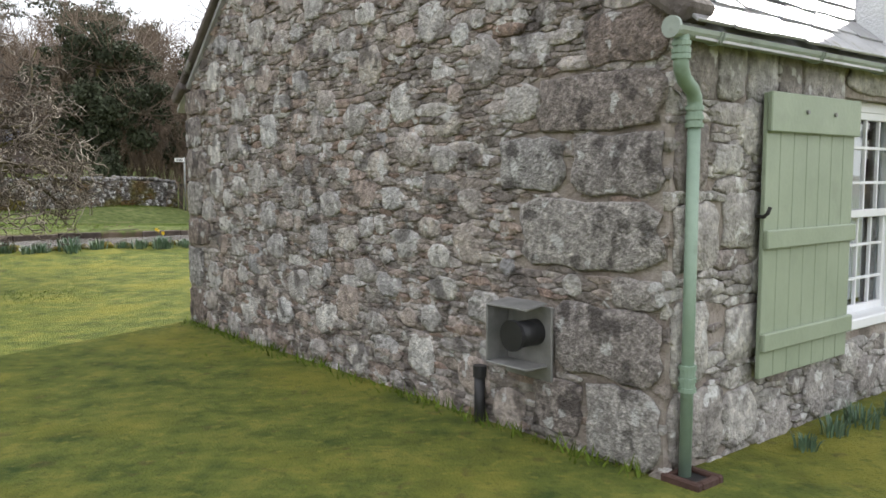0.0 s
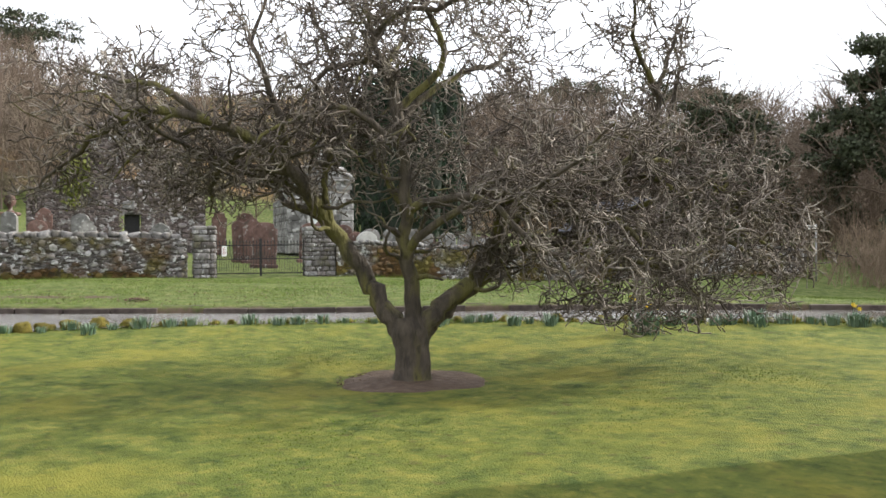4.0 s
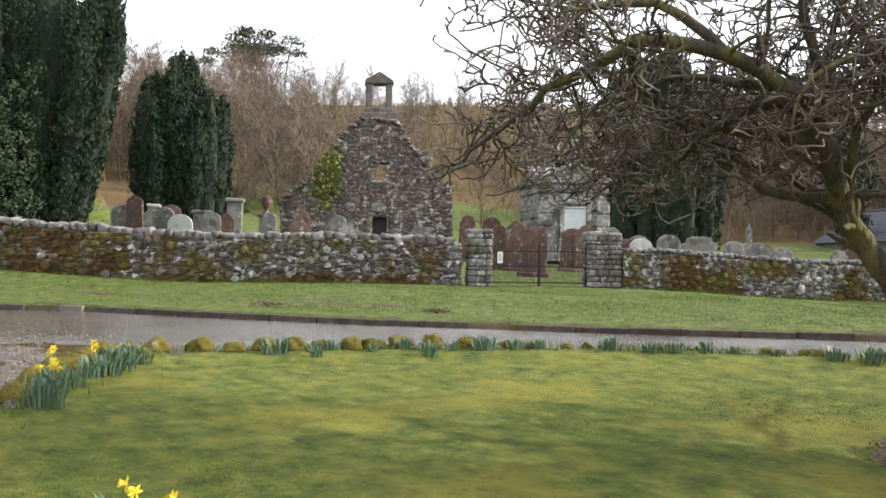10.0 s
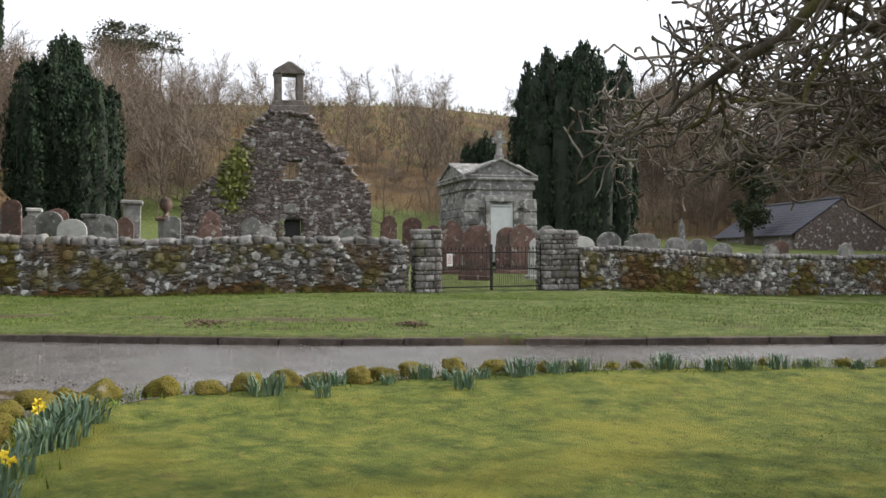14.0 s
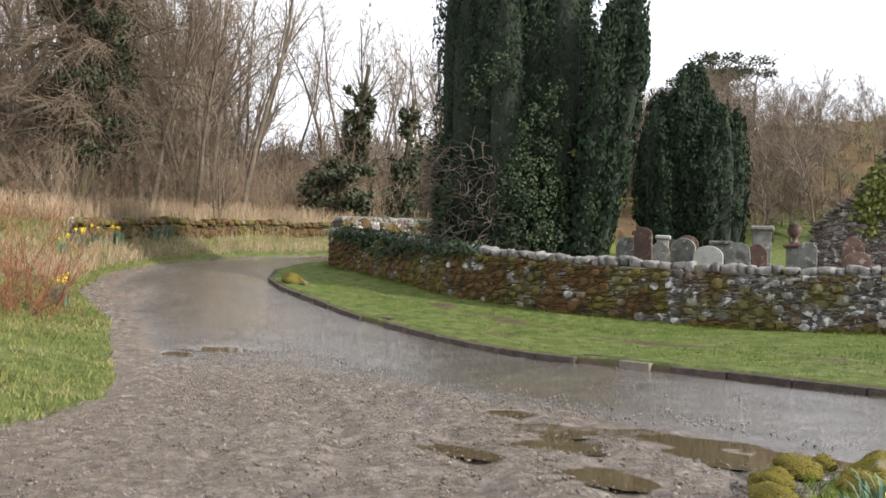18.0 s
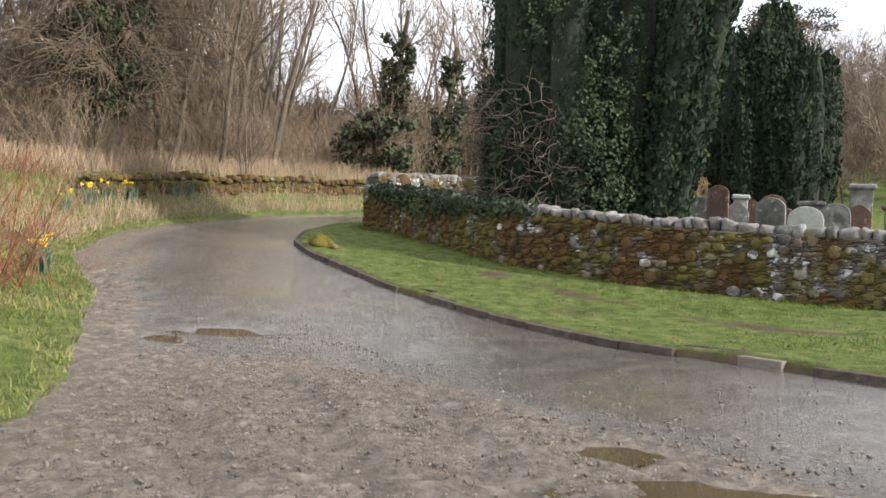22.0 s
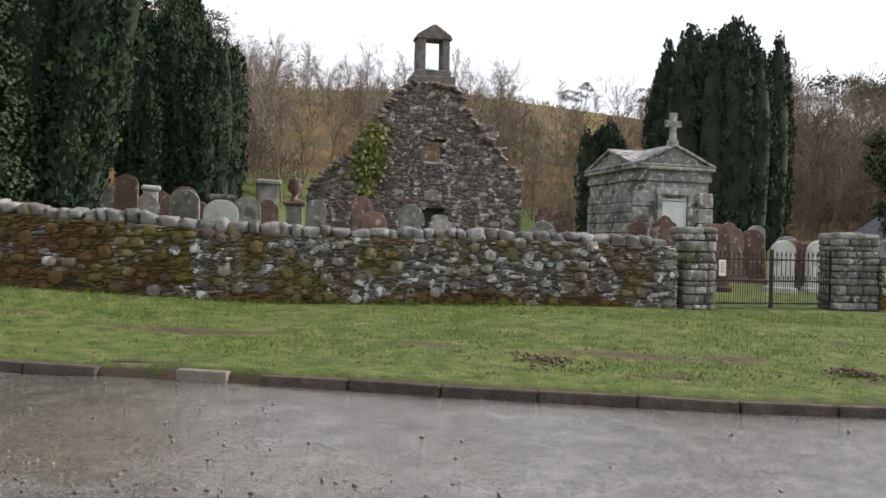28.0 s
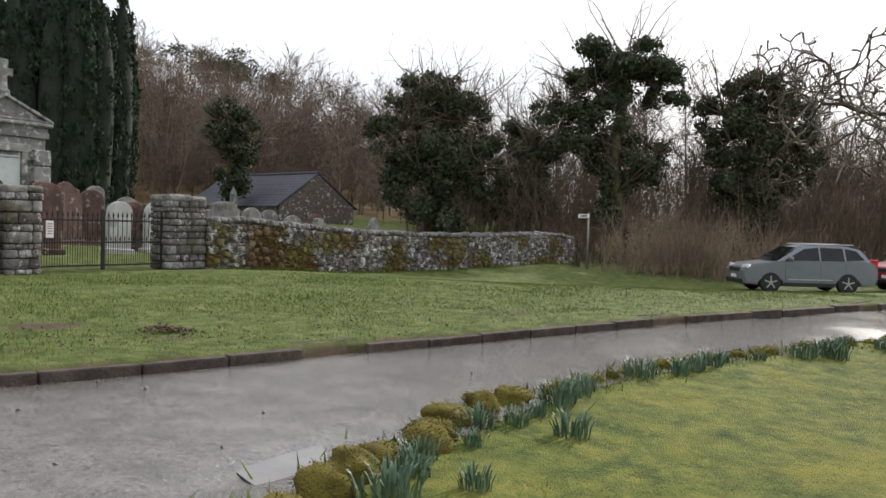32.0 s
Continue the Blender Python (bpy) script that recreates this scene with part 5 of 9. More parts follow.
for z, h in ((GZ - 0.43, 0.08), (0.44, 0.11), (GZ - 0.13, 0.06)):
    bm = bmesh.new()
    cx, cy = (PX, PY) if z < GZ - 0.2 else (GX, OY)
    add_tube(bm, [(cx, cy, z), (cx, cy, z + h)], 0.038, 14)
    for dz in (0.0, h * 0.45, h):
        add_tube(bm, [(cx, cy, z + dz - 0.011), (cx, cy, z + dz + 0.011)], 0.044, 14)
    part("collar", bm, M_PIPE, down, smooth=False)
gully = thing("drain_gully", CM @ Matrix.Translation((0, 0, -0.02)), "rust-brown drain gully at the foot of the downpipe", "drain")
for dx, dy, sx, sy in ((0, -0.09, 0.22, 0.04), (0, 0.09, 0.22, 0.04), (-0.09, 0, 0.04, 0.14), (0.09, 0, 0.04, 0.14)):
    piece("rim", M_CLAY, gully, sx, sy, 0.1, Matrix.Translation((PX + 0.04 + dx, PY + dy, -0.005)), 0.008)
piece("grate", M_BLACK, gully, 0.14, 0.14, 0.02, Matrix.Translation((PX + 0.04, PY, 0.015)), 0.002)

# shutter: seven boards, three ledges, a catch
shutter = thing("window_shutter", CM @ Matrix.Translation((GW + 0.055, 0.72, 0.39)), "sage green boarded shutter folded back on the wall", "shutter")
for i in range(7):
    piece("board", M_GREEN, shutter, 0.026, 1.01 / 7 - 0.004, 1.53, Matrix.Translation((0.018, 0.073 + i * 1.01 / 7, 0.765)), 0.004)
for z, h in ((0.20, 0.10), (0.755, 0.10), (1.43, 0.21)):
    piece("ledge", M_GREEN, shutter, 0.03, 1.02, h, Matrix.Translation((0.047, 0.505, z)), 0.006)
for y in (0.36, 0.68):
    bm = bmesh.new()
    add_tube(bm, [(0.06, y, 1.44), (0.075, y, 1.44)], 0.012, 8)
    part("bolt", bm, M_GALV, shutter)
bm = bmesh.new()
add_tube(bm, [(0.0, -0.02, 0.88), (0.05, -0.035, 0.88), (0.07, -0.03, 0.9), (0.075, -0.02, 0.93)], 0.011, 8)
part("catch", bm, M_IRON, shutter, "black iron catch")

# sash window
win = thing("window_sash", CM, "white painted sash window with small panes", "window", kind="structure")
wx = GW - 0.12
wm, wh = (W0 + W1) / 2, (WZ0 + WZ1) / 2
for y in (W0 + 0.04, W1 - 0.04):
    piece("window_frame", M_WHITE, win, 0.10, 0.08, WZ1 - WZ0, Matrix.Translation((wx, y, wh)), 0.006)
piece("window_frame", M_WHITE, win, 0.10, W1 - W0 - 0.165, 0.07, Matrix.Translation((wx, wm, WZ1 - 0.035)), 0.006)
piece("window_sill", M_WHITE, win, 0.26, W1 - W0 - 0.01, 0.07, Matrix.Translation((GW - 0.1, wm, WZ0 + 0.035)), 0.008)
for lo, hi, dx in ((WZ0 + 0.07, wh + 0.02, 0.0), (wh - 0.02, WZ1 - 0.07, 0.028)):
    x = wx + dx
    for z in (lo + 0.025, hi - 0.02):
        piece("sash_rail", M_WHITE, win, 0.03, W1 - W0 - 0.17, 0.05, Matrix.Translation((x, wm, z)), 0.004)
    for y in (W0 + 0.1, W1 - 0.1):
        piece("sash_stile", M_WHITE, win, 0.03, 0.036, hi - lo - 0.1, Matrix.Translation((x, y, (lo + hi) / 2)), 0.003)
    for i in (1, 2, 3):
        piece("glazing_bar", M_WHITE, win, 0.022, 0.018, hi - lo - 0.09, Matrix.Translation((x, W0 + 0.1 + (W1 - W0 - 0.2) * i / 4, (lo + hi) / 2)), 0.002)
    for i in (1, 2):
        piece("glazing_bar", M_WHITE, win, 0.018, W1 - W0 - 0.22, 0.018, Matrix.Translation((x, wm, lo + (hi - lo) * i / 3)), 0.002)
m_glass = bpy.data.materials.new("window_glass")
m_glass.use_nodes = True
gb = m_glass.node_tree.nodes["Principled BSDF"]
gb.inputs["Base Color"].default_value = (0.9, 0.95, 0.95, 1)
gb.inputs["Roughness"].default_value = 0.02
gb.inputs["Transmission Weight"].default_value = 1.0
pane = piece("pane", m_glass, win, 0.004, W1 - W0 - 0.2, WZ1 - WZ0 - 0.2, Matrix.Translation((wx - 0.02, wm, wh)), 0)
pane.visible_shadow = False
piece("curtain", M_WHITE, win, 0.02, 0.3, WZ1 - WZ0 - 0.25, Matrix.Translation((wx - 0.12, W1 - 0.3, wh)), 0.004, "pale net curtain behind the panes")
# added sheet behind the panes, coloured dark for the dimness of the room
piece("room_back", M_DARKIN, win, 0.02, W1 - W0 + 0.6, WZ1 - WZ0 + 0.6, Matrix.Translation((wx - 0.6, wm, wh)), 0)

# vent box and black pipe
vent = thing("flue_vent_box", CM @ Matrix.Translation((4.84, 0.0, 0.57)), "galvanised box round a black boiler flue", "vent")
piece("back_plate", M_GALV, vent, 0.36, 0.02, 0.42, Matrix.Translation((0, -0.035, -0.02)), 0.004)
piece("cover_top", M_GALV, vent, 0.32, 0.17, 0.012, Matrix.Translation((0, -0.14, 0.2)) @ pose(0, 0, 0, 8, 0, 0), 0.003)
piece("cover_side", M_GALV, vent, 0.012, 0.17, 0.34, Matrix.Translation((-0.165, -0.13, 0.02)), 0.003)
piece("cover_base", M_GALV, vent, 0.32, 0.17, 0.012, Matrix.Translation((0, -0.14, -0.14)), 0.003)
for i in range(9):
    piece("grille_slot", M_BLACK, vent, 0.006, 0.012, 0.10, Matrix.Translation((-0.172, -0.07 - i * 0.014, 0.06)), 0)
bm = bmesh.new()
add_tube(bm, [(0.06, -0.03, 0.04), (0.06, -0.22, 0.04)], 0.075, 18)
part("flue", bm, M_BLACK, vent, "black round flue end", True)
bm = bmesh.new()
add_tube(bm, [(0.06, -0.215, 0.04), (0.06, -0.24, 0.04)], 0.088, 18)
part("flue_rim", bm, M_BLACK, vent, smooth=False)
bp = thing("waste_pipe", CM @ Matrix.Translation((4.45, -0.06, -0.1)), "short black waste pipe against the gable foot", "pipe")
bm = bmesh.new()
add_tube(bm, [(0, 0, 0), (0, 0, 0.40)], 0.034, 12)
part("pipe", bm, M_BLACK, bp, smooth=True)
bm = bmesh.new()
add_tube(bm, [(0, 0, 0.37), (0, 0, 0.44)], 0.042, 12)
part("socket", bm, M_BLACK, bp, smooth=False)


# ---- churchyard: piers and gate ----
def gate_pier(a, b, width, height, label, seed):
    """A square pier of rough blocks between two plan points on its road face."""
    a, b = Vector(a), Vector(b)
    way = (b - a).normalized()
    nrm = Vector((-way.y, way.x))
    rng = random.Random(seed)
    c = (a + b) / 2 + nrm * width / 2
    w = (b - a).length
    z0 = ground(c.x, c.y) - 0.1
    m = Matrix.Identity(4)
    m.col[0][:3] = (way.x, way.y, 0)
    m.col[1][:3] = (nrm.x, nrm.y, 0)
    m.col[3][:3] = (c.x, c.y, z0)
    root = thing("gate_pier", m, label, "gate pier", "piers of the churchyard gate")
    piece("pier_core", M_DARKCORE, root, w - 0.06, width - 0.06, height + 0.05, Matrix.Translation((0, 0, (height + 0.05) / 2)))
    z = 0.0
    while z < height:
        h = min(rng.uniform(0.09, 0.23), height + 0.1 - z)
        for face in range(4):
            span = (w, width)[face % 2]
            fm = pose(0, 0, 0, 0, 0, 90 * face) @ Matrix.Translation((0, -(width, w)[face % 2] / 2, 0))
            x = -span / 2
            while x < span / 2 - 0.05:
                b = min(h * rng.uniform(0.9, 2.3), span / 2 - x)
                if span / 2 - x - b < 0.09:
                    b = span / 2 - x
                poly = [(x + b * u, z + h * v) for u, v in ((0.02, 0.05), (0.5, 0.0), (0.97, 0.06), (1.0, 0.5), (0.96, 0.95), (0.5, 1.0), (0.04, 0.93), (0.0, 0.5))]
                st = cell_stone(poly, rng.uniform(0.015, 0.05), rng, 0.006, 0.02, 0.12, (0.05, 0.15))
                if st:
                    me = fast_mesh("stone", st[0], st[1])
                    me.materials.append(M_PIER)
                    ob = new("stone", me)
                    ob.parent = root
                    ob.matrix_local = fm @ Matrix.Translation((st[2][0], 0.03, st[2][1]))
                x += b
        z += h
    for k in range(2):
        piece("cap_stone", M_COPE, root, w * (0.62 if k == 0 else 0.44), width + 0.04, 0.15 - 0.03 * k, Matrix.Translation((w * (-0.22 if k == 0 else 0.3), 0, z + 0.05)) @ pose(0, 0, 0, rng.uniform(-3, 3), rng.uniform(-4, 4), rng.uniform(-4, 4)), 0.05, seg=2)
    return root


gdir = (Vector(GATE_B) - Vector(GATE_A)).normalized()
gate_pier(Vector(GATE_A) - gdir * 0.66, GATE_A, 0.6, 1.48, "square rough-stone gate pier at the end of the tall wall", 31)
gate_pier(GATE_B, Vector(GATE_B) + gdir * 0.95, 0.62, 1.46, "stout rough-stone gate pier beside the low wall", 32)

GL = (Vector(GATE_B) - Vector(GATE_A)).length
gn = Vector((-gdir.y, gdir.x))
gm = Matrix.Identity(4)
gm.col[0][:3] = (gdir.x, gdir.y, 0)
gm.col[1][:3] = (gn.x, gn.y, 0)
gp = Vector(GATE_A) + gn * 0.22
gm.col[3][:3] = (gp.x, gp.y, ground(gp.x, gp.y) + 0.02)
for leaf in range(2):
    g = thing("iron_gate", gm @ Matrix.Translation((leaf * (GL / 2), 0, 0)), "closed black wrought-iron gate leaf with spear heads" + (" and a white notice" if leaf == 0 else ""), "gate", "leaves of the churchyard gate")
    lw = GL / 2 - 0.02
    for x in (0.02, lw):
        bm = bmesh.new()
        add_box(bm, 0.04, 0.04, 1.18, Matrix.Translation((x, 0, 0.6)), 0.005)
        part("gate_post", bm, M_IRON, g)
    for z in (0.1, 0.55, 0.98):
        piece("rail", M_IRON, g, lw, 0.018, 0.032, Matrix.Translation((lw / 2, 0, z)), 0.003)
    nb = 13
    for i in range(1, nb):
        x = 0.02 + (lw - 0.02) * i / nb
        bm = bmesh.new()
        add_tube(bm, [(x, 0, 0.05), (x, 0, 1.05)], 0.0085, 6)
        add_tube(bm, [(x, 0, 1.05), (x, 0, 1.08), (x, 0, 1.16)], [0.009, 0.022, 0.002], 6)
        part("bar", bm, M_IRON, g)
        bm = bmesh.new()
        xs = x - (lw - 0.02) / nb / 2
        add_tube(bm, [(xs, 0, 0.05), (xs, 0, 0.58)], 0.007, 6)
        add_tube(bm, [(xs, 0, 0.58), (xs, 0, 0.61), (xs, 0, 0.68)], [0.008, 0.02, 0.002], 6)
        part("dog_bar", bm, M_IRON, g)
    if leaf == 0:
        nt = piece("notice", M_PAPER, g, 0.15, 0.012, 0.32, Matrix.Translation((0.26, -0.03, 0.80)), 0.003, "white notice with faint red print")
        for k in range(5):
            piece("print_bar", M_INK, nt, 0.09, 0.004, 0.018, Matrix.Translation((0.26, -0.038, 0.90 - k * 0.045)), 0)


# ---- ruined church gable ----
CB, CU = Vector((-34.87, 21.35)), Vector((0.506, 0.863)).normalized()
CIN = Vector((-CU.y, CU.x))
cm = Matrix.Identity(4)
cm.col[0][:3] = (CU.x, CU.y, 0)
cm.col[1][:3] = (CIN.x, CIN.y, 0)
cm.col[3][:3] = (CB.x, CB.y, 0)
church = thing("ruined_church", cm, "roofless stone church gable with an open bellcote and ivy", "church")
CZ0 = 0.9
C_OUT = [(-4.2, 3.4), (-3.6, 4.1), (-2.9, 4.6), (-2.0, 5.85), (-1.25, 6.85), (-0.78, 7.2), (0.72, 7.2), (1.2, 6.35), (2.2, 5.15), (2.8, 4.5), (3.25, 3.95)]


def church_top(x):
    for (ax, az), (bx, bz) in zip(C_OUT, C_OUT[1:]):
        if ax <= x <= bx:
            return az + (bz - az) * (x - ax) / (bx - ax)
    return 0.0


OPEN = [(-0.24, 4.55, 0.38, 5.36), (-0.26, 1.2, 0.42, 2.98)]
rng = random.Random(41)
church_wall = new("wall")
church_wall.parent = church
step = 0.31
z = CZ0
cols = np.arange(-4.2, 3.2, step)
for x0 in cols:
    x1 = min(x0 + step, 3.25)
    top = min(church_top(x0 + 0.001), church_top(x1 - 0.001)) - 0.03
    xm = (x0 + x1) / 2
    cuts = [(o[1], o[3]) for o in sorted(OPEN, key=lambda o: o[1]) if o[0] - 0.1 < xm < o[2] + 0.1]
    lo = CZ0
    for a, b in cuts + [(top, top)]:
        if a > lo + 0.02:
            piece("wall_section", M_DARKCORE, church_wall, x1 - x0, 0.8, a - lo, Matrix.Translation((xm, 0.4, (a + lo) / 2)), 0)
        lo = b
lst = []
z = CZ0
while z < 7.2:
    h = rng.choice((0.07, 0.09, 0.12, 0.16))
    x = -4.2 + rng.uniform(-0.1, 0)
    while x < 3.25:
        w = h * rng.uniform(1.3, 3.4)
        a, b = max(x, -4.2), min(x + w, 3.25)
        zz = z + 0.02 * math.sin(x * 1.7 + z * 3)
        if b - a > 0.05 and zz + h < min(church_top(a + 1e-3), church_top(b - 1e-3)) + 0.06 and not any(overlaps((a, zz, b, zz + h), (o[0], o[1], o[2], o[3])) for o in OPEN):
            for side, off in ((-1, 0.8),):
                if side == -1 and rng.random() < 0.4:
                    continue
                m = Matrix.Translation(((a + b) / 2, off + 0.01 * side, zz + h / 2)) @ (pose(0, 0, 0, 0, rng.uniform(-5, 5), 0) if side == 1 else pose(0, 0, 0, 0, rng.uniform(-5, 5), 180)) @ Matrix.Diagonal(((b - a) * 0.97, rng.uniform(0.03, 0.08), h * 0.93, 1))
                lst.append((rng.randrange(10), m))
        x += w
    z += h
front = []
for poly in rubble_cells(7.45, 7.2 - CZ0, rng, (0.11, 0.22), (0.05, 0.11), 0.4, 0.5, lambda u: church_top(min(max(u - 4.2, -4.19), 3.24)) - CZ0):
    st = cell_stone(poly, rng.uniform(0.02, 0.06), rng, 0.008, 0.015)
    if st is None:
        continue
    cx, cz = st[2][0] - 4.2, st[2][1] + CZ0
    if cz < church_top(min(max(cx, -4.19), 3.24)) + 0.02 and not any(o[0] < cx < o[2] and o[1] < cz < o[3] for o in OPEN):
        front.append((st[0] + np.array([cx, 0, cz]), st[1]))
heap("front_facing", front, M_RUIN, church_wall)
# rough stones along the broken skyline
for (ax, az), (bx, bz) in zip(C_OUT, C_OUT[1:]):
    n = int(math.hypot(bx - ax, bz - az) / 0.2) + 1
    for i in range(n):
        f = (i + rng.random()) / n
        lst.append((rng.randrange(10), Matrix.Translation((ax + (bx - ax) * f, 0.06 + rng.uniform(0, 0.3), az + (bz - az) * f + rng.uniform(-0.04, 0.06))) @ pose(0, 0, 0, 0, rng.uniform(-20, 20), 0) @ Matrix.Diagonal((rng.uniform(0.2, 0.4), -rng.uniform(0.3, 0.5) * -1, rng.uniform(0.1, 0.2), 1))))
for side in (-4.2, 3.25):
    for i in range(34):
        zz = CZ0 + 0.05 + i * 0.09
        if zz < church_top(min(max(side, -4.19), 3.24)) - 0.1:
            lst.append((rng.randrange(10), Matrix.Translation((side, rng.uniform(0.2, 0.6), zz)) @ pose(0, 0, 0, 0, 0, 90 if side > 0 else -90) @ Matrix.Diagonal((rng.uniform(0.3, 0.6), 0.05, 0.085, 1))))
tagged(scatter_mesh("rubble_facing", STONE_V, STONE_F, lst, M_RUIN, church_wall), kind="stuff")
piece("window_sill", M_WHITESTONE, church, 0.8, 0.3, 0.07, Matrix.Translation((0.07, 0.05, 4.52)), 0.012, "pale stone sill of the little window")
piece("window_lintel", M_ASHLAR, church, 0.95, 0.82, 0.12, Matrix.Translation((0.07, 0.41, 5.42)), 0.012)
piece("wall_tablet", M_GREYSTONE, church, 0.5, 0.1, 0.34, Matrix.Translation((-0.05, -0.08, 3.38)), 0.015, "grey inscribed tablet over the door")
piece("door_lintel", M_ASHLAR, church, 1.05, 0.82, 0.14, Matrix.Translation((0.08, 0.41, 3.04)), 0.015)
piece("door_grille", M_IRON, church, 0.66, 0.04, 1.8, Matrix.Translation((0.08, 0.5, 2.1)), 0.004, "dark barred door in the opening")
bell = part_of("bellcote", mesh_from("bellcote", [], []), M_BELL, church)
for nm, sx, sy, sz, x, z in (("bellcote_base", 1.55, 0.85, 0.42, -0.02, 7.35), ("bellcote_course", 1.25, 0.75, 0.22, -0.02, 7.66), ("bellcote_jamb", 0.30, 0.6, 1.1, -0.45, 8.3), ("bellcote_jamb", 0.28, 0.6, 1.1, 0.42, 8.3)):
    bm = bmesh.new()
    add_box(bm, sx, sy, sz, Matrix.Translation((x, 0.4, z)) @ pose(0, 0, 0, 0, rng.uniform(-1, 1), 0), 0.04, 2)
    part(nm, bm, M_BELL, bell)
bm = bmesh.new()
prism(bm, [(-0.66, 8.83), (0.64, 8.83), (0.60, 8.98), (0.06, 9.34), (-0.06, 9.34), (-0.62, 8.98)], 0.72, Matrix.Translation((0, 0.4, 0)))
bmesh.ops.bevel(bm, geom=bm.edges[:], offset=0.03, segments=1, affect="EDGES")
part("bellcote_cap", bm, M_BELL, bell)

# ---- mausoleum ----
TA = radians(62)
TD = Vector((math.cos(TA), math.sin(TA)))
TN = Vector((-TD.y, TD.x))
tm = Matrix.Identity(4)
tm.col[0][:3] = (TD.x, TD.y, 0)
tm.col[1][:3] = (TN.x, TN.y, 0)
tm.col[3][:3] = (-29.33, 27.84, 1.15)
tomb = thing("mausoleum", tm, "grey ashlar mausoleum with pediments and a stone cross", "tomb")
TW, TL, TH = 3.0, 3.7, 3.05
piece("body", M_ASHLAR, tomb, TW - 0.1, TL - 0.1, TH, Matrix.Translation((-0.05, TL / 2, TH / 2)), 0.01)
piece("plinth", M_ASHLAR, tomb, TW + 0.2, TL + 0.2, 0.4, Matrix.Translation((-0.05, TL / 2, 0.2)), 0.03)
for face in range(2):
    fm = Matrix.Translation((-0.05 - TW / 2, TL / 2, 0)) @ pose(0, 0, 0, 0, 0, -90) if face else Matrix.Translation((-0.05, 0, 0))
    width = TL if face else TW
    z = 0.42
    for row in range(6):
        h = 0.36 if row < 5 else 0.3
        n = 3 if row % 2 else 2
        xs = [-width / 2 + 0.03 + (width - 0.06) * i / n for i in range(n + 1)]
        for a, b in zip(xs, xs[1:]):
            mid = (a + b) / 2
            if not face:
                if row < 5 and -1.02 < mid < 0.98:
                    continue
            piece("ashlar_block", M_ASHLAR, tomb, b - a - 0.016, 0.09, h - 0.016, fm @ Matrix.Translation((mid, 0.015, z + h / 2)), 0.02)
        z += h
# corner piers, door surround and door
for x in (-1.32, 1.22):
    for k in range(4):
        piece("quoin", M_ASHLAR, tomb, 0.62, 0.16, 0.52, Matrix.Translation((x, 0.0, 0.68 + k * 0.55)), 0.03)
for x in (-0.62, 0.58):
    piece("door_jamb", M_ASHLAR, tomb, 0.2, 0.2, 2.15, Matrix.Translation((x, -0.04, 1.4)), 0.015)
piece("door_lintel", M_ASHLAR, tomb, 1.5, 0.22, 0.26, Matrix.Translation((-0.02, -0.04, 2.6)), 0.015)
piece("door", M_MARBLE, tomb, 1.0, 0.06, 2.1, Matrix.Translation((-0.02, 0.0, 1.42)), 0.01, "pale blank stone door")
piece("door_rail", M_MARBLE, tomb, 0.9, 0.03, 0.06, Matrix.Translation((-0.02, -0.035, 2.32)), 0.008)
piece("architrave", M_ASHLAR, tomb, TW + 0.04, TL + 0.1, 0.2, Matrix.Translation((-0.05, TL / 2, TH + 0.02)), 0.015)
piece("frieze", M_ASHLAR, tomb, TW - 0.02, TL + 0.02, 0.22, Matrix.Translation((-0.05, TL / 2, TH + 0.2)), 0.01)
piece("cornice", M_ASHLAR, tomb, TW + 0.26, TL + 0.26, 0.12, Matrix.Translation((-0.05, TL / 2, TH + 0.36)), 0.03)
for face, width, rise in ((0, TW + 0.2, 0.72), (1, TL + 0.1, 0.66)):
    fm = Matrix.Translation((-0.05, TL / 2, TH + 0.42)) @ (pose(0, 0, 0, 0, 0, -90) if face else Matrix.Identity(4))
    run = (TW if face else TL) + 0.14
    bm = bmesh.new()
    prism(bm, [(-width / 2 + 0.08, 0), (width / 2 - 0.08, 0), (0, rise)], run - 0.1, fm)
    part("pediment", bm, M_ASHLAR, tomb)
    for sgn in (-1, 1):
        bm = bmesh.new()
        a = math.degrees(math.atan2(rise, width / 2))
        Ls = math.hypot(rise, width / 2) + 0.1
        n = 4
        for i in range(n):
            add_box(bm, Ls / n - 0.012, run + 0.12 - 0.02 * (i % 2), 0.1, fm @ Matrix.Translation((sgn * width / 4, 0, rise / 2 + 0.05)) @ pose(0, 0, 0, 0, sgn * a, 0) @ Matrix.Translation(((i + 0.5) / n * Ls - Ls / 2, 0, 0)), 0.02, 1)
        part("raking_cornice", bm, M_ASHLAR, tomb, "stone slab roof edge with lichen")
ped = TH + 0.42 + 0.72
piece("cross_foot", M_ASHLAR, tomb, 0.34, 0.3, 0.26, Matrix.Translation((-0.05, 0.1, ped + 0.1)), 0.03)
bm = bmesh.new()
prism(bm, [(-0.13, 0), (0.13, 0), (0.085, 0.42), (0.12, 0.50), (0.30, 0.46), (0.30, 0.72), (0.10, 0.68), (0.14, 0.98), (-0.14, 0.98), (-0.10, 0.68), (-0.30, 0.72), (-0.30, 0.46), (-0.12, 0.50), (-0.085, 0.42)], 0.15, Matrix.Translation((-0.05, 0.1, ped + 0.22)))
bmesh.ops.bevel(bm, geom=bm.edges[:], offset=0.015, segments=1, affect="EDGES")
part("cross", bm, M_ASHLAR, tomb, "weathered stone cross on the front pediment")


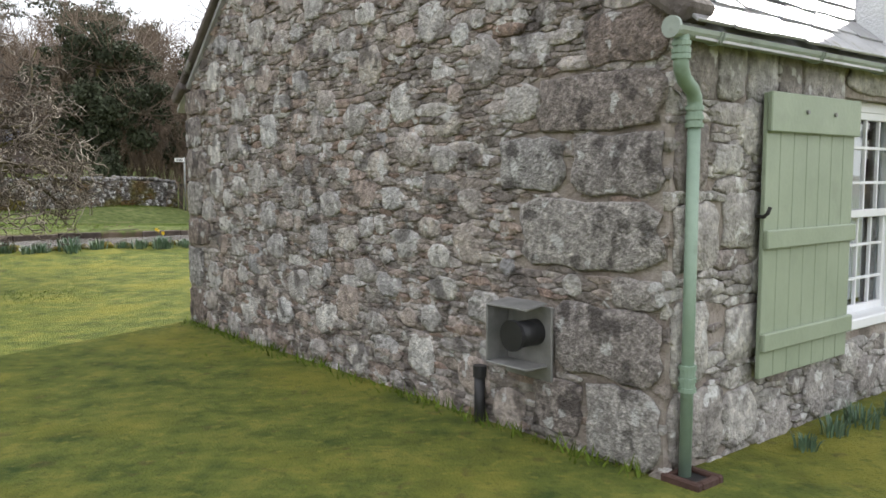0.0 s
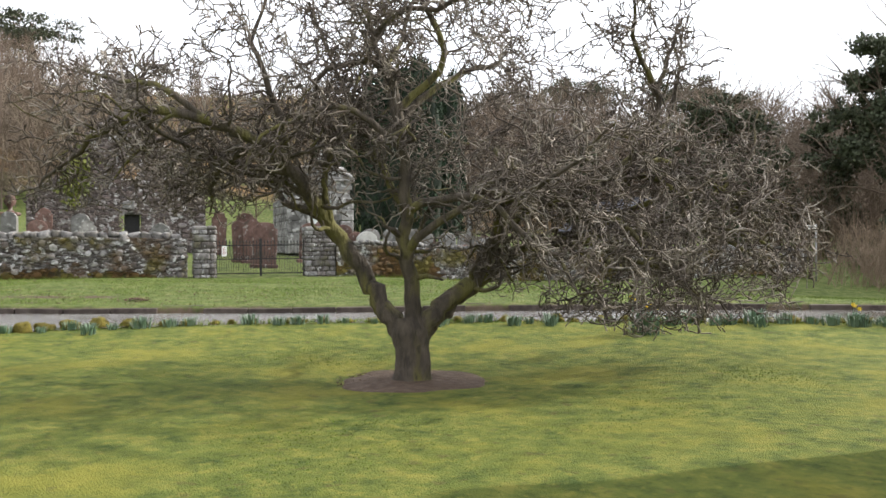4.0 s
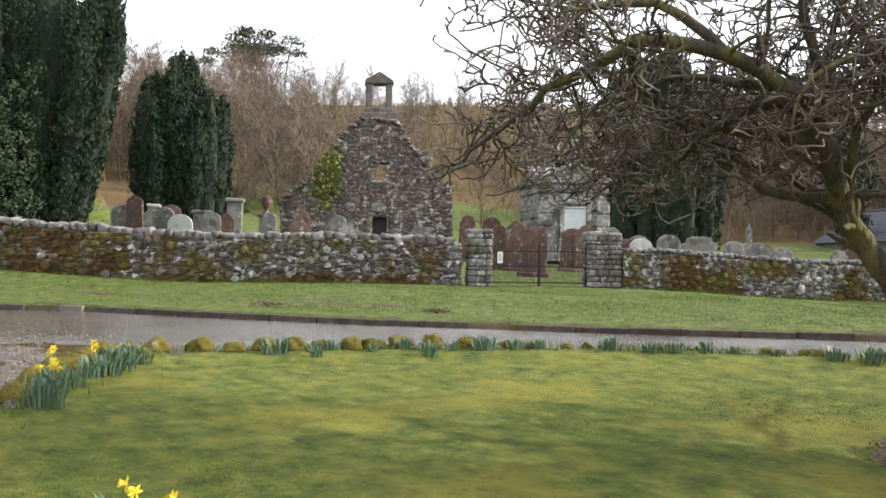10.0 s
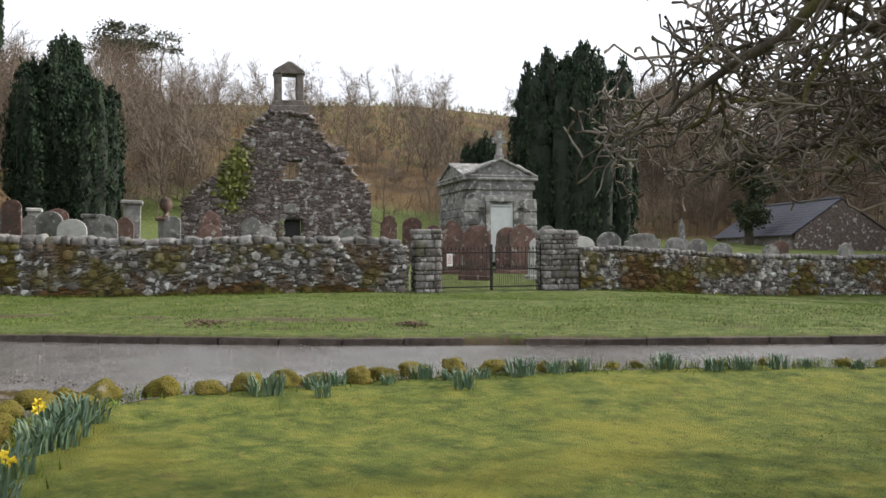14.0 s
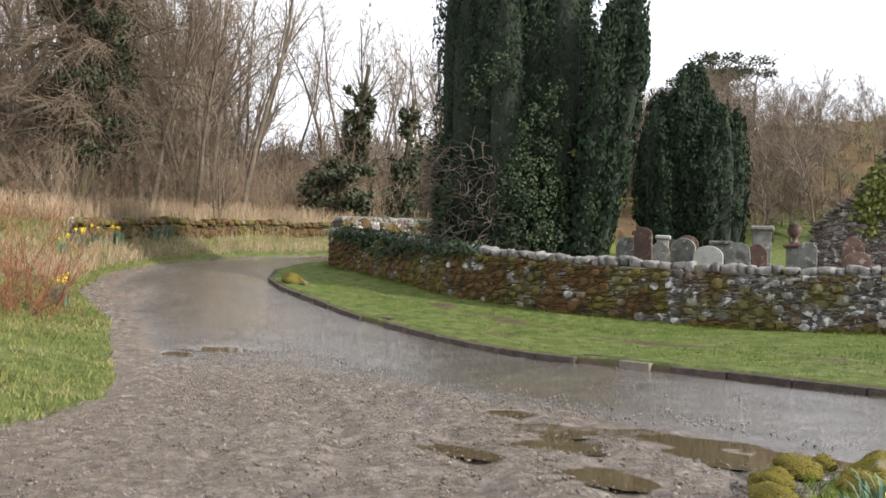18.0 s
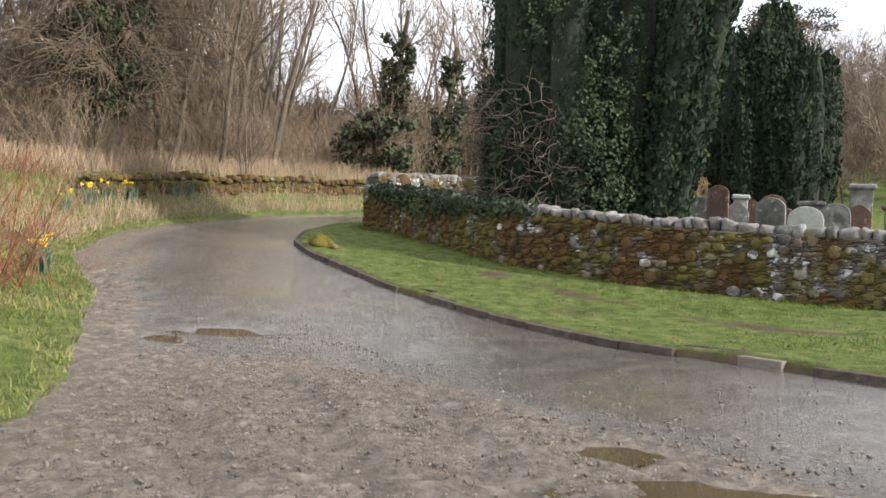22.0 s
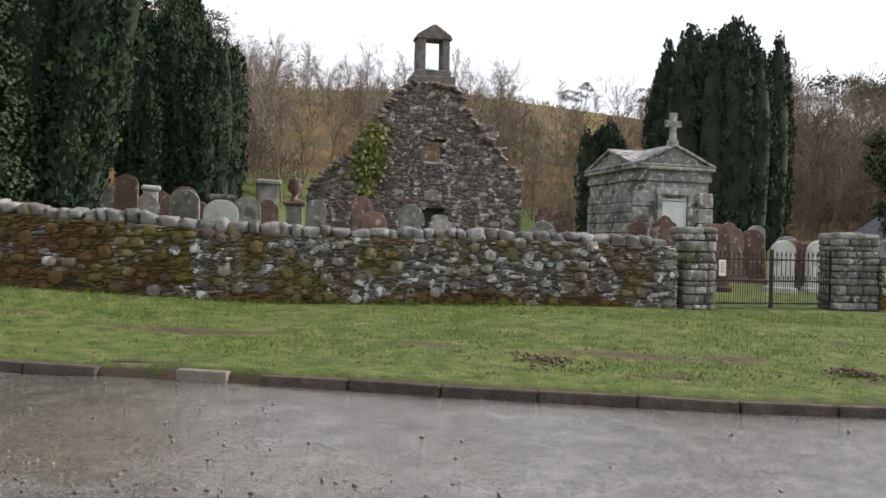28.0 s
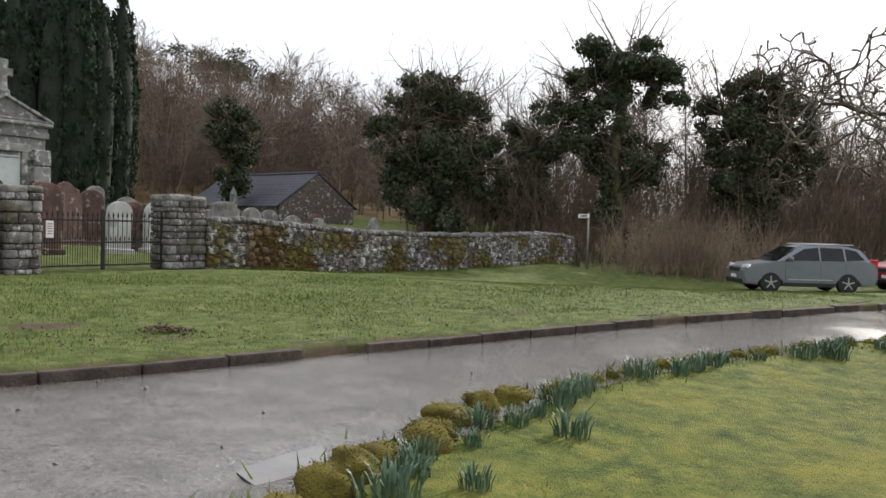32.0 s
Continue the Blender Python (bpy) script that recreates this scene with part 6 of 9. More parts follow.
# ---- headstones ----
def head_outline(kind, w, h):
    a = w / 2
    if kind == "r":
        k = min(a * 0.8, h * 0.4)
        return [(-a, 0), (a, 0), (a, h - k)] + [(a * math.cos(t), h - k + k * math.sin(t)) for t in [math.pi * i / 10 for i in range(1, 10)]] + [(-a, h - k)]
    if kind == "p":
        k = a * 0.9
        return [(-a, 0), (a, 0), (a, h - k), (a * 0.72, h - k * 0.5), (a * 0.38, h - k * 0.16), (0, h), (-a * 0.38, h - k * 0.16), (-a * 0.72, h - k * 0.5), (-a, h - k)]
    if kind == "o":
        return [(-a, 0), (a, 0), (a, h * 0.78), (a * 0.82, h * 0.82), (a * 0.86, h * 0.87), (a * 0.5, h * 0.9), (a * 0.35, h * 0.96), (0, h), (-a * 0.35, h * 0.96), (-a * 0.5, h * 0.9), (-a * 0.86, h * 0.87), (-a * 0.82, h * 0.82), (-a, h * 0.78)]
    return [(-a, 0), (a, 0), (a, h * 0.86), (a * 0.72, h * 0.88), (a * 0.66, h * 0.97), (a * 0.3, h), (-a * 0.3, h), (-a * 0.66, h * 0.97), (-a * 0.72, h * 0.88), (-a, h * 0.86)]


HEAD_TONE = {"g": (M_GREYSTONE, "grey lichened"), "d": (M_REDSTONE, "weathered red sandstone"), "w": (M_WHITESTONE, "pale lichen-blotched")}
HEAD_FORM = {"r": "round-topped", "p": "pointed", "s": "shouldered", "o": "scroll-topped"}
hrng = random.Random(51)


def headstone(x, y, w, h, form, tone):
    ma, word = HEAD_TONE[tone]
    face = math.degrees(math.atan2(CU.y, CU.x)) + hrng.uniform(-9, 9)
    z = ground(x, y) - 0.05
    m = pose(x, y, z, hrng.uniform(-3, 3), hrng.uniform(-3, 3), face)
    h += 0.05
    if form == "c":
        root = thing("pillar_monument", m, word + " pedestal monument with a moulded cap", "gravestone", "gravestones in the churchyard")
        piece("plinth", ma, root, w * 1.15, w * 1.0, 0.25, Matrix.Translation((0, 0, 0.12)), 0.03)
        piece("shaft", ma, root, w * 0.85, w * 0.7, h - 0.4, Matrix.Translation((0, 0, 0.25 + (h - 0.4) / 2)), 0.015)
        piece("cap", ma, root, w * 1.08, w * 0.95, 0.15, Matrix.Translation((0, 0, h - 0.075)), 0.04)
        return
    if form == "b":
        root = thing("obelisk", m, word + " slender obelisk on a square base", "gravestone", "gravestones in the churchyard")
        piece("base", ma, root, w * 1.6, w * 1.6, 0.4, Matrix.Translation((0, 0, 0.2)), 0.03)
        bm = bmesh.new()
        r = bmesh.ops.create_cone(bm, cap_ends=True, segments=4, radius1=w * 0.62, radius2=w * 0.38, depth=h - 0.65, matrix=pose(0, 0, 0.4 + (h - 0.65) / 2, 0, 0, 45))
        bmesh.ops.create_cone(bm, cap_ends=True, segments=4, radius1=w * 0.38, radius2=0.01, depth=0.25, matrix=pose(0, 0, h - 0.125, 0, 0, 45))
        part("needle", bm, ma, root)
        return
    root = thing("headstone", m, f"{word} {HEAD_FORM[form]} headstone leaning slightly in the grass", "gravestone", "gravestones in the churchyard")
    bm = bmesh.new()
    prism(bm, head_outline(form, w, h), 0.13)
    bmesh.ops.bevel(bm, geom=bm.edges[:], offset=0.012, segments=1, affect="EDGES")
    part("slab", bm, ma, root)
    piece("plinth", ma, root, w + 0.14, 0.3, 0.2, Matrix.Translation((0, 0, 0.08)), 0.03)
    if w > 0.6:
        bm = bmesh.new()
        prism(bm, [(x_ * 0.84, max(0.35, 0.06 + z_ * 0.92)) for x_, z_ in head_outline(form, w, h)], 0.012, Matrix.Translation((0, -0.068, 0)))
        part("face_panel", bm, ma, root)


HEADS = [
    (-43.6, 13.4, 1.08, 1.52, "r", "g"),
    (-44.2, 14.2, 0.82, 1.52, "r", "d"),
    (-37.5, 12.3, 0.73, 1.15, "p", "g"),
    (-42.3, 14.7, 0.79, 1.49, "r", "d"),
    (-39.8, 14.3, 0.83, 1.42, "s", "d"),
    (-39.4, 14.7, 0.55, 1.29, "r", "d"),
    (-39.7, 15.8, 0.72, 1.51, "c", "g"),
    (-34.5, 13.8, 0.56, 1.19, "p", "g"),
    (-33.5, 15.5, 0.57, 1.39, "r", "g"),
    (-32.5, 16.4, 0.61, 1.63, "p", "d"),
    (-31.5, 17.4, 0.67, 1.52, "r", "g"),
    (-32.3, 24.2, 0.67, 1.75, "s", "d"),
    (-33.0, 26.2, 0.84, 1.75, "r", "d"),
    (-27.5, 18.4, 0.80, 1.48, "p", "g"),
    (-25.5, 21.0, 0.72, 1.75, "o", "d"),
    (-26.3, 21.0, 0.49, 1.57, "r", "d"),
    (-25.5, 24.5, 1.03, 1.75, "o", "d"),
    (-25.2, 25.4, 0.76, 1.60, "r", "d"),
    (-22.9, 22.1, 0.71, 1.29, "r", "w"),
    (-23.2, 24.6, 0.78, 1.33, "s", "d"),
    (-22.9, 24.4, 0.84, 1.39, "r", "w"),
    (-22.9, 25.8, 0.85, 1.60, "r", "g"),
    (-21.5, 25.8, 1.31, 1.59, "s", "g"),
    (-21.0, 27.0, 0.68, 1.53, "r", "g"),
    (-20.8, 28.0, 0.70, 1.52, "r", "g"),
    (-20.2, 28.6, 0.70, 1.40, "r", "g"),
    (-25.2, 25.6, 0.53, 1.73, "r", "g"),
    (-37.4, 11.7, 0.63, 1.58, "r", "d"),
    (-37.6, 12.45, 0.5, 1.35, "c", "w"),
    (-33.2, 13.2, 0.73, 1.35, "r", "g"),
    (-34.6, 14.6, 0.67, 1.75, "c", "g"),
    (-23.7, 20.1, 0.85, 1.60, "s", "d"),
    (-15.0, 29.2, 0.55, 0.97, "p", "w"),
    (-15.4, 29.6, 0.45, 0.90, "r", "g"),
    (-13.8, 31.2, 0.63, 0.91, "r", "d"),
    (-13.0, 32.3, 0.49, 0.90, "r", "g"),
    (-22.8, 30.7, 0.32, 2.21, "b", "g"),
    (-21.7, 28.7, 0.40, 1.48, "s", "g"),
    (-21.6, 29.7, 0.42, 1.37, "r", "g"),
    (-21.7, 25.7, 0.42, 1.28, "s", "g"),
    (-19.9, 26.8, 0.48, 1.09, "r", "d"),
    (-19.5, 27.9, 0.53, 1.08, "r", "d"),
    (-19.4, 28.9, 0.44, 1.04, "r", "g"),
]
HEADS += [(-23.6, 24.6, 0.62, 1.35, "r", "d"), (-24.6, 26.4, 0.8, 1.5, "r", "g"), (-22.6, 27.0, 0.7, 1.3, "s", "d"), (-23.9, 29.2, 0.66, 1.45, "p", "d"), (-21.6, 29.6, 0.75, 1.4, "r", "g"),
          (-22.8, 31.8, 0.6, 1.35, "r", "d"), (-20.2, 32.4, 0.7, 1.3, "s", "g"), (-20.9, 35.0, 0.65, 1.35, "r", "d"), (-18.6, 35.6, 0.7, 1.3, "p", "g"), (-25.8, 24.0, 0.85, 1.6, "r", "d"), (-26.6, 26.8, 0.7, 1.5, "s", "d"),
          (-33.6, 11.6, 0.75, 1.4, "r", "g"), (-35.2, 12.4, 0.7, 1.4, "r", "d"), (-33.0, 13.6, 0.6, 1.35, "p", "d"), (-30.6, 15.4, 0.7, 1.35, "r", "d"), (-29.4, 16.6, 0.62, 1.4, "s", "g"), (-31.4, 11.4, 0.8, 1.35, "r", "w")]
HEADS = [(h[0], h[1], h[2], h[3] * (1.12 if h[0] < -29 else 1.0), h[4], h[5]) if h[0] > -38 else (-14 + (h[0] + 14) * 0.83, 3 + (h[1] - 3) * 0.83, h[2] * 0.88, h[3] * 0.93, h[4], h[5]) for h in HEADS]
for row in HEADS:
    headstone(*row)
# urn on a pedestal
ux, uy = -36.6, 16.9
um = pose(ux, uy, ground(ux, uy) - 0.05, 0, 0, 55)
urn = thing("urn_monument", um, "red sandstone pedestal carrying a carved urn", "gravestone", "gravestones in the churchyard")
piece("plinth", M_REDSTONE, urn, 0.8, 0.8, 0.3, Matrix.Translation((0, 0, 0.15)), 0.03)
piece("shaft", M_GREYSTONE, urn, 0.52, 0.52, 1.0, Matrix.Translation((0, 0, 0.8)), 0.02)
piece("cap", M_REDSTONE, urn, 0.72, 0.72, 0.14, Matrix.Translation((0, 0, 1.37)), 0.04)
bm = bmesh.new()
add_tube(bm, [(0, 0, z) for z in (1.44, 1.5, 1.56, 1.66, 1.8, 1.95, 2.06, 2.1, 2.18, 2.24)], [0.17, 0.16, 0.07, 0.1, 0.22, 0.25, 0.19, 0.21, 0.08, 0.03], 16)
part("urn", bm, M_REDSTONE, urn, "carved urn with a lid", True)


# ---- growing things ----
def tubes_mesh(name, lines, sides):
    """One mesh of many tapering tubes: lines are (points, radii)."""
    vs, fs, off = [], [], 0
    ang = np.arange(sides) * math.tau / sides
    ca, sa = np.cos(ang), np.sin(ang)
    for pts, rad in lines:
        P = np.asarray(pts, float)
        R = np.asarray(rad, float)
        n = len(P)
        d = np.gradient(P, axis=0)
        d /= np.maximum(np.linalg.norm(d, axis=1, keepdims=True), 1e-9)
        ref = np.array([0.0, 0.0, 1.0]) if abs(d[0, 2]) < 0.9 else np.array([1.0, 0.0, 0.0])
        u = np.cross(d, ref)
        u /= np.maximum(np.linalg.norm(u, axis=1, keepdims=True), 1e-9)
        v = np.cross(d, u)
        ring = P[:, None, :] + R[:, None, None] * (u[:, None, :] * ca[None, :, None] + v[:, None, :] * sa[None, :, None])
        vs.append(ring.reshape(-1, 3))
        i = np.arange(n - 1)[:, None] * sides
        k = np.arange(sides)[None, :]
        a, b = i + k, i + (k + 1) % sides
        fs.append((np.stack([a, b, b + sides, a + sides], -1).reshape(-1, 4)) + off)
        off += n * sides
    return fast_mesh(name, np.concatenate(vs), np.concatenate(fs))


def wander(rng, p, d, length, r0, r1, seg, bend, pull):
    """A crooked line from p along d. pull: how it turns up (+) or droops (-)."""
    p, d = np.array(p, float), np.array(d, float)
    d /= np.linalg.norm(d)
    n = max(2, int(length / seg))
    pts, rad = [p.copy()], [r0]
    for i in range(n):
        d = d + np.array([rng.gauss(0, bend), rng.gauss(0, bend), rng.gauss(0, bend) + pull])
        d /= np.linalg.norm(d)
        p = p + d * length / n
        pts.append(p.copy())
        rad.append(r0 + (r1 - r0) * (i + 1) / n)
    return np.array(pts), np.array(rad), d


def side_way(rng, d, spread):
    """A way that leaves d at an angle."""
    a = np.array([rng.gauss(0, 1), rng.gauss(0, 1), rng.gauss(0, 1)])
    a -= d * a.dot(d)
    a /= np.linalg.norm(a)
    t = radians(spread * rng.uniform(0.7, 1.25))
    return d * math.cos(t) + a * math.sin(t)


def leaf_cloud(name, centers, normals, size, rng, material, parent, label="", up=0.0, kite=True, wide=None):
    """Many small leaf sprays in one mesh."""
    n = len(centers)
    N = normals / np.maximum(np.linalg.norm(normals, axis=1, keepdims=True), 1e-9)
    R = rng.normal(size=(n, 3))
    T = R - N * (R * N).sum(1, keepdims=True) * 0.7
    T[:, 2] += up
    T /= np.maximum(np.linalg.norm(T, axis=1, keepdims=True), 1e-9)
    B = np.cross(N, T)
    B /= np.maximum(np.linalg.norm(B, axis=1, keepdims=True), 1e-9)
    s = size * rng.uniform(0.6, 1.4, (n, 1))
    wide = wide or (0.30 if kite else 0.45)
    v = np.stack([centers - T * s * 0.5, centers + B * s * wide + N * s * 0.1, centers + T * s * 0.6 + N * s * 0.12, centers - B * s * wide + N * s * 0.1], 1).reshape(-1, 3)
    f = np.arange(n * 4).reshape(-1, 4)
    return part_of(name, fast_mesh(name, v, f), material, parent, label)


# ---- the old apple tree on the lawn ----
arng = random.Random(61)
TX, TY = -6.72, 9.08
TZ = ground(TX, TY)
apple = thing("apple_tree", Matrix.Translation((TX, TY, TZ)), "gnarled leafless apple tree with mossy limbs and lichened twigs", "tree")
AR, AA = np.array([0.749, 0.663, 0]), np.array([-0.663, 0.749, 0])
tz = np.linspace(-0.06, 0.78, 22)
tr_ = np.interp(tz, [-0.06, 0.05, 0.2, 0.4, 0.6, 0.78], [0.30, 0.235, 0.20, 0.195, 0.225, 0.17])
me = tubes_mesh("trunk", [(np.stack([0.02 * np.sin(tz * 5), 0.015 * np.cos(tz * 4), tz], 1), tr_)], 28)
for v in me.vertices:
    a = math.atan2(v.co.y, v.co.x)
    k = 1 + 0.10 * noise.noise(Vector((math.cos(a) * 2.2, math.sin(a) * 2.2, v.co.z * 1.6))) + 0.07 * math.sin(a * 5 + v.co.z * 3) * (1 - v.co.z) + 0.06 * noise.noise(v.co * 11)
    v.co.x *= k
    v.co.y *= k
part_of("trunk", me, M_BARK, apple, "short thick mossy trunk", True)


def aim(right, ahead, up):
    v = AR * right + AA * ahead + np.array([0, 0, up])
    return v / np.linalg.norm(v)


def bend_through(marks, steps, rng, wob):
    """A smooth crooked line through a few marks (right, ahead, up)."""
    M = np.array([AR * r + AA * a + np.array([0, 0, u]) for r, a, u in marks])
    M = np.concatenate([[2 * M[0] - M[1]], M, [2 * M[-1] - M[-2]]])
    out = []
    for k in range(1, len(M) - 2):
        for i in range(steps):
            t = i / steps
            p = 0.5 * (2 * M[k] + (M[k + 1] - M[k - 1]) * t + (2 * M[k - 1] - 5 * M[k] + 4 * M[k + 1] - M[k + 2]) * t * t + (3 * M[k] - M[k - 1] - 3 * M[k + 1] + M[k + 2]) * t ** 3)
            out.append(p + np.array([rng.gauss(0, wob), rng.gauss(0, wob), rng.gauss(0, wob)]) * min(1.0, len(out) / 4))
    return np.array(out + [M[-2]])


GREAT = [  # the great limbs: radius at the fork, then marks right, ahead and up of the trunk's foot
    (0.125, ((-0.05, 0.04, 0.5), (-0.33, 0.18, 0.88), (-0.58, 0.28, 1.32), (-0.95, 0.2, 1.85), (-1.3, -0.4, 2.45), (-1.55, -0.75, 2.75), (-2.55, -1.35, 3.05), (-3.35, -1.05, 2.75), (-4.0, -0.8, 2.3))),
    (0.10, ((0.0, -0.03, 0.5), (0.0, -0.1, 1.1), (-0.06, -0.3, 1.7), (-0.05, -0.5, 2.6), (-0.15, -0.5, 3.3), (-0.4, -0.4, 4.0), (-0.55, -0.3, 4.7))),
    (0.12, ((0.06, 0.0, 0.5), (0.34, 0.0, 0.9), (0.75, 0.15, 1.2), (1.25, 0.3, 1.95), (1.75, 0.3, 2.25), (2.85, 0.25, 2.75), (3.1, 0.3, 3.6), (3.35, 0.2, 4.4))),
    (0.105, ((0.08, 0.06, 0.5), (0.42, 0.3, 0.85), (0.85, 0.6, 1.18), (1.5, 0.6, 1.6), (2.3, 0.7, 1.75), (3.4, 0.8, 1.9), (4.3, 0.9, 1.6), (4.9, 0.9, 1.15)))]
main, limb_lines = [], []
for r, marks in GREAT:
    pts = bend_through(marks, 5, arng, 0.022)
    f = np.linspace(0, 1, len(pts))
    limb_lines.append((pts, r * (1 - f) ** 0.75 * (1 - 0.25 * f) + 0.011))
    main.append(pts)
LESSER = [  # host limb, how far along it, way, length, radius
    (0, 0.30, (-0.2, 0.9, 0.7), 3.6, 0.06), (0, 0.42, (-0.9, 0.7, 0.6), 3.4, 0.06), (0, 0.55, (-0.3, -0.3, 1.0), 2.2, 0.05), (0, 0.6, (-1.0, 0.5, 0.35), 2.6, 0.05), (0, 0.72, (-0.6, -0.4, 0.6), 2.0, 0.04), (0, 0.38, (-0.4, -0.9, 0.8), 2.6, 0.05), (0, 0.66, (-0.7, 0.9, 0.05), 2.2, 0.04),
    (1, 0.30, (0.3, -1.0, 0.7), 3.0, 0.055), (1, 0.42, (0.9, -0.3, 0.7), 3.0, 0.055), (1, 0.5, (-0.9, -0.2, 0.8), 2.8, 0.05), (1, 0.6, (0.2, 1.0, 0.6), 3.0, 0.05), (1, 0.66, (0.8, 0.3, 0.9), 2.8, 0.05), (1, 0.76, (-0.8, 0.6, 0.7), 2.4, 0.045), (1, 0.36, (-0.5, -1.0, 0.5), 2.6, 0.045), (1, 0.85, (0.5, -0.6, 0.6), 2.2, 0.04),
    (2, 0.35, (0.6, -1.0, 0.5), 3.2, 0.055), (2, 0.45, (0.2, 0.3, 1.0), 3.0, 0.055), (2, 0.55, (1.0, -0.7, 0.15), 3.0, 0.05), (2, 0.62, (0.9, 0.8, 0.5), 2.8, 0.05), (2, 0.75, (1.0, -0.2, 0.5), 2.4, 0.045), (2, 0.85, (-0.3, -0.6, 0.7), 2.0, 0.04), (2, 0.5, (0.5, 1.0, 0.6), 2.8, 0.045),
    (3, 0.35, (0.5, 1.0, 0.45), 3.4, 0.055), (3, 0.5, (0.8, -1.0, 0.1), 3.0, 0.05), (3, 0.6, (0.9, 1.0, 0.2), 2.8, 0.045), (3, 0.45, (1.0, -0.5, -0.1), 3.0, 0.05), (3, 0.7, (0.8, -0.6, 0.5), 2.4, 0.04), (3, 0.82, (0.9, 0.3, -0.2), 1.8, 0.035), (3, 0.66, (0.9, -0.9, -0.3), 2.2, 0.035),
    (3, 0.75, (1.0, 0.0, 0.4), 2.2, 0.04), (3, 0.58, (1.0, 0.2, 0.5), 2.8, 0.045), (2, 0.68, (1.0, 0.1, 0.0), 2.8, 0.045), (0, 0.5, (-1.0, 0.1, 0.1), 2.8, 0.045), (0, 0.78, (-0.5, 0.8, -0.2), 2.0, 0.035), (1, 0.2, (0.9, -0.8, 0.4), 2.6, 0.045), (1, 0.55, (-0.6, 0.9, 0.4), 2.8, 0.045),
    (0, 0.34, (-0.5, 1.0, 0.4), 4.4, 0.06), (0, 0.44, (-0.75, 1.0, 0.25), 4.0, 0.05), (1, 0.4, (-0.45, 1.0, 0.5), 4.2, 0.05), (1, 0.6, (-0.5, 1.0, 0.5), 3.8, 0.045)]
def crown_room(p):
    """Whether a place lies inside the spread of the crown."""
    r, a = p.dot(AR), p.dot(AA)
    low = 0.62 + 1.4 * smooth01((1.9 - r) / 2.4)
    low += 0.5 * smooth01((-0.6 - a) / 1.2) * smooth01((3.0 - r) / 2.0)
    return r > -4.65 and r < 5.3 and -3.4 < a < 4.9 and low < p[2] < 5.4 - 0.09 * r * r


for host, k, way, length, r in LESSER:
    p = main[host][int(k * (len(main[host]) - 1))]
    pts, rad, _ = wander(arng, p, aim(*way), length, r, 0.011, 0.2, 0.24, -0.02 if way[2] < 0.6 else -0.05)
    stay = 3
    while stay < len(pts) and crown_room(pts[stay]):
        stay += 1
    rad = np.linspace(r, 0.011, stay)
    limb_lines.append((pts[:stay], rad))


seconds, thirds, twigs = [], [], []
for pts, rad in limb_lines:
    part_of("limb", tubes_mesh("limb", [(pts, rad)], 9), M_BARK, apple, smooth=True)
    n = len(pts)
    for i in range(max(4, n // 4), n):
        for _ in range(2):
            dd = (pts[i] - pts[i - 1]) / np.linalg.norm(pts[i] - pts[i - 1])
            sp, sr, _ = wander(arng, pts[i], side_way(arng, dd, 62) + np.array([0, 0, 0.12]), arng.uniform(0.4, 1.45), max(0.009, rad[i] * 0.36), 0.0055, 0.085, 0.33, -0.015)
            if not crown_room(sp[-1]):
                continue
            seconds.append((sp, sr))
            for j in range(1, len(sp)):
                if arng.random() < 0.68:
                    dd2 = sp[j] - sp[j - 1]
                    tp, tr, _ = wander(arng, sp[j], side_way(arng, dd2 / np.linalg.norm(dd2), 62), arng.uniform(0.12, 0.5), 0.0085, 0.0055, 0.06, 0.4, -0.01)
                    if not crown_room(tp[-1]):
                        continue
                    thirds.append((tp, tr))
                    for k in range(1, len(tp)):
                        if arng.random() < 0.62:
                            dd3 = tp[k] - tp[k - 1]
                            qp, qr, _ = wander(arng, tp[k], side_way(arng, dd3 / np.linalg.norm(dd3), 62) + np.array([0, 0, 0.15]), arng.uniform(0.04, 0.14), 0.008, 0.006, 0.05, 0.4, 0.05)
                            qr[-1] = 0.0105
                            twigs.append((qp, qr))
# long whips that reach out of the crown
for host, k, way, length in ((0, 0.78, (-1.0, 0.35, 0.5), 1.7), (0, 0.85, (-1.0, 0.6, 0.3), 1.3), (2, 0.8, (1.0, 0.0, 0.6), 1.4), (0, 0.72, (-0.9, 0.8, 0.2), 1.8)):
    p = main[host][int(k * (len(main[host]) - 1))]
    wp, wr, _ = wander(arng, p, aim(*way), length, 0.007, 0.003, 0.2, 0.07, 0.03)
    thirds.append((wp, wr))
for sp, sr in seconds[:140]:
    part_of("branch", tubes_mesh("branch", [(sp, sr)], 5), M_BARK, apple, smooth=True)
tagged(part_of("spur_growth", tubes_mesh("spur_growth", seconds[140:] + thirds, 4), M_TWIG, apple), kind="stuff")
tagged(part_of("twig_growth", tubes_mesh("twig_growth", twigs, 3), M_TWIG, apple), kind="stuff")

# mulch under it
mulch_rng = random.Random(62)
bm = bmesh.new()
rings = []
for k, (rr, zz) in enumerate(((0.05, 0.05), (0.45, 0.045), (0.8, 0.03), (1.0, -0.015))):
    rings.append([bm.verts.new((TX + 0.02 + 1.02 * rr * (1 + (0.12 * math.sin(3 * a) + 0.08 * math.sin(7 * a + 1)) * rr) * math.cos(a), TY + 1.02 * rr * (1 + 0.1 * math.sin(4 * a + 2) * rr) * math.sin(a), TZ + zz)) for a in [math.tau * i / 40 for i in range(40)]])
for a, b in zip(rings, rings[1:]):
    for i in range(40):
        bm.faces.new((a[i], b[i], b[(i + 1) % 40], a[(i + 1) % 40]))
bm.faces.new(rings[0])
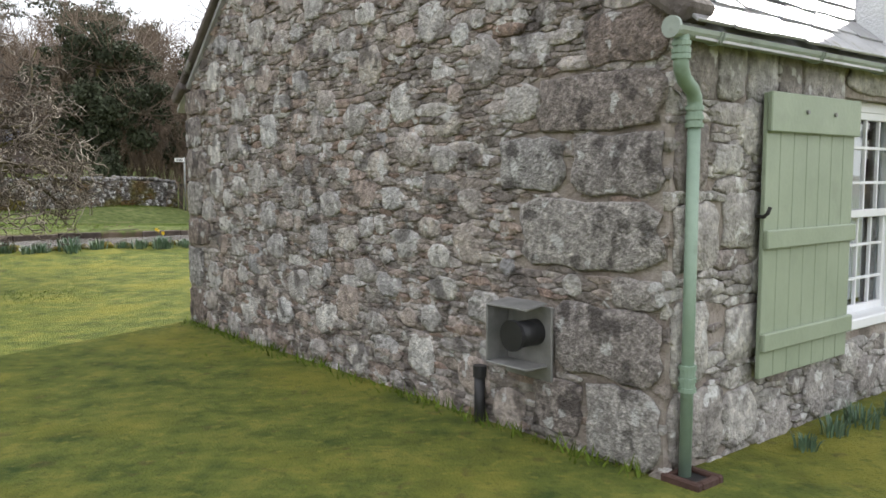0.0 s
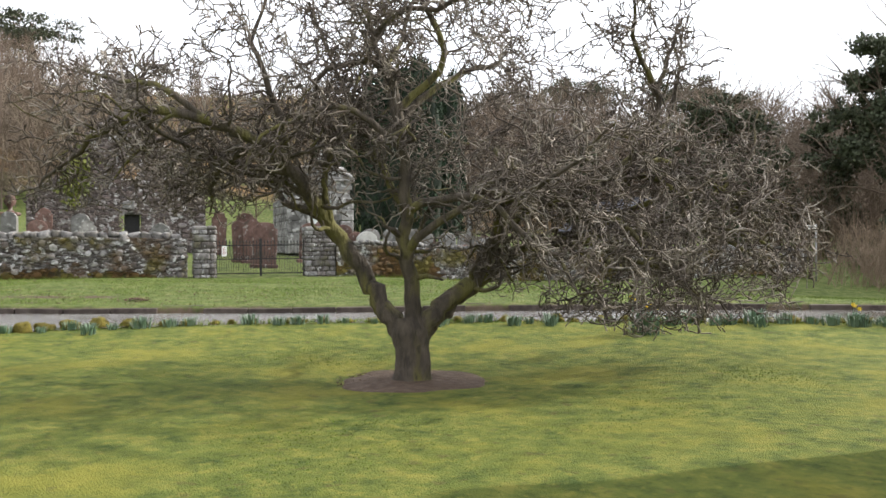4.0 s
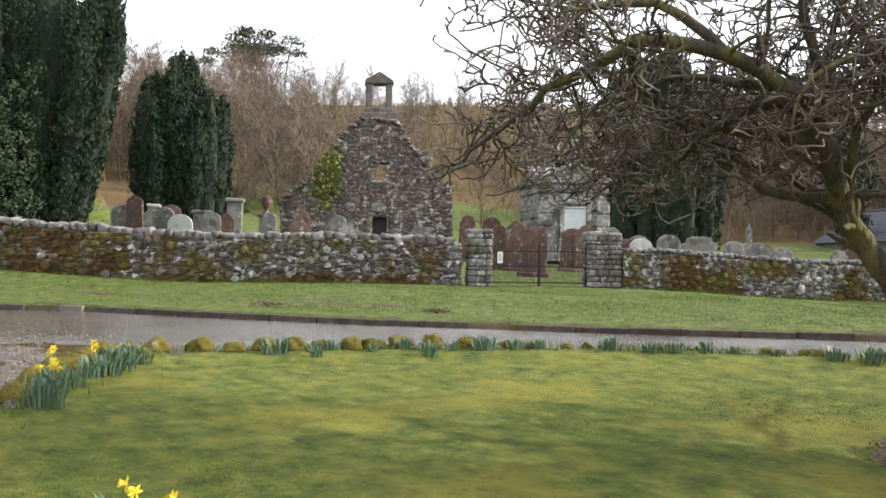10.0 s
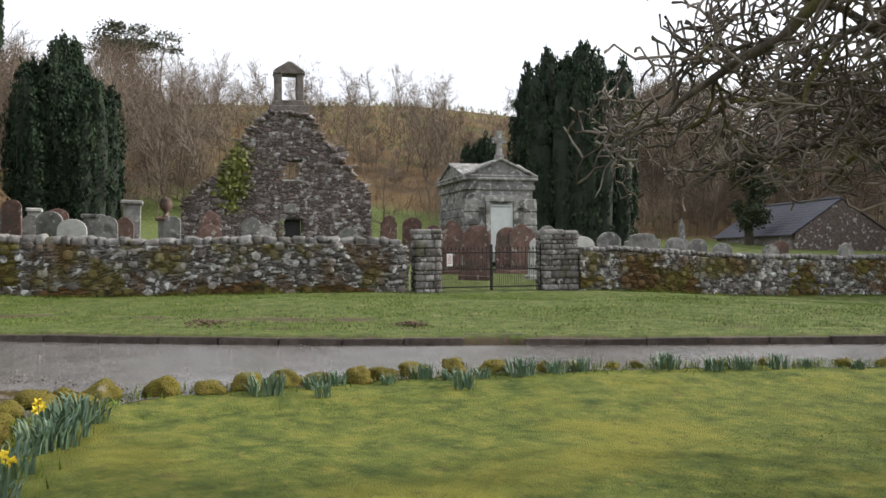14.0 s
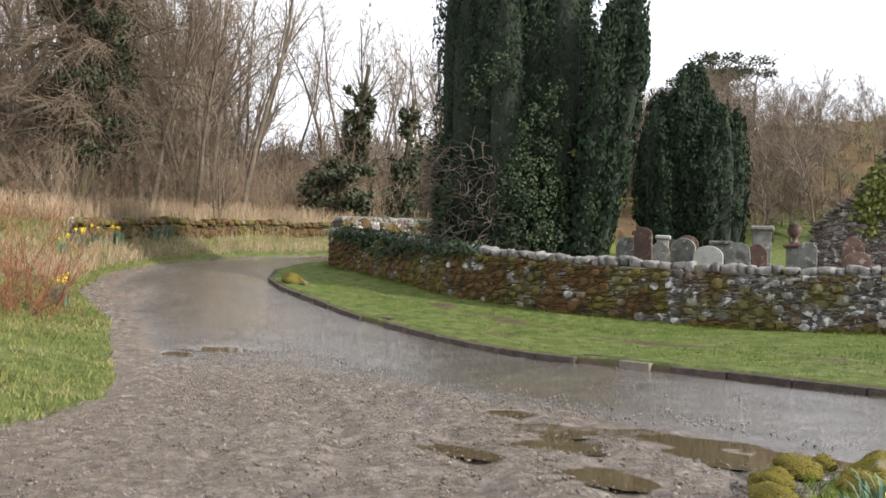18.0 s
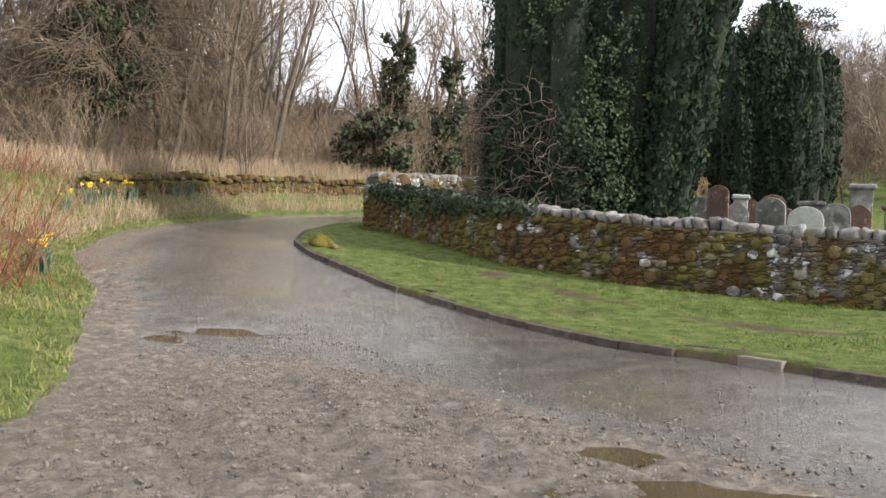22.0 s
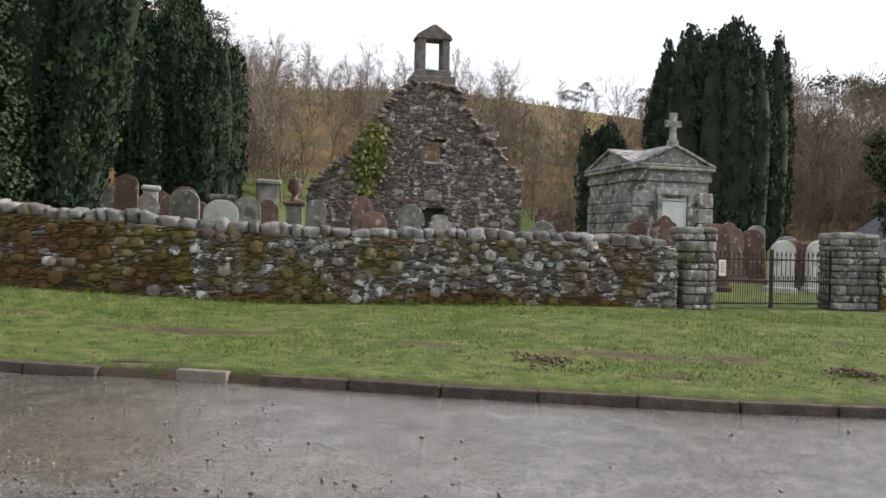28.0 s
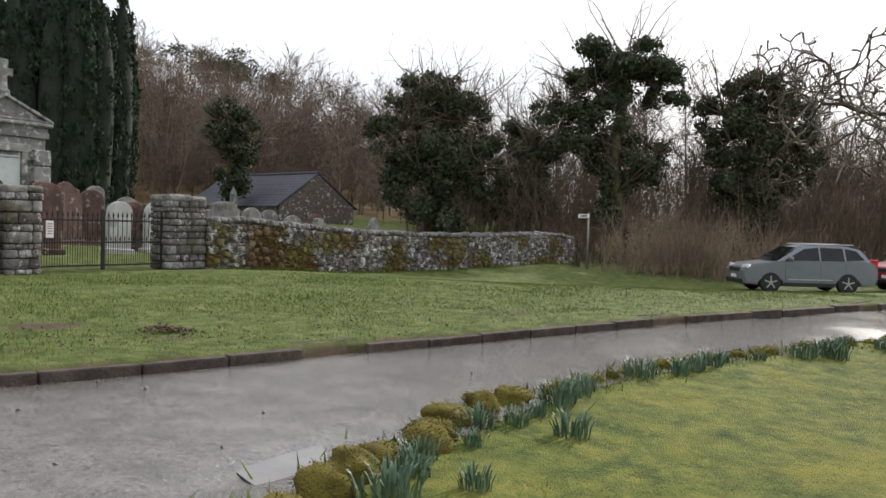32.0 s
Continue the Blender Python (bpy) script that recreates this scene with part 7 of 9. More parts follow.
mulch = tagged(part("mulch_bed", bm, M_MULCH, None, smooth=True), "ring of brown bark mulch round the apple trunk", "mulch bed")
places = []
for i in range(900):
    a, r = mulch_rng.uniform(0, math.tau), 1.08 * math.sqrt(mulch_rng.random())
    s = mulch_rng.uniform(0.02, 0.05)
    places.append((mulch_rng.randrange(5), pose(TX + r * math.cos(a), TY + r * math.sin(a), TZ + 0.05 * (1 - r * r * 0.8), mulch_rng.uniform(0, 360), mulch_rng.uniform(-30, 30), mulch_rng.uniform(0, 360)) @ Matrix.Diagonal((s, s * 0.4, s * 0.25, 1))))
tagged(scatter_mesh("bark_litter", [p[0] for p in PEB], [p[1] for p in PEB], places, M_MULCH, mulch), kind="stuff")


# ---- yews ----
def tufts(g, mid, rx, rz, out, per, size_up=0.35):
    """Leaf places on the outer sides of many small masses, and the ways that they face."""
    n = len(mid)
    M, O = np.repeat(mid, per, 0), np.repeat(out, per, 0)
    d = g.normal(size=(n * per, 3)) + 0.9 * O
    d[:, 2] += size_up
    d /= np.linalg.norm(d, axis=1, keepdims=True)
    k = np.repeat(np.stack([rx, rx, rz], 1), per, 0) * g.uniform(0.75, 1.05, (n * per, 1))
    return M + d * k, d


def yew_girth(t):
    return (0.7 + 0.62 * t) * np.clip(1 - t ** 3.0, 0, 1) ** 0.7


def yew(x, y, columns, seed, label, count, spray=0.2, trunk=True, base=0.35, material=None):
    """A clump of upright spires: (dx, dy, radius, height, lean x, lean y of the top)."""
    g = np.random.default_rng(seed)
    z0 = ground(x, y)
    root = thing("yew_tree", Matrix.Translation((x, y, z0)), label, "tree", "yews in the churchyard")
    per = 12
    nl = count // per
    col = np.array([c if len(c) == 6 else (*c, 0, 0) for c in columns], float)
    area = col[:, 2] * col[:, 3]
    C = col[g.choice(len(col), nl, p=area / area.sum())]
    t = g.random(nl) ** 0.85
    a = g.random(nl) * math.tau
    r = C[:, 2] * yew_girth(t) * (1 + 0.10 * np.sin(a * 4 + C[:, 0] * 7 + t * 4) + 0.10 * g.normal(size=nl))
    z = base + t * (C[:, 3] - base)
    mid = np.stack([C[:, 0] + C[:, 4] * t + r * np.cos(a), C[:, 1] + C[:, 5] * t + r * np.sin(a), z], 1)
    out = np.stack([np.cos(a), np.sin(a), np.full(nl, 0.1)], 1)
    rx = g.uniform(0.09, 0.22, nl) * (0.5 + 0.5 * np.clip(C[:, 2], 0.4, 1.4))
    ctr, nor = tufts(g, mid, rx, rx * g.uniform(2.0, 3.6, nl), out, per)
    leaf_cloud("crown", ctr, nor + 0.3 * g.normal(size=nor.shape), spray, g, material or M_YEW, root, "dense dark green upright foliage", up=1.6, wide=0.24)
    # solid cores in the spires; their dark colour stands for the crown's inner shade
    lines = []
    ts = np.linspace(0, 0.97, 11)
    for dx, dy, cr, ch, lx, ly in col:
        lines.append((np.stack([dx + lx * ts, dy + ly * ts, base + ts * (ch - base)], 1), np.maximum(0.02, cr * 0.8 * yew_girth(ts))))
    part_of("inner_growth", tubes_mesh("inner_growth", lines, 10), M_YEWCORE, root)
    if trunk:
        part_of("trunk", tubes_mesh("trunk", [(np.array([[0, 0, -0.1], [0.05, 0, 0.5], [0, 0.05, base + 1.2]]), [0.34, 0.28, 0.2])], 10), M_BARK, root, smooth=True)
    return root, g


def ring_columns(n, spread, r0, r1, h0, h1, seed, flare=0.12):
    """Spires about a middle, the tallest inside; the tops lean outwards a little."""
    g = random.Random(seed)
    out = []
    for i in range(n):
        a = math.tau * i / n * 2.4 + g.uniform(-0.4, 0.4)
        k = spread * math.sqrt((i + 0.5) / n)
        h = (h1 + (h0 - h1) * (k / spread) ** 1.6 * g.uniform(0.5, 1.25)) * g.uniform(0.9, 1.03)
        out.append((k * math.cos(a), k * math.sin(a), g.uniform(r0, r1), h, k * flare * math.cos(a), k * flare * math.sin(a)))
    return out


big_yew, yr = yew(-33.2, 6.35, [(0, 0, 2.0, 12.5, 0, 0)] + ring_columns(22, 1.75, 0.6, 0.9, 9.0, 12.6, 3, 0.1), 71, "huge dark yew behind the wall, half smothered in ivy", 165000, 0.10, base=0.1)
yew(-31.2, 7.75, ring_columns(8, 0.3, 0.3, 0.45, 7.0, 8.7, 4, 1.2), 72, "upright yew leaning out beside the great one", 26000, 0.13, base=1.2)[0].rotation_euler = (radians(-7), radians(5), 0)
yew(-39.1, 14.0, [(0, 0, 1.7, 7.0)] + ring_columns(38, 1.65, 0.34, 0.52, 5.0, 8.0, 5), 73, "columnar Irish yew with many upright spires", 90000, 0.14)
yew(-33.8, 38.9, [(0, 0, 2.7, 10.2)] + ring_columns(54, 2.9, 0.62, 0.85, 8.8, 11.2, 6, 0.05), 74, "broad fluted Irish yew behind the mausoleum", 110000, 0.2)
yew(-39.7, 38.2, [(0, 0, 0.9, 6.5)] + ring_columns(10, 1.0, 0.45, 0.65, 6.0, 7.2, 7), 75, "smaller dark Irish yew beside the broad one", 14000, 0.2)
# ivy on the great yew, yellow shoots, dead twigs
n = 1500
a = yr.uniform(-2.2, 1.0, n)
t = yr.random(n) ** 1.3
mask = (0.5 * np.sin(a * 3.1 + t * 4) + 0.5 * np.sin(a * 7 - t * 11) + 0.9 - 1.9 * t + 0.5 * a * (a > -0.6)) > 0.25
a, t = a[mask], t[mask]
rr = 2.38 * (0.97 + 0.14 * t) * (1 + 0.05 * np.sin(a * 6 + t * 9))
mid = np.stack([rr * np.cos(a), rr * np.sin(a), 0.15 + t * 8.5], 1)
out = np.stack([np.cos(a), np.sin(a), 0 * a], 1)
lump = yr.uniform(0.12, 0.3, len(a))
ctr, nor = tufts(yr, mid, lump, lump * 1.3, out, 26, 0.2)
leaf_cloud("ivy", ctr, nor + 0.5 * yr.normal(size=nor.shape), 0.075, yr, M_IVY, big_yew, "glossy mid-green ivy climbing the yew", kite=False)
mid = np.array([1.35, 1.55, 2.9]) + yr.normal(size=(70, 3)) * np.array([0.3, 0.3, 0.55])
mid[:, 2] -= 0.5 * (mid[:, 0] - 1.35)
ctr, nor = tufts(yr, mid + np.array([0.55, 0.25, 0.0]), np.full(70, 0.16), np.full(70, 0.16), np.tile([0.7, 0.2, 0.3], (70, 1)), 16)
leaf_cloud("ivy_shoot", ctr, nor + 0.5 * yr.normal(size=nor.shape), 0.10, yr, M_IVYPALE, big_yew, "yellow-green flowering ivy shoots", kite=False)["kind"] = "stuff"
drng = random.Random(76)
dead = []
for i in range(260):
    az = drng.uniform(-2.0, -0.35)
    p = (2.4 * math.cos(az), 2.4 * math.sin(az), drng.uniform(1.0, 3.9))
    pts, rad, _ = wander(drng, p, (math.cos(az) + drng.gauss(0, .6), math.sin(az) + drng.gauss(0, .6), drng.gauss(-0.2, .5)), drng.uniform(0.5, 1.3), 0.017, 0.006, 0.12, 0.34, -0.04)
    dead.append((pts, rad))
part_of("dead_growth", tubes_mesh("dead_growth", dead, 4), M_BARETREE, big_yew, "tangle of bare reddish dead twigs")


# ---- bare woodland trees ----
def bare_tree_meshes(seed, height, trunk_r, first, spread, lift, nb, multi=1):
    rng = random.Random(seed)
    trunks, boughs, twg = [], [], []
    for s in range(multi):
        off = np.array([rng.gauss(0, 0.25), rng.gauss(0, 0.25), -0.3]) if multi > 1 else np.array([0, 0, -0.3])
        h = height * rng.uniform(0.8, 1.0)
        tp, tr, _ = wander(rng, off, (rng.gauss(0, 0.10), rng.gauss(0, 0.10), 1), h, trunk_r, 0.02, 0.8, 0.045, 0.02)
        trunks.append((tp, tr))
        n = len(tp)
        for b in range(nb // multi):
            f = first + (1 - first) * (b + rng.random()) / (nb // multi)
            i = min(n - 2, max(1, int(f * (n - 1))))
            d = tp[i] - tp[i - 1]
            w = side_way(rng, d / np.linalg.norm(d), spread)
            L = h * (0.36 - 0.2 * f) * rng.uniform(0.7, 1.4)
            bp, br, _ = wander(rng, tp[i], w, L, tr[i] * 0.45, 0.012, 0.5, 0.12, lift)
            boughs.append((bp, br))
            for j in range(1, len(bp)):
                for _ in range(3):
                    d2 = bp[j] - bp[j - 1]
                    w2 = side_way(rng, d2 / np.linalg.norm(d2), 42)
                    qp, qr, _ = wander(rng, bp[j], w2, rng.uniform(0.6, 1.7), 0.012, 0.005, 0.45, 0.16, lift)
                    twg.append((qp, qr))
    return tubes_mesh("trunk", trunks, 7), tubes_mesh("bough", boughs, 4), tubes_mesh("crown", twg, 3)


KINDS = [(81, 13.0, 0.16, 0.3, 38, 0.05, 20, 1), (82, 11.0, 0.12, 0.25, 45, 0.04, 22, 2), (83, 8.0, 0.15, 0.2, 58, 0.02, 22, 1), (84, 14.5, 0.13, 0.45, 32, 0.07, 16, 1), (85, 5.0, 0.05, 0.08, 48, 0.05, 24, 4)]
TREES = [bare_tree_meshes(*k) for k in KINDS]
TREE_WORDS = ["tall slender leafless ash tree", "twin-stemmed leafless birch with pale bark", "spreading leafless oak tree", "straight leafless woodland sycamore", "leafless hazel thicket bush"]
PROTO = {}


def bare_tree(k, x, y, scale, turn, group, z=None, lean=0.0):
    m = pose(x, y, (ground(x, y) if z is None else z), lean, 0, turn) @ Matrix.Diagonal((scale, scale, scale, 1))
    if (k, group) not in PROTO:
        root = new("bare_tree")
        root.matrix_world = m
        tagged(root, TREE_WORDS[k] + (" on the hillside" if group == "trees on the hill" else " beside the lane" if group == "trees by the lane" else " beyond the churchyard"), "tree", group)
        for me, ma, nm in zip(TREES[k], (M_BARETREE, M_BARETREE, M_BARETWIG), ("trunk", "bough", "crown")):
            ob = part_of(nm, me, ma, root)
        PROTO[(k, group)] = root
        return root
    c = copy_thing(PROTO[(k, group)], m)
    c.matrix_world = m
    return c


wrng = random.Random(91)
# wood beyond the bend and along the lane's bank
for i in range(190):
    x, y = wrng.uniform(-68, -38), wrng.uniform(-34, 0)
    d = float(terrain(x, y)[4][0])
    if d < 4.5 or (x > -46 and y > -12) or y > 1.4 + (x + 10.7) * 0.125:
        continue
    bare_tree(wrng.choice((0, 0, 1, 1, 3, 3)), x, y, wrng.uniform(0.8, 1.25), wrng.uniform(0, 360), "trees by the lane")
for x, y, k, s in ((-52, -9.5, 1, 1.0), (-50, -12.5, 3, 1.0), (-54, -7.2, 1, 1.1), (-56, -10.5, 0, 1.1), (-58, -5.6, 3, 1.0), (-47, -16, 0, 0.95), (-49, -19, 2, 1.2), (-43, -17, 2, 1.1), (-41, -21, 2, 1.0),
                   (-62, -2.5, 3, 0.9), (-66, 1.5, 3, 1.0), (-70, 5.0, 0, 1.0), (-72, 9.0, 0, 0.95), (-64, 6.5, 3, 0.85), (-78, 3.0, 3, 1.0), (-63, 0.2, 0, 1.05), (-65, 3.4, 1, 1.1), (-69, 2.2, 0, 1.15), (-71, 6.6, 3, 1.1), (-67, 7.4, 1, 1.1), (-75, 1.0, 0, 1.2), (-62, 8.6, 0, 0.9), (-60, 0.5, 4, 1.2), (-57, -2.4, 4, 1.0), (-61, 5.5, 4, 1.1), (-66, 9.5, 4, 1.3), (-74, 13, 2, 0.9)):
    bare_tree(k, x, y, s, wrng.uniform(0, 360), "trees by the lane")
for i in range(60):
    x, y = wrng.uniform(-70, -44), wrng.uniform(-26, 5)
    if float(terrain(x, y)[4][0]) > 3.5:
        bare_tree(4, x, y, wrng.uniform(0.5, 0.95), wrng.uniform(0, 360), "trees by the lane")
# wood at the foot of the hill, up its slope and beyond the car park
def light_tree(seed, height, trunk_r, first, spread, nb):
    """A far tree: a tapering stem and boughs, and a haze of fine twigs."""
    rng = random.Random(seed)
    lines, fine = [], []
    tp, tr, _ = wander(rng, (0, 0, -0.3), (rng.gauss(0, 0.08), rng.gauss(0, 0.08), 1), height, trunk_r, 0.03, 1.2, 0.06, 0.02)
    lines.append((tp, tr))
    n = len(tp)
    for b in range(nb):
        f = first + (1 - first) * (b + rng.random()) / nb
        i = min(n - 2, max(1, int(f * (n - 1))))
        d = tp[i] - tp[i - 1]
        bp, br, _ = wander(rng, tp[i], side_way(rng, d / np.linalg.norm(d), spread), height * (0.42 - 0.22 * f) * rng.uniform(0.7, 1.4), tr[i] * 0.4, 0.012, 0.8, 0.15, 0.04)
        lines.append((bp, br))
        for j in range(1, len(bp)):
            d2 = (bp[j] - bp[j - 1]) / np.linalg.norm(bp[j] - bp[j - 1])
            for _ in range(9):
                w = side_way(rng, d2, 48) + np.array([0, 0, 0.15])
                a = bp[j] - (bp[j] - bp[j - 1]) * rng.random()
                e = a + w * rng.uniform(0.5, 1.5)
                q = np.cross(w, [rng.gauss(0, 1), rng.gauss(0, 1), rng.gauss(0, 1)])
                q *= 0.019 / np.linalg.norm(q)
                fine += [a, a * 0.6 + e * 0.4 + q, e, a * 0.6 + e * 0.4 - q]
    me = tubes_mesh("light_tree", lines, 3)
    v = np.empty(len(me.vertices) * 3, np.float32)
    me.vertices.foreach_get("co", v)
    f = np.empty(len(me.polygons) * 4, np.int32)
    me.polygons.foreach_get("vertices", f)
    bpy.data.meshes.remove(me)
    v = v.reshape(-1, 3).astype(float)
    return np.concatenate([v, np.array(fine)]), np.concatenate([f.reshape(-1, 4), np.arange(len(fine)).reshape(-1, 4) + len(v)])


LIGHT = [light_tree(201, 9.0, 0.11, 0.15, 50, 20), light_tree(202, 10.5, 0.11, 0.25, 44, 20), light_tree(203, 7.5, 0.12, 0.1, 60, 20), light_tree(204, 4.0, 0.06, 0.05, 54, 16), light_tree(205, 11.0, 0.10, 0.3, 40, 18)]
HC = Vector((-14, 2))


def wood(name, spots, label):
    places = [(k, pose(x, y, ground(x, y), 0, 0, wrng.uniform(0, 360)) @ Matrix.Diagonal((sc, sc, sc, 1))) for k, x, y, sc in spots]
    tagged(scatter_mesh(name, [q[0] for q in LIGHT], [q[1] for q in LIGHT], places, M_FARWOOD), label, "woodland", kind="stuff")


spots = []
for i in range(340):
    deg = wrng.choice((wrng.uniform(60, 86), wrng.uniform(2, 40), wrng.uniform(40, 62), wrng.uniform(63, 80)))
    b = radians(deg)
    dist = wrng.uniform(56, 118)
    if 43 < deg < 60 and dist < 92 and wrng.random() < 0.45:
        continue
    if deg < 26 and dist < 68:
        continue
    spots.append((wrng.choice((0, 1, 2, 2, 3, 3, 4)), HC.x - math.sin(b) * dist, HC.y + math.cos(b) * dist, wrng.uniform(0.6, 1.0)))
for i in range(110):
    b = radians(wrng.uniform(4, 34))
    dist = wrng.uniform(68, 118)
    spots.append((wrng.choice((0, 1, 2, 4)), HC.x - math.sin(b) * dist, HC.y + math.cos(b) * dist, wrng.uniform(0.9, 1.25)))
for lo, hi, d0, d1, num, s0, s1 in ((57, 84, 58, 112, 260, 0.6, 1.0), (3, 32, 60, 112, 210, 0.65, 1.05), (40, 57, 84, 125, 34, 0.4, 0.75)):
    for i in range(num):
        b = radians(wrng.uniform(lo, hi))
        dist = wrng.uniform(d0, d1)
        spots.append((wrng.choice((0, 1, 2, 3, 3, 4)), HC.x - math.sin(b) * dist, HC.y + math.cos(b) * dist, wrng.uniform(s0, s1)))
for i in range(30):
    b = radians(wrng.uniform(36, 78))
    dist = wrng.uniform(120, 180)
    spots.append((wrng.choice((2, 3, 0)), HC.x - math.sin(b) * dist, HC.y + math.cos(b) * dist, wrng.uniform(0.5, 0.9)))
wood("hillside_wood", spots, "leafless brown wood climbing the hillside")
wood("car_park_wood", [(wrng.choice((0, 2, 2, 4, 3)), wrng.uniform(-19, 26), wrng.uniform(49, 80), wrng.uniform(0.75, 1.15)) for i in range(240)], "leafless wood beyond the car park")
lane_spots = []
for i in range(270):
    x, y = wrng.uniform(-104, -60), wrng.uniform(-46, 12)
    gap = y > 1.4 + (x + 10.7) * 0.115
    lane_spots.append((3 if gap else wrng.choice((1, 4, 0, 3)), x, y, wrng.uniform(0.9, 1.45) if gap else wrng.uniform(0.7, 1.1)))
wood("lane_wood", lane_spots, "leafless wood deep beyond the bend")


# ---- pines on the skyline ----
def pine_meshes(seed, h):
    rng = random.Random(seed)
    tp, tr, _ = wander(rng, (0, 0, -0.4), (rng.gauss(0, .05), rng.gauss(0, .05), 1), h, 0.2, 0.05, 1.2, 0.04, 0.02)
    lines = [(tp, tr)]
    g = np.random.default_rng(seed)
    ctr = []
    for i in range(11):
        p = tp[-1] * rng.uniform(0.68, 1.0)
        e = p + np.array([rng.gauss(0, 1.3), rng.gauss(0, 1.3), rng.uniform(-0.2, 0.7)])
        lines.append((np.array([p, (p + e) / 2 + [0, 0, 0.2], e]), [0.07, 0.05, 0.02]))
        ctr.append(e + g.normal(size=(70, 3)) * np.array([0.8, 0.8, 0.35]))
    return tubes_mesh("trunk", lines, 6), np.concatenate(ctr), g


pines = []
for s in (95, 96):
    me, ctr, g = pine_meshes(s, 12.0 if s == 95 else 10.5)
    root = new("pine_tree")
    tagged(root, "Scots pine with bare stem and flat dark crown", "tree", "pines on the ridge")
    part_of("trunk", me, M_BARETREE, root, smooth=True)
    leaf_cloud("crown", ctr, g.normal(size=ctr.shape) + np.array([0, 0, 1.0]), 0.42, g, M_IVYTREE, root)
    pines.append(root)
first = [True, True]
for cx, cy, num, spread, sc in ((-159, 67, 9, 5, 1.2), (-72, 146, 16, 11, 1.0), (-62, 150, 8, 8, 0.9), (-100, 142, 5, 12, 0.6), (-122, -20, 5, 9, 0.9)):
    for i in range(num):
        k = wrng.randrange(2)
        x, y = cx + wrng.gauss(0, spread), cy + wrng.gauss(0, spread)
        s = sc * wrng.uniform(0.75, 1.1)
        m = pose(x, y, ground(x, y), 0, 0, wrng.uniform(0, 360)) @ Matrix.Diagonal((s, s, s, 1))
        if first[k]:
            pines[k].matrix_world = m
            first[k] = False
        else:
            c = copy_thing(pines[k], m)
            c.matrix_world = m


# ---- ivy-clad trees ----
def ivy_tree(x, y, stems, blobs, seed, label, count, size, bare=40, material=None):
    """Stems: lists of points; blobs: (dx, dy, dz, rx, rz) masses of ivy."""
    g = np.random.default_rng(seed)
    rng = random.Random(seed)
    z0 = ground(x, y)
    root = thing("ivy_tree", Matrix.Translation((x, y, z0)), label, "tree")
    for st in stems:
        pts = np.array(st[1:], float)
        part_of("trunk", tubes_mesh("trunk", [(pts, np.linspace(st[0], st[0] * 0.45, len(pts)))], 9), M_BARK, root, smooth=True)
    B = []
    for bx, by, bz, br, bh in blobs:
        for _ in range(20):
            d = g.normal(size=3)
            d /= np.linalg.norm(d)
            k = g.uniform(0.45, 1.2)
            q = g.uniform(0.16, 0.36)
            B.append((bx + d[0] * br * k, by + d[1] * br * k, bz + d[2] * bh * k, br * q, bh * q * 0.8))
    B = np.array(B, float)
    wgt = B[:, 3] ** 2 * B[:, 4]
    pick = g.choice(len(B), count, p=wgt / wgt.sum())
    d = g.normal(size=(count, 3))
    d /= np.linalg.norm(d, axis=1, keepdims=True)
    az = np.arctan2(d[:, 1], d[:, 0])
    rad = (g.random(count) ** 0.33) * (1 + 0.22 * np.sin(az * 4 + pick) + 0.16 * np.sin(az * 9 + d[:, 2] * 8 + pick * 2))
    P = B[pick] * np.array([1, 1, 1, 1.12, 1.12])
    ctr = P[:, :3] + d * rad[:, None] * np.stack([P[:, 3], P[:, 3], P[:, 4]], 1) + g.normal(size=(count, 3)) * 0.09
    leaf_cloud("ivy_leaves", ctr, d + g.normal(size=d.shape) * 0.7, size, g, material or M_IVYTREE, root, "dense dark ivy foliage", kite=False)
    lines = []
    for i in range(bare):
        b = blobs[rng.randrange(len(blobs))]
        w = (rng.gauss(0, 1), rng.gauss(0, 1), rng.uniform(0.1, 1.4))
        pts, rad_, wd = wander(rng, b[:3], w, (b[3] + b[4]) * rng.uniform(0.8, 1.35), 0.05, 0.012, 0.5, 0.14, 0.02)
        lines.append((pts, rad_))
        for j in range(2, len(pts)):
            q, r, _ = wander(rng, pts[j], side_way(rng, wd, 45), rng.uniform(0.4, 1.1), 0.012, 0.005, 0.3, 0.2, 0.02)
            lines.append((q, r))
    if lines:
        part_of("bare_crown", tubes_mesh("bare_crown", lines, 3), M_FARWOOD, root)
    return root


ivy_tree(-8.0, 43.5, [(0.5, (0, 0, -0.2), (0.2, 0, 2.5), (0, 0.2, 5.5), (0.5, 0, 9))], [(0, 0, 3.5, 1.0, 2.5), (-0.6, 0, 6.5, 1.6, 1.6), (0.6, 0, 9.6, 2.3, 1.3), (-1.0, 0, 8.4, 1.7, 1.3), (2.0, 0, 8.8, 1.3, 1.0), (-2.6, 0, 7.4, 1.1, 0.9), (1.2, 0, 5.2, 1.2, 1.2)], 101, "tall ivy-smothered tree with a heavy dark head", 36000, 0.14, 90)
ivy_tree(-1.0, 45.5, [(0.45, (0, 0, -0.2), (-0.2, 0, 3), (0.2, 0.2, 6), (0, 0, 9))], [(0, 0, 3.6, 1.2, 2.6), (-1.2, 0, 7.6, 1.5, 1.8), (1.3, 0, 7.4, 1.5, 1.9), (2.4, 0, 5.2, 1.2, 1.4), (-1.2, 0, 5.0, 1.3, 1.6), (0.4, 0, 9.0, 1.2, 1.0)], 102, "ivy-clad tree with two heavy leafy heads", 34000, 0.14, 120)
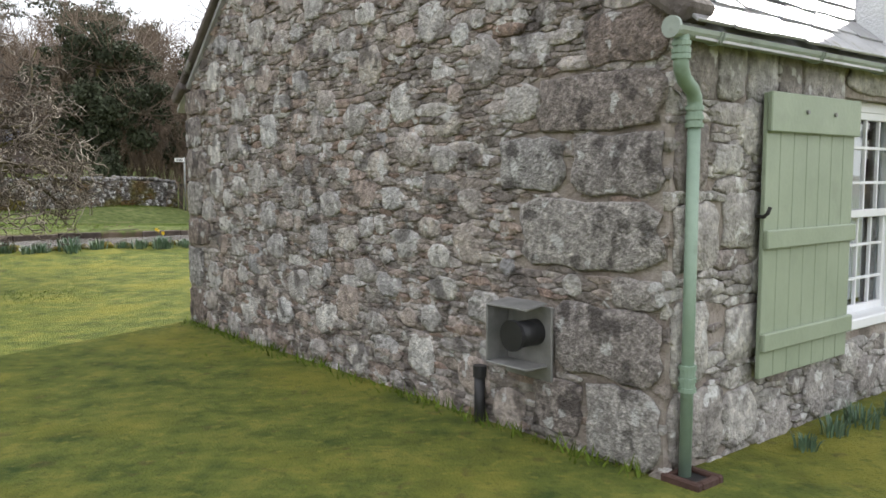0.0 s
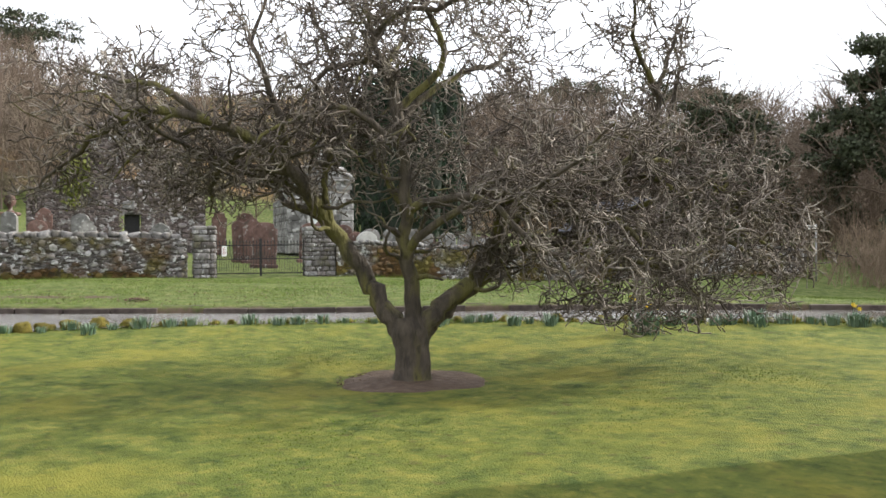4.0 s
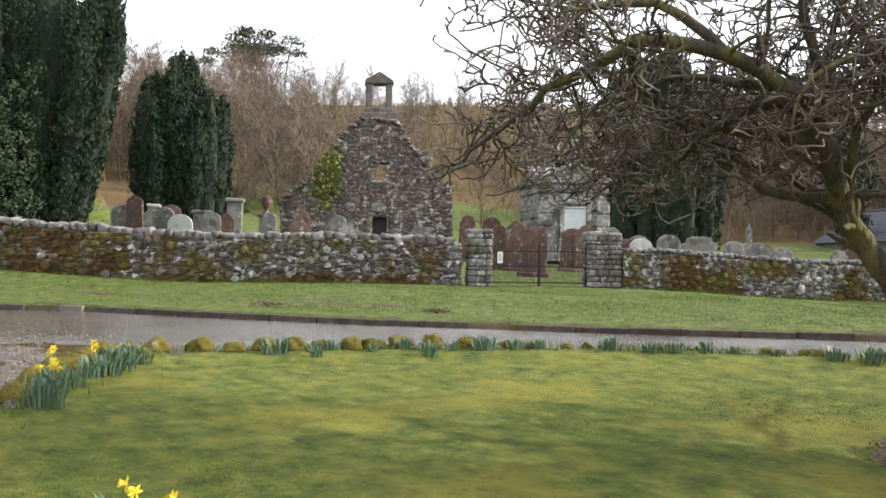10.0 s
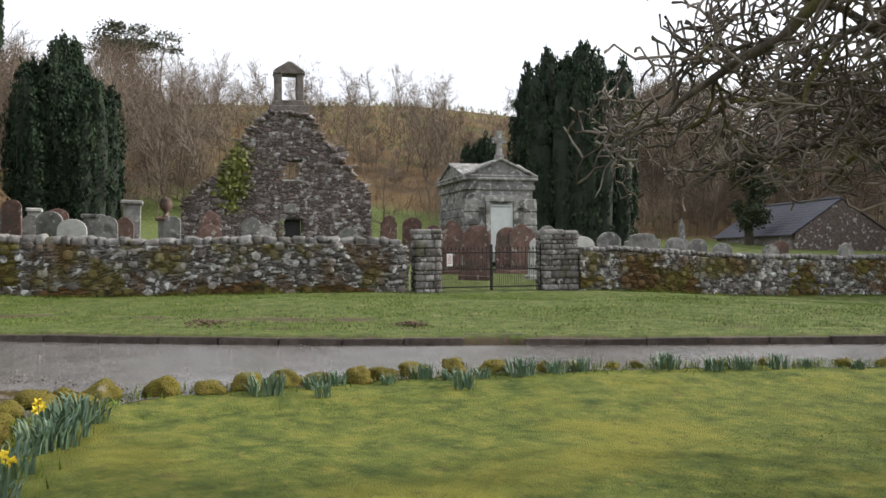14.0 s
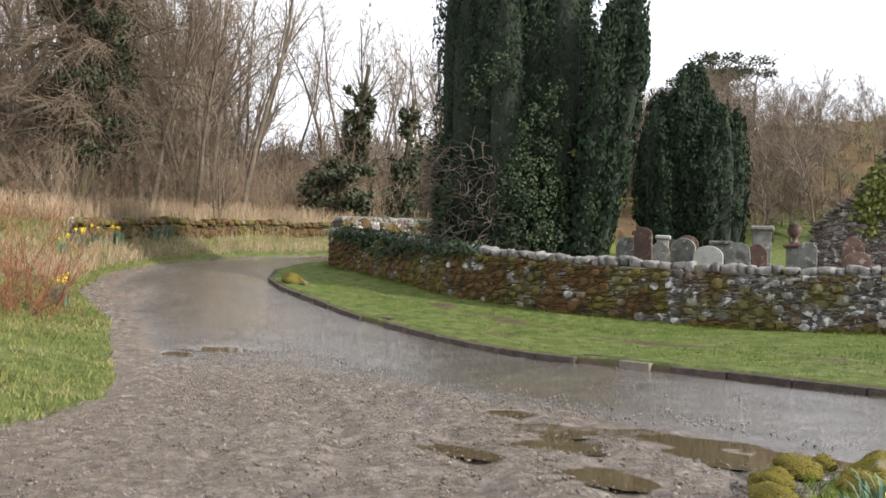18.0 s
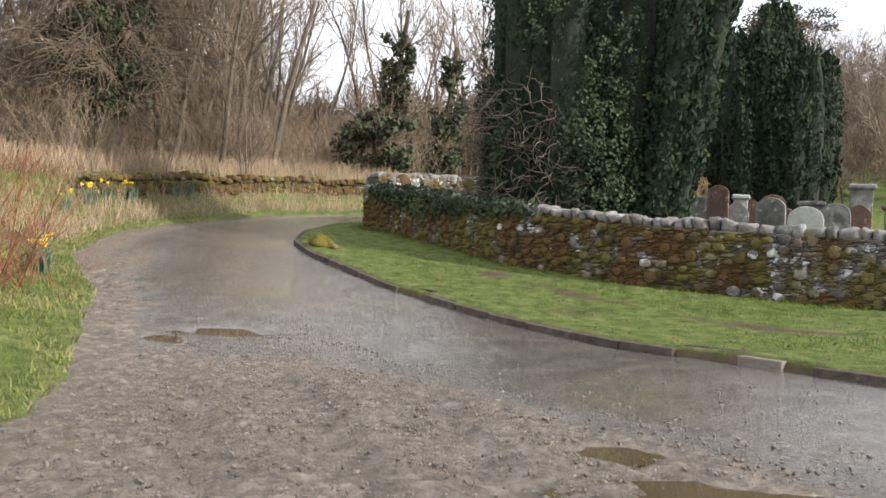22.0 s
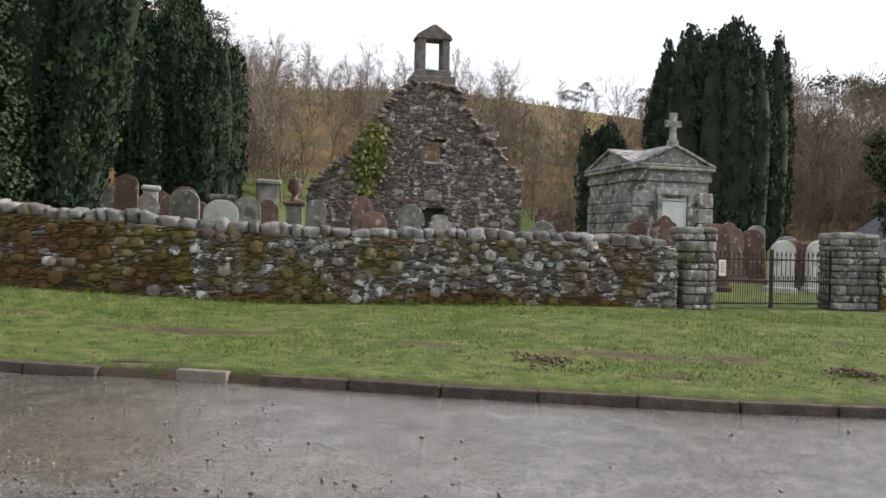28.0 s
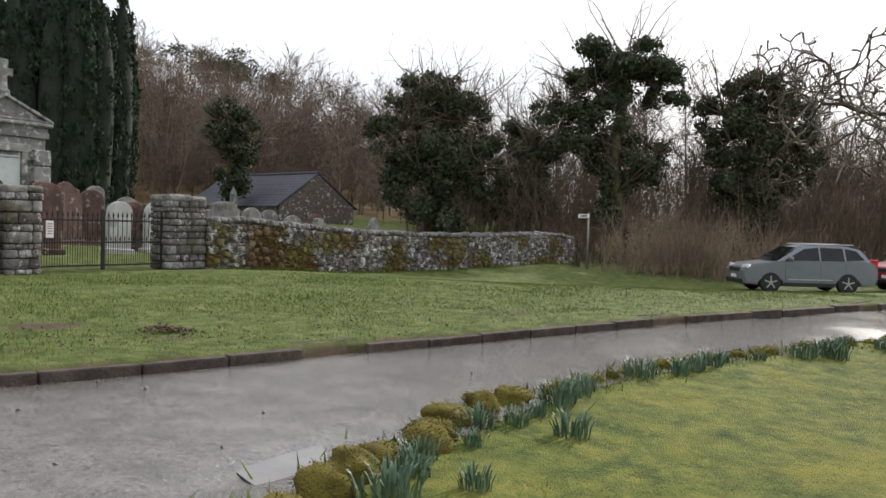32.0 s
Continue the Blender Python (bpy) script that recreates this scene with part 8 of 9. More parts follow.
ivy_tree(-17.0, 44.0, [(0.4, (0, 0, -0.2), (0, 0, 3), (0.3, 0, 7))], [(0, 0, 3.0, 2.0, 2.4), (-1.6, 0, 5.5, 1.7, 1.7), (1.4, 0, 6.0, 1.8, 1.6), (0, 0, 7.4, 1.6, 1.1), (2.4, 0, 3.8, 1.2, 1.6)], 103, "rounded ivy-covered tree behind the low wall", 34000, 0.14, 110)
ivy_tree(-30.0, 52.0, [(0.3, (0, 0, -0.2), (0, 0, 3), (0.2, 0, 6))], [(0, 0, 3.5, 1.3, 2.0), (-0.7, 0, 5.6, 1.4, 1.3), (0.8, 0, 5.0, 1.2, 1.3)], 104, "dark ivy-covered tree near the shed", 14000, 0.15, 60)
ivy_tree(-12.5, 47.0, [(0.35, (0, 0, -0.2), (0, 0, 2.5), (0.2, 0, 6))], [(0, 0, 2.6, 1.6, 1.8), (0.6, 0, 5.0, 1.5, 1.3)], 105, "low ivy-covered tree in the hedge", 13000, 0.15, 80)
ivy_tree(7.5, 44.0, [(0.35, (0, 0, -0.2), (0, 0, 3), (0.2, 0, 7))], [(0, 0, 3.6, 1.6, 2.0), (0.6, 0, 6.6, 1.8, 1.6)], 106, "ivy-clad tree beyond the car park", 12000, 0.15, 80)
# the ivy-clad tree by the lane's low wall, and the evergreen bush at the bend
lane_tree = ivy_tree(-45.0, -9.3, [(0.42, (0, 0, -0.3), (0.1, 0, 1.5), (0, 0, 4), (0, 0, 7)), (0.34, (1.3, 0.2, -0.3), (1.2, 0.2, 1.5), (1.0, 0.1, 4))], [(0, 0, 3.2, 1.7, 1.8), (0.2, 0, 5.8, 1.9, 2.2), (0.6, 0, 8.6, 1.8, 2.0), (1.0, 0.4, 2.8, 1.3, 1.3), (-0.6, -0.6, 2.2, 1.3, 0.9)], 107, "old ivy-clad tree with drooping bare boughs by the lane", 24000, 0.13, 30)
hang = random.Random(120)
boughs, shoots = [], []
for i in range(190):
    h = hang.uniform(1.8, 10.5)
    az = hang.uniform(0, math.tau)
    L = hang.uniform(2.8, 6.8) * (1.1 - h / 22)
    bp, br, _ = wander(hang, (0.2, 0, h), (math.cos(az), math.sin(az), hang.uniform(-0.1, 0.5)), L, 0.05, 0.012, 0.4, 0.11, -0.075)
    boughs.append((bp, br))
    for j in range(1, len(bp)):
        for _ in range(4):
            d2 = bp[j] - bp[j - 1]
            q, r, _ = wander(hang, bp[j], side_way(hang, d2 / np.linalg.norm(d2), 50) + np.array([0, 0, -0.3]), hang.uniform(0.5, 1.6), 0.012, 0.006, 0.4, 0.2, -0.06)
            shoots.append((q, r))
part_of("drooping_crown", tubes_mesh("drooping_crown", boughs, 4), M_BARETREE, lane_tree, "bare grey-brown drooping boughs")
part_of("twig_crown", tubes_mesh("twig_crown", shoots, 3), M_BARETWIG, lane_tree, "hanging brown twig growth")
ivy_tree(-52.5, 0.8, [(0.2, (0, 0, -0.2), (0, 0, 1), (0.1, 0, 2))], [(0, 0, 1.5, 1.9, 1.1), (0.9, 0.3, 2.3, 1.2, 0.8)], 108, "rounded green holly bush at the bend", 3000, 0.2, 14)
ivy_tree(-58.0, 4.4, [(0.25, (0, 0, -0.2), (0.5, 0.2, 3), (1.2, 0.6, 7))], [(0.5, 0.2, 3.0, 0.8, 2.0), (0.9, 0.4, 5.4, 0.7, 1.5), (0, 0, 1.2, 1.2, 1.0)], 109, "leaning ivy-wrapped stem at the bend", 3200, 0.2, 24)
ivy_tree(-60.5, 1.6, [(0.25, (0, 0, -0.2), (-0.2, 0.1, 4), (0.9, 0.8, 9))], [(-0.1, 0, 4.5, 0.7, 1.8), (0.4, 0.4, 6.8, 0.7, 1.4)], 110, "ivy-wrapped woodland stem beyond the bend", 2600, 0.2, 24)
# ivy on the church's shoulder and hanging over the mossy wall
g = np.random.default_rng(111)
n = 1500
ivx = -2.2 + 0.26 * g.normal(size=n)
ivz = 4.7 + 0.55 * g.normal(size=n) + 0.5 * (ivx + 2.2)
keep = (ivz < np.array([church_top(v) + 0.25 if -4.1 < v < 3.2 else 0 for v in ivx])) & (ivz > 3.1)
ctr = np.stack([ivx, -0.12 + 0.12 * g.normal(size=n), ivz], 1)[keep]
leaf_cloud("ivy", ctr, np.array([0, -1.0, 0.3]) + 0.6 * g.normal(size=ctr.shape), 0.15, g, M_IVYPALE, church, "yellow-green ivy on the broken shoulder", kite=False)
pts = []
for i in range(2600):
    s = 2.5 + 9.0 * g.random()
    p, w = along(WALL_LEFT, s)
    o = Vector((w.y, -w.x))
    hang = g.random() ** 1.8 * 0.75 * (1 - abs(s - 6.5) / 7)
    q = p + o * (0.1 + 0.05 * g.normal() - (0.45 * g.random() if hang < 0.12 else 0))
    pts.append((q.x, q.y, ground(p.x, p.y) + 1.42 - hang + 0.05 * g.normal()))
ivy_m = leaf_cloud("ivy_mat", np.array(pts), np.array([0.5, -0.6, 0.5]) + 0.7 * g.normal(size=(len(pts), 3)), 0.1, g, M_IVY, None, kite=False)
tagged(ivy_m, "dark trailing ivy spilling over the mossy wall", "ivy", kind="stuff")


# ---- thickets, reeds and bracken ----
def twig_patch(name, area, count, height, lean, radius, material, label, category, seed, branch=2):
    rng = random.Random(seed)
    lines = []
    for i in range(count):
        x, y = area(rng)
        p = (x, y, ground(round(x * 2) / 2, round(y * 2) / 2) - 0.05)
        h = height * rng.uniform(0.5, 1.1)
        pts, rad, d = wander(rng, p, (rng.gauss(0, lean), rng.gauss(0, lean), 1), h, radius, radius * 0.4, h / 4, 0.1, 0.0)
        lines.append((pts, rad))
        for k in range(branch):
            j = rng.randrange(1, len(pts) - 1)
            q, r, _ = wander(rng, pts[j], side_way(rng, d, 35), h * rng.uniform(0.25, 0.5), radius * 0.6, radius * 0.3, h / 6, 0.15, 0.02)
            lines.append((q, r))
    ob = part_of(name, tubes_mesh(name, lines, 3), material)
    return tagged(ob, label, category, kind="stuff")


def around(cx, cy, sx, sy):
    return lambda r: (cx + r.gauss(0, sx), cy + r.gauss(0, sy))


def beside_bank(s0, s1, d0, d1):
    def pick(r):
        p, w = along(BANK, r.uniform(s0, s1))
        q = p + Vector((-w.y, w.x)) * r.uniform(d0, d1)
        return q.x, q.y
    return pick


twig_patch("brown_bush", around(-5.8, 36.8, 1.9, 0.9), 520, 2.6, 0.35, 0.012, M_BARETWIG, "rounded leafless brown bush beside the car park", "bush", 121, 4)
twig_patch("hedge_thicket", lambda r: (r.uniform(-18, 14), r.uniform(44, 50)), 1500, 4.6, 0.25, 0.02, M_BARETWIG, "dense leafless hedge beyond the churchyard", "hedge", 122, 4)
twig_patch("scrub_thicket", lambda r: (r.uniform(-60, -37), r.uniform(50, 62)), 500, 4.0, 0.25, 0.02, M_BARETWIG, "brown winter scrub at the foot of the hill", "scrub", 123, 3)
twig_patch("lane_thicket", beside_bank(36, 54, 4.5, 13.0), 1900, 3.2, 0.6, 0.010, M_BARETWIG, "tangled brown thicket behind the lane's low wall", "thicket", 124, 3)
twig_patch("reed_bed", beside_bank(33, 50, 2.6, 6.0), 3600, 0.85, 0.22, 0.010, M_REED, "pale dead reeds in a band behind the lane", "reeds", 125, 0)
twig_patch("bracken_bank", beside_bank(24, 36, 2.6, 9.0), 1500, 0.7, 0.5, 0.012, M_BRACKEN, "rusty dead bracken on the bank", "bracken", 126, 1)
twig_patch("dead_grass_fringe", beside_bank(28, 52, 0.4, 2.6), 4200, 0.55, 0.4, 0.008, M_REED, "straw-coloured dead grass at the lane's edge", "grass", 127, 0)
twig_patch("dogwood_shrub", around(-24.8, -4.4, 0.5, 0.45), 95, 2.1, 0.5, 0.008, M_REDTWIG, "orange-red dogwood stems on the bank", "shrub", 128, 3)
twig_patch("heather_scrub", lambda r: (lambda b, d: (-14 - math.sin(b) * d, 2 + math.cos(b) * d))(radians(r.uniform(20, 92)), r.uniform(70, 160)), 1500, 1.5, 0.5, 0.05, M_BRACKEN, "brown heather and scrub on the hillside", "scrub", 129, 3)
twig_patch("gorse_scrub", lambda r: (lambda b, d: (-14 - math.sin(b) * d, 2 + math.cos(b) * d))(radians(r.uniform(36, 62)), r.uniform(95, 170)), 900, 1.2, 0.5, 0.09, M_IVYPALE, "green gorse bushes scattered on the hillside", "scrub", 130, 4)


# ---- boulders along the lawn's edge ----
def boulder_mesh(rng):
    bm = bmesh.new()
    bmesh.ops.create_icosphere(bm, subdivisions=3, radius=0.5)
    o = Vector((rng.uniform(0, 90), rng.uniform(0, 90), 0))
    for v in bm.verts:
        k = 1 + 0.55 * noise.noise(v.co * 1.9 + o) + 0.22 * noise.noise(v.co * 4.5 + o) + 0.07 * noise.noise(v.co * 11 + o)
        v.co = Vector((v.co.x * k, v.co.y * k, v.co.z * k))
    me = bpy.data.meshes.new("boulder")
    bm.to_mesh(me)
    bm.free()
    me.polygons.foreach_set("use_smooth", [True] * len(me.polygons))
    me.materials.append(M_BOULDER)
    return me


brng = random.Random(141)
STONES_LAID = []
BOULDERS = [boulder_mesh(brng) for _ in range(6)]


def boulder(x, y, size, sink=0.3, label="moss-topped rounded boulder edging the lawn", group="boulders edging the lawn"):
    ob = new("boulder", BOULDERS[brng.randrange(6)])
    x += 0.22 * smooth01((y - 5.2) / 0.8) * smooth01((8.6 - y) / 0.8)
    size = size * brng.uniform(0.72, 1.0)
    h = size * brng.uniform(0.5, 0.8)
    ob.matrix_world = pose(x, y, ground(x, y) + h * (0.5 - sink), brng.uniform(-12, 12), brng.uniform(-12, 12), brng.uniform(0, 360)) @ Matrix.Diagonal((size, size * brng.uniform(0.75, 1.0), h, 1))
    tagged(ob, label, "boulder", group)
    STONES_LAID.append(ob)


for x, y, s in ((-12.75, 3.55, 0.42), (-13.2, 3.78, 0.36), (-13.6, 3.9, 0.4), (-14.02, 4.08, 0.44), (-14.35, 4.22, 0.36), (-14.72, 4.42, 0.42), (-15.0, 4.78, 0.46), (-14.62, 5.02, 0.4), (-14.98, 5.35, 0.44), (-14.9, 5.85, 0.42),
                (-14.72, 6.25, 0.36), (-14.62, 6.62, 0.42), (-14.52, 6.98, 0.38), (-14.42, 7.32, 0.44), (-14.15, 7.66, 0.36), (-14.1, 8.02, 0.48), (-13.86, 8.4, 0.44), (-13.6, 8.8, 0.38), (-13.35, 9.2, 0.36),
                (-12.3, 3.3, 0.34), (-11.9, 2.95, 0.34), (-15.15, 6.0, 0.3), (-15.25, 5.1, 0.28)):
    boulder(x, y, s)
for i in range(34):
    p, w = along(LAWN_EDGE, 17.0 + i * 0.4 + brng.uniform(-0.15, 0.15))
    boulder(p.x + 0.05, p.y - 0.05, brng.uniform(0.18, 0.3), 0.35, "small mossy stone sunk in the lawn edge")
boulder(-33.4, -0.15, 0.7, 0.25, "pale lichened boulder on the tip of the verge", "stones on the verge")
boulder(-33.0, 0.2, 0.35, 0.2, "small pale stone on the verge", "stones on the verge")


# moss fuzz on the boulders
fuzz = []
frng = random.Random(143)
for ob in STONES_LAID:
    m, r = ob.matrix_world, ob.matrix_world.to_3x3()
    for v in ob.data.vertices:
        n = (r @ v.normal).normalized()
        if n.z < -0.15 or frng.random() > 0.45 + 0.5 * n.z:
            continue
        p = m @ v.co
        for _ in range(2):
            q = p + Vector((frng.gauss(0, 0.015), frng.gauss(0, 0.015), frng.gauss(0, 0.008)))
            side = n.cross(Vector((frng.gauss(0, 1), frng.gauss(0, 1), frng.gauss(0, 1)))).normalized() * 0.006
            tip = q + n * frng.uniform(0.012, 0.03) + Vector((frng.gauss(0, 0.008), frng.gauss(0, 0.008), -0.004))
            fuzz += [q - side - n * 0.006, q + side - n * 0.006, tip]
fuzz_ob = part_of("moss_fuzz", fast_mesh("moss_fuzz", [tuple(v) for v in fuzz], np.arange(len(fuzz)).reshape(-1, 3)), M_MOSS)
tagged(fuzz_ob, "shaggy olive moss over the edging boulders", "moss", kind="stuff")


# ---- daffodils ----
def daffodil_clump(seed, leaves, height, spread, blooms):
    rng = random.Random(seed)
    vs, fs = [], []
    for i in range(leaves):
        a, r = rng.uniform(0, math.tau), spread * math.sqrt(rng.random()) * 0.55
        bx, by = r * math.cos(a), r * math.sin(a)
        la = a + rng.gauss(0, 0.6)
        h, w, out = height * rng.uniform(0.6, 1.1), 0.011, rng.uniform(0.05, 0.45) * height
        tx, ty = -math.sin(la) * w, math.cos(la) * w
        n0 = len(vs)
        for k, (f, bend, ww) in enumerate(((0, 0, 0.8), (0.5, 0.22, 1.0), (0.85, 0.62, 0.8), (1.0, 1.0, 0.15))):
            cx, cy, cz = bx + math.cos(la) * out * bend, by + math.sin(la) * out * bend, h * f * (1 - 0.14 * bend) - 0.02
            vs += [(cx - tx * ww, cy - ty * ww, cz), (cx + tx * ww, cy + ty * ww, cz)]
        for k in range(3):
            fs.append((n0 + 2 * k, n0 + 2 * k + 1, n0 + 2 * k + 3, n0 + 2 * k + 2))
    leaf_me = mesh_from("leaf_tuft", vs, fs)
    flowers = []
    for i in range(blooms):
        a, r = rng.uniform(0, math.tau), spread * 0.55 * math.sqrt(rng.random())
        x, y, h = r * math.cos(a), r * math.sin(a), height * rng.uniform(0.95, 1.3)
        face = rng.uniform(0, math.tau)
        stem = tubes_mesh("stem", [(np.array([[x * 0.7, y * 0.7, -0.02], [x, y, h * 0.6], [x + 0.01, y, h]]), [0.006, 0.005, 0.004])], 5)
        bm = bmesh.new()
        m = Matrix.Translation((x + 0.01, y, h)) @ pose(0, 0, 0, 0, 0, math.degrees(face)) @ pose(0, 0, 0, 78, 0, 0)
        for k in range(6):
            t = math.tau * k / 6
            q = [m @ Vector(v) for v in ((0, 0, 0), (0.032 * math.cos(t - 0.42), 0.032 * math.sin(t - 0.42), 0.004), (0.052 * math.cos(t), 0.052 * math.sin(t), 0.0), (0.032 * math.cos(t + 0.42), 0.032 * math.sin(t + 0.42), 0.004))]
            bm.faces.new([bm.verts.new(v) for v in q])
        add_tube(bm, [m @ Vector((0, 0, 0)), m @ Vector((0, 0, 0.025)), m @ Vector((0, 0, 0.042))], [0.014, 0.017, 0.024], 8, False)
        me = bpy.data.meshes.new("bloom")
        bm.to_mesh(me)
        bm.free()
        flowers.append((stem, me))
    return leaf_me, flowers


CLUMPS = [daffodil_clump(151, 60, 0.30, 0.34, 0), daffodil_clump(152, 75, 0.33, 0.42, 0), daffodil_clump(153, 45, 0.27, 0.28, 0), daffodil_clump(154, 60, 0.38, 0.34, 5), daffodil_clump(155, 50, 0.36, 0.30, 3)]
CLUMP_PROTO = {}


def daffodils(k, x, y, scale=1.0):
    m = pose(x, y, ground(x, y), 0, 0, brng.uniform(0, 360)) @ Matrix.Diagonal((scale, scale, scale, 1))
    if k in CLUMP_PROTO:
        c = copy_thing(CLUMP_PROTO[k], m)
        c.matrix_world = m
        return
    leaf_me, flowers = CLUMPS[k]
    root = new("daffodil_clump")
    root.matrix_world = m
    tagged(root, "clump of grey-green daffodil leaves with yellow blooms" if flowers else "clump of grey-green daffodil leaves not yet in flower", "daffodils", "daffodils round the lawn")
    part_of("leaf_tuft", leaf_me, M_LEAF, root)
    for stem, bloom in flowers:
        st = part_of("stem", stem, M_LEAF, root)
        part_of("bloom", bloom, M_YELLOW, st, "bright yellow trumpet bloom")
    CLUMP_PROTO[k] = root


s = 14.5
while s < 33.0:
    p, w = along(LAWN_EDGE, s)
    nrm = Vector((-w.y, w.x))
    if brng.random() < 0.88:
        q = p + nrm * brng.uniform(0.18, 0.5)
        daffodils(brng.randrange(3), q.x, q.y, brng.uniform(0.5, 0.92))
    if brng.random() < 0.35:
        q = p + nrm * brng.uniform(0.5, 0.85)
        daffodils(2, q.x, q.y, brng.uniform(0.6, 0.9))
    s += brng.uniform(0.24, 0.56)
for k, x, y, sc in ((4, -7.95, 3.1, 0.85), (0, -8.4, 3.0, 0.8), (3, -11.6, 3.35, 0.85), (4, -12.3, 3.6, 0.85), (4, -13.1, 4.1, 0.8), (1, -12.6, 3.75, 0.8), (2, -13.2, 4.3, 1.0), (1, -13.6, 4.5, 1.0), (0, -14.0, 4.8, 1.0),
                    (4, -6.25, 14.1, 1.2), (3, -6.05, 14.0, 1.0), (4, -3.6, 16.4, 0.8), (1, -14.05, 6.6, 0.8), (3, -26.6, -4.3, 1.2), (4, -27.4, -4.6, 1.2), (3, -36.0, -6.8, 1.3), (4, -37.2, -6.7, 1.3),
                    (3, -38.4, -6.4, 1.3), (1, -40.6, -5.7, 1.5), (1, -41.3, -5.5, 1.5), (4, -34.5, -6.9, 1.2)):
    daffodils(k, x, y, sc)
for yy, sc in ((0.95, 0.35), (1.3, 0.5), (1.6, 0.45), (1.95, 0.55), (2.3, 0.5)):
    v = CM @ Vector((GW + 0.22 + brng.uniform(0, 0.15), yy, 0))
    daffodils(brng.choice((0, 1, 2)), v.x, v.y, sc)
twig_patch("low_hedge", around(-1.5, 16.6, 0.5, 0.28), 300, 0.55, 0.5, 0.007, M_BRACKEN, "low brown hedge at the end of the lawn", "hedge", 156, 3)


# ---- grass ----
def blades(name, pts, h, w, seed, label, material=None):
    g = np.random.default_rng(seed)
    n = len(pts)
    z = terrain(pts[:, 0], pts[:, 1])[0]
    a = g.random(n) * math.tau
    d = np.stack([np.cos(a), np.sin(a), np.zeros(n)], 1)
    hh = h * g.uniform(0.5, 1.3, (n, 1))
    base = np.stack([pts[:, 0], pts[:, 1], z - 0.012], 1)
    tip = base + np.array([0, 0, 1.0]) * hh + np.stack([g.normal(size=n), g.normal(size=n), np.zeros(n)], 1) * hh * 0.45
    ww = w * g.uniform(0.6, 1.4, (n, 1))
    v = np.stack([base - d * ww, base + d * ww, tip], 1).reshape(-1, 3)
    ob = part_of(name, fast_mesh(name, v, np.arange(n * 3).reshape(-1, 3)), material or M_BLADE)
    tagged(ob, label, "grass", kind="stuff")


g = np.random.default_rng(161)
P = np.stack([g.uniform(-15.5, 1.5, 120000), g.uniform(1.5, 17, 120000)], 1)
_, _, dk, dl, db = terrain(P[:, 0], P[:, 1])
in_house = ((P[:, 0] - CF.x) * GIN.x + (P[:, 1] - CF.y) * GIN.y > -0.02) & ((P[:, 0] - CF.x) * GDIR.x + (P[:, 1] - CF.y) * GDIR.y > -0.02)
ok = (dl > 0.05) & ~in_house & (np.hypot(P[:, 0] - TX, P[:, 1] - TY) > 1.02)
blades("lawn_grass", P[ok], 0.015, 0.005, 162, "short mossy blades of the lawn")
P = np.stack([g.uniform(-34, -4, 420000), g.uniform(-1, 34, 420000)], 1)
_, _, dk, dl, db = terrain(P[:, 0], P[:, 1])
worn = np.exp(-((dk - 2.6 - 0.3 * lumps(P[:, 0], P[:, 1], 1.6, 2)) / 0.4) ** 2) * (P[:, 0] < -18) * (P[:, 0] > -30) * (0.55 + 0.6 * lumps(P[:, 0], P[:, 1], 0.45, 8))
ok = (dk > 0.07) & (dk < 8.4) & (worn < 0.3 + 0.25 * g.random(len(dk)))
blades("verge_grass", P[ok], 0.05, 0.006, 163, "rough grass of the road verge", M_VERGEBLADE)
P = np.stack([g.uniform(-40, -12, 90000), g.uniform(-10, 0, 90000)], 1)
_, _, dk, dl, db = terrain(P[:, 0], P[:, 1])
blades("bank_grass", P[(db > 0.03) & (db < 3.5)], 0.10, 0.011, 164, "long rough grass on the roadside bank", M_DRYBLADE)
# tufts at the foot of the walls and the cottage
T_ = []
for line, k0, k1 in ((WALL_LEFT, 0.1, 26), (WALL_RIGHT, 0, 19)):
    for i in range(2600):
        p, w = along(line, g.uniform(k0, min(k1, line_length(line) - 0.05)))
        q = p + Vector((w.y, -w.x)) * (0.05 + abs(g.normal()) * 0.12)
        T_.append((q.x, q.y))
for i in range(5200):
    p, w = along(LAWN_EDGE, g.uniform(15, 41))
    q = p + Vector((-w.y, w.x)) * g.normal(0.12, 0.16)
    T_.append((q.x, q.y))
for i in range(450):
    q = CF + GDIR * g.uniform(0, GW) - GIN * (0.03 + abs(g.normal()) * 0.06)
    T_.append((q.x, q.y))
blades("foot_grass", np.array(T_), 0.09, 0.008, 165, "longer grass at the foot of the walls")

# fallen leaves and bits on the verge
LV = random.Random(171)
places = []
for x, y, z, rd, dk, dl, db in spots_on(14000, -33, -6, -1, 22, 33):
    if dk < 0.1 or dk > 7.5 or LV.random() > 0.35 + 0.65 * math.exp(-((dk - 2.4) / 1.0) ** 2):
        continue
    s = LV.uniform(0.02, 0.06)
    places.append((LV.randrange(5), pose(x, y, z + 0.035, LV.uniform(-40, 40), LV.uniform(-40, 40), LV.uniform(0, 360)) @ Matrix.Diagonal((s, s * 0.7, s * 0.22, 1))))
tagged(scatter_mesh("fallen_leaves", [p[0] for p in PEB], [p[1] for p in PEB], places, M_MULCH), "brown fallen leaves strewn over the verge", "leaves", kind="stuff")

# ---- low mossy wall along the lane ----
LOW = []
for i in range(9):
    p, w = along(BANK, 33.5 + i * 1.9)
    q = p + Vector((-w.y, w.x)) * 2.1
    LOW.append((q.x, q.y))
dyke("wall_lane", LOW, 0.34, 0.4, "low tumbled mossy wall along the lane", 14, 0.17, (0, 0), lambda u, v, r: True, cope=0.3, copes=MOSSY_COPE)

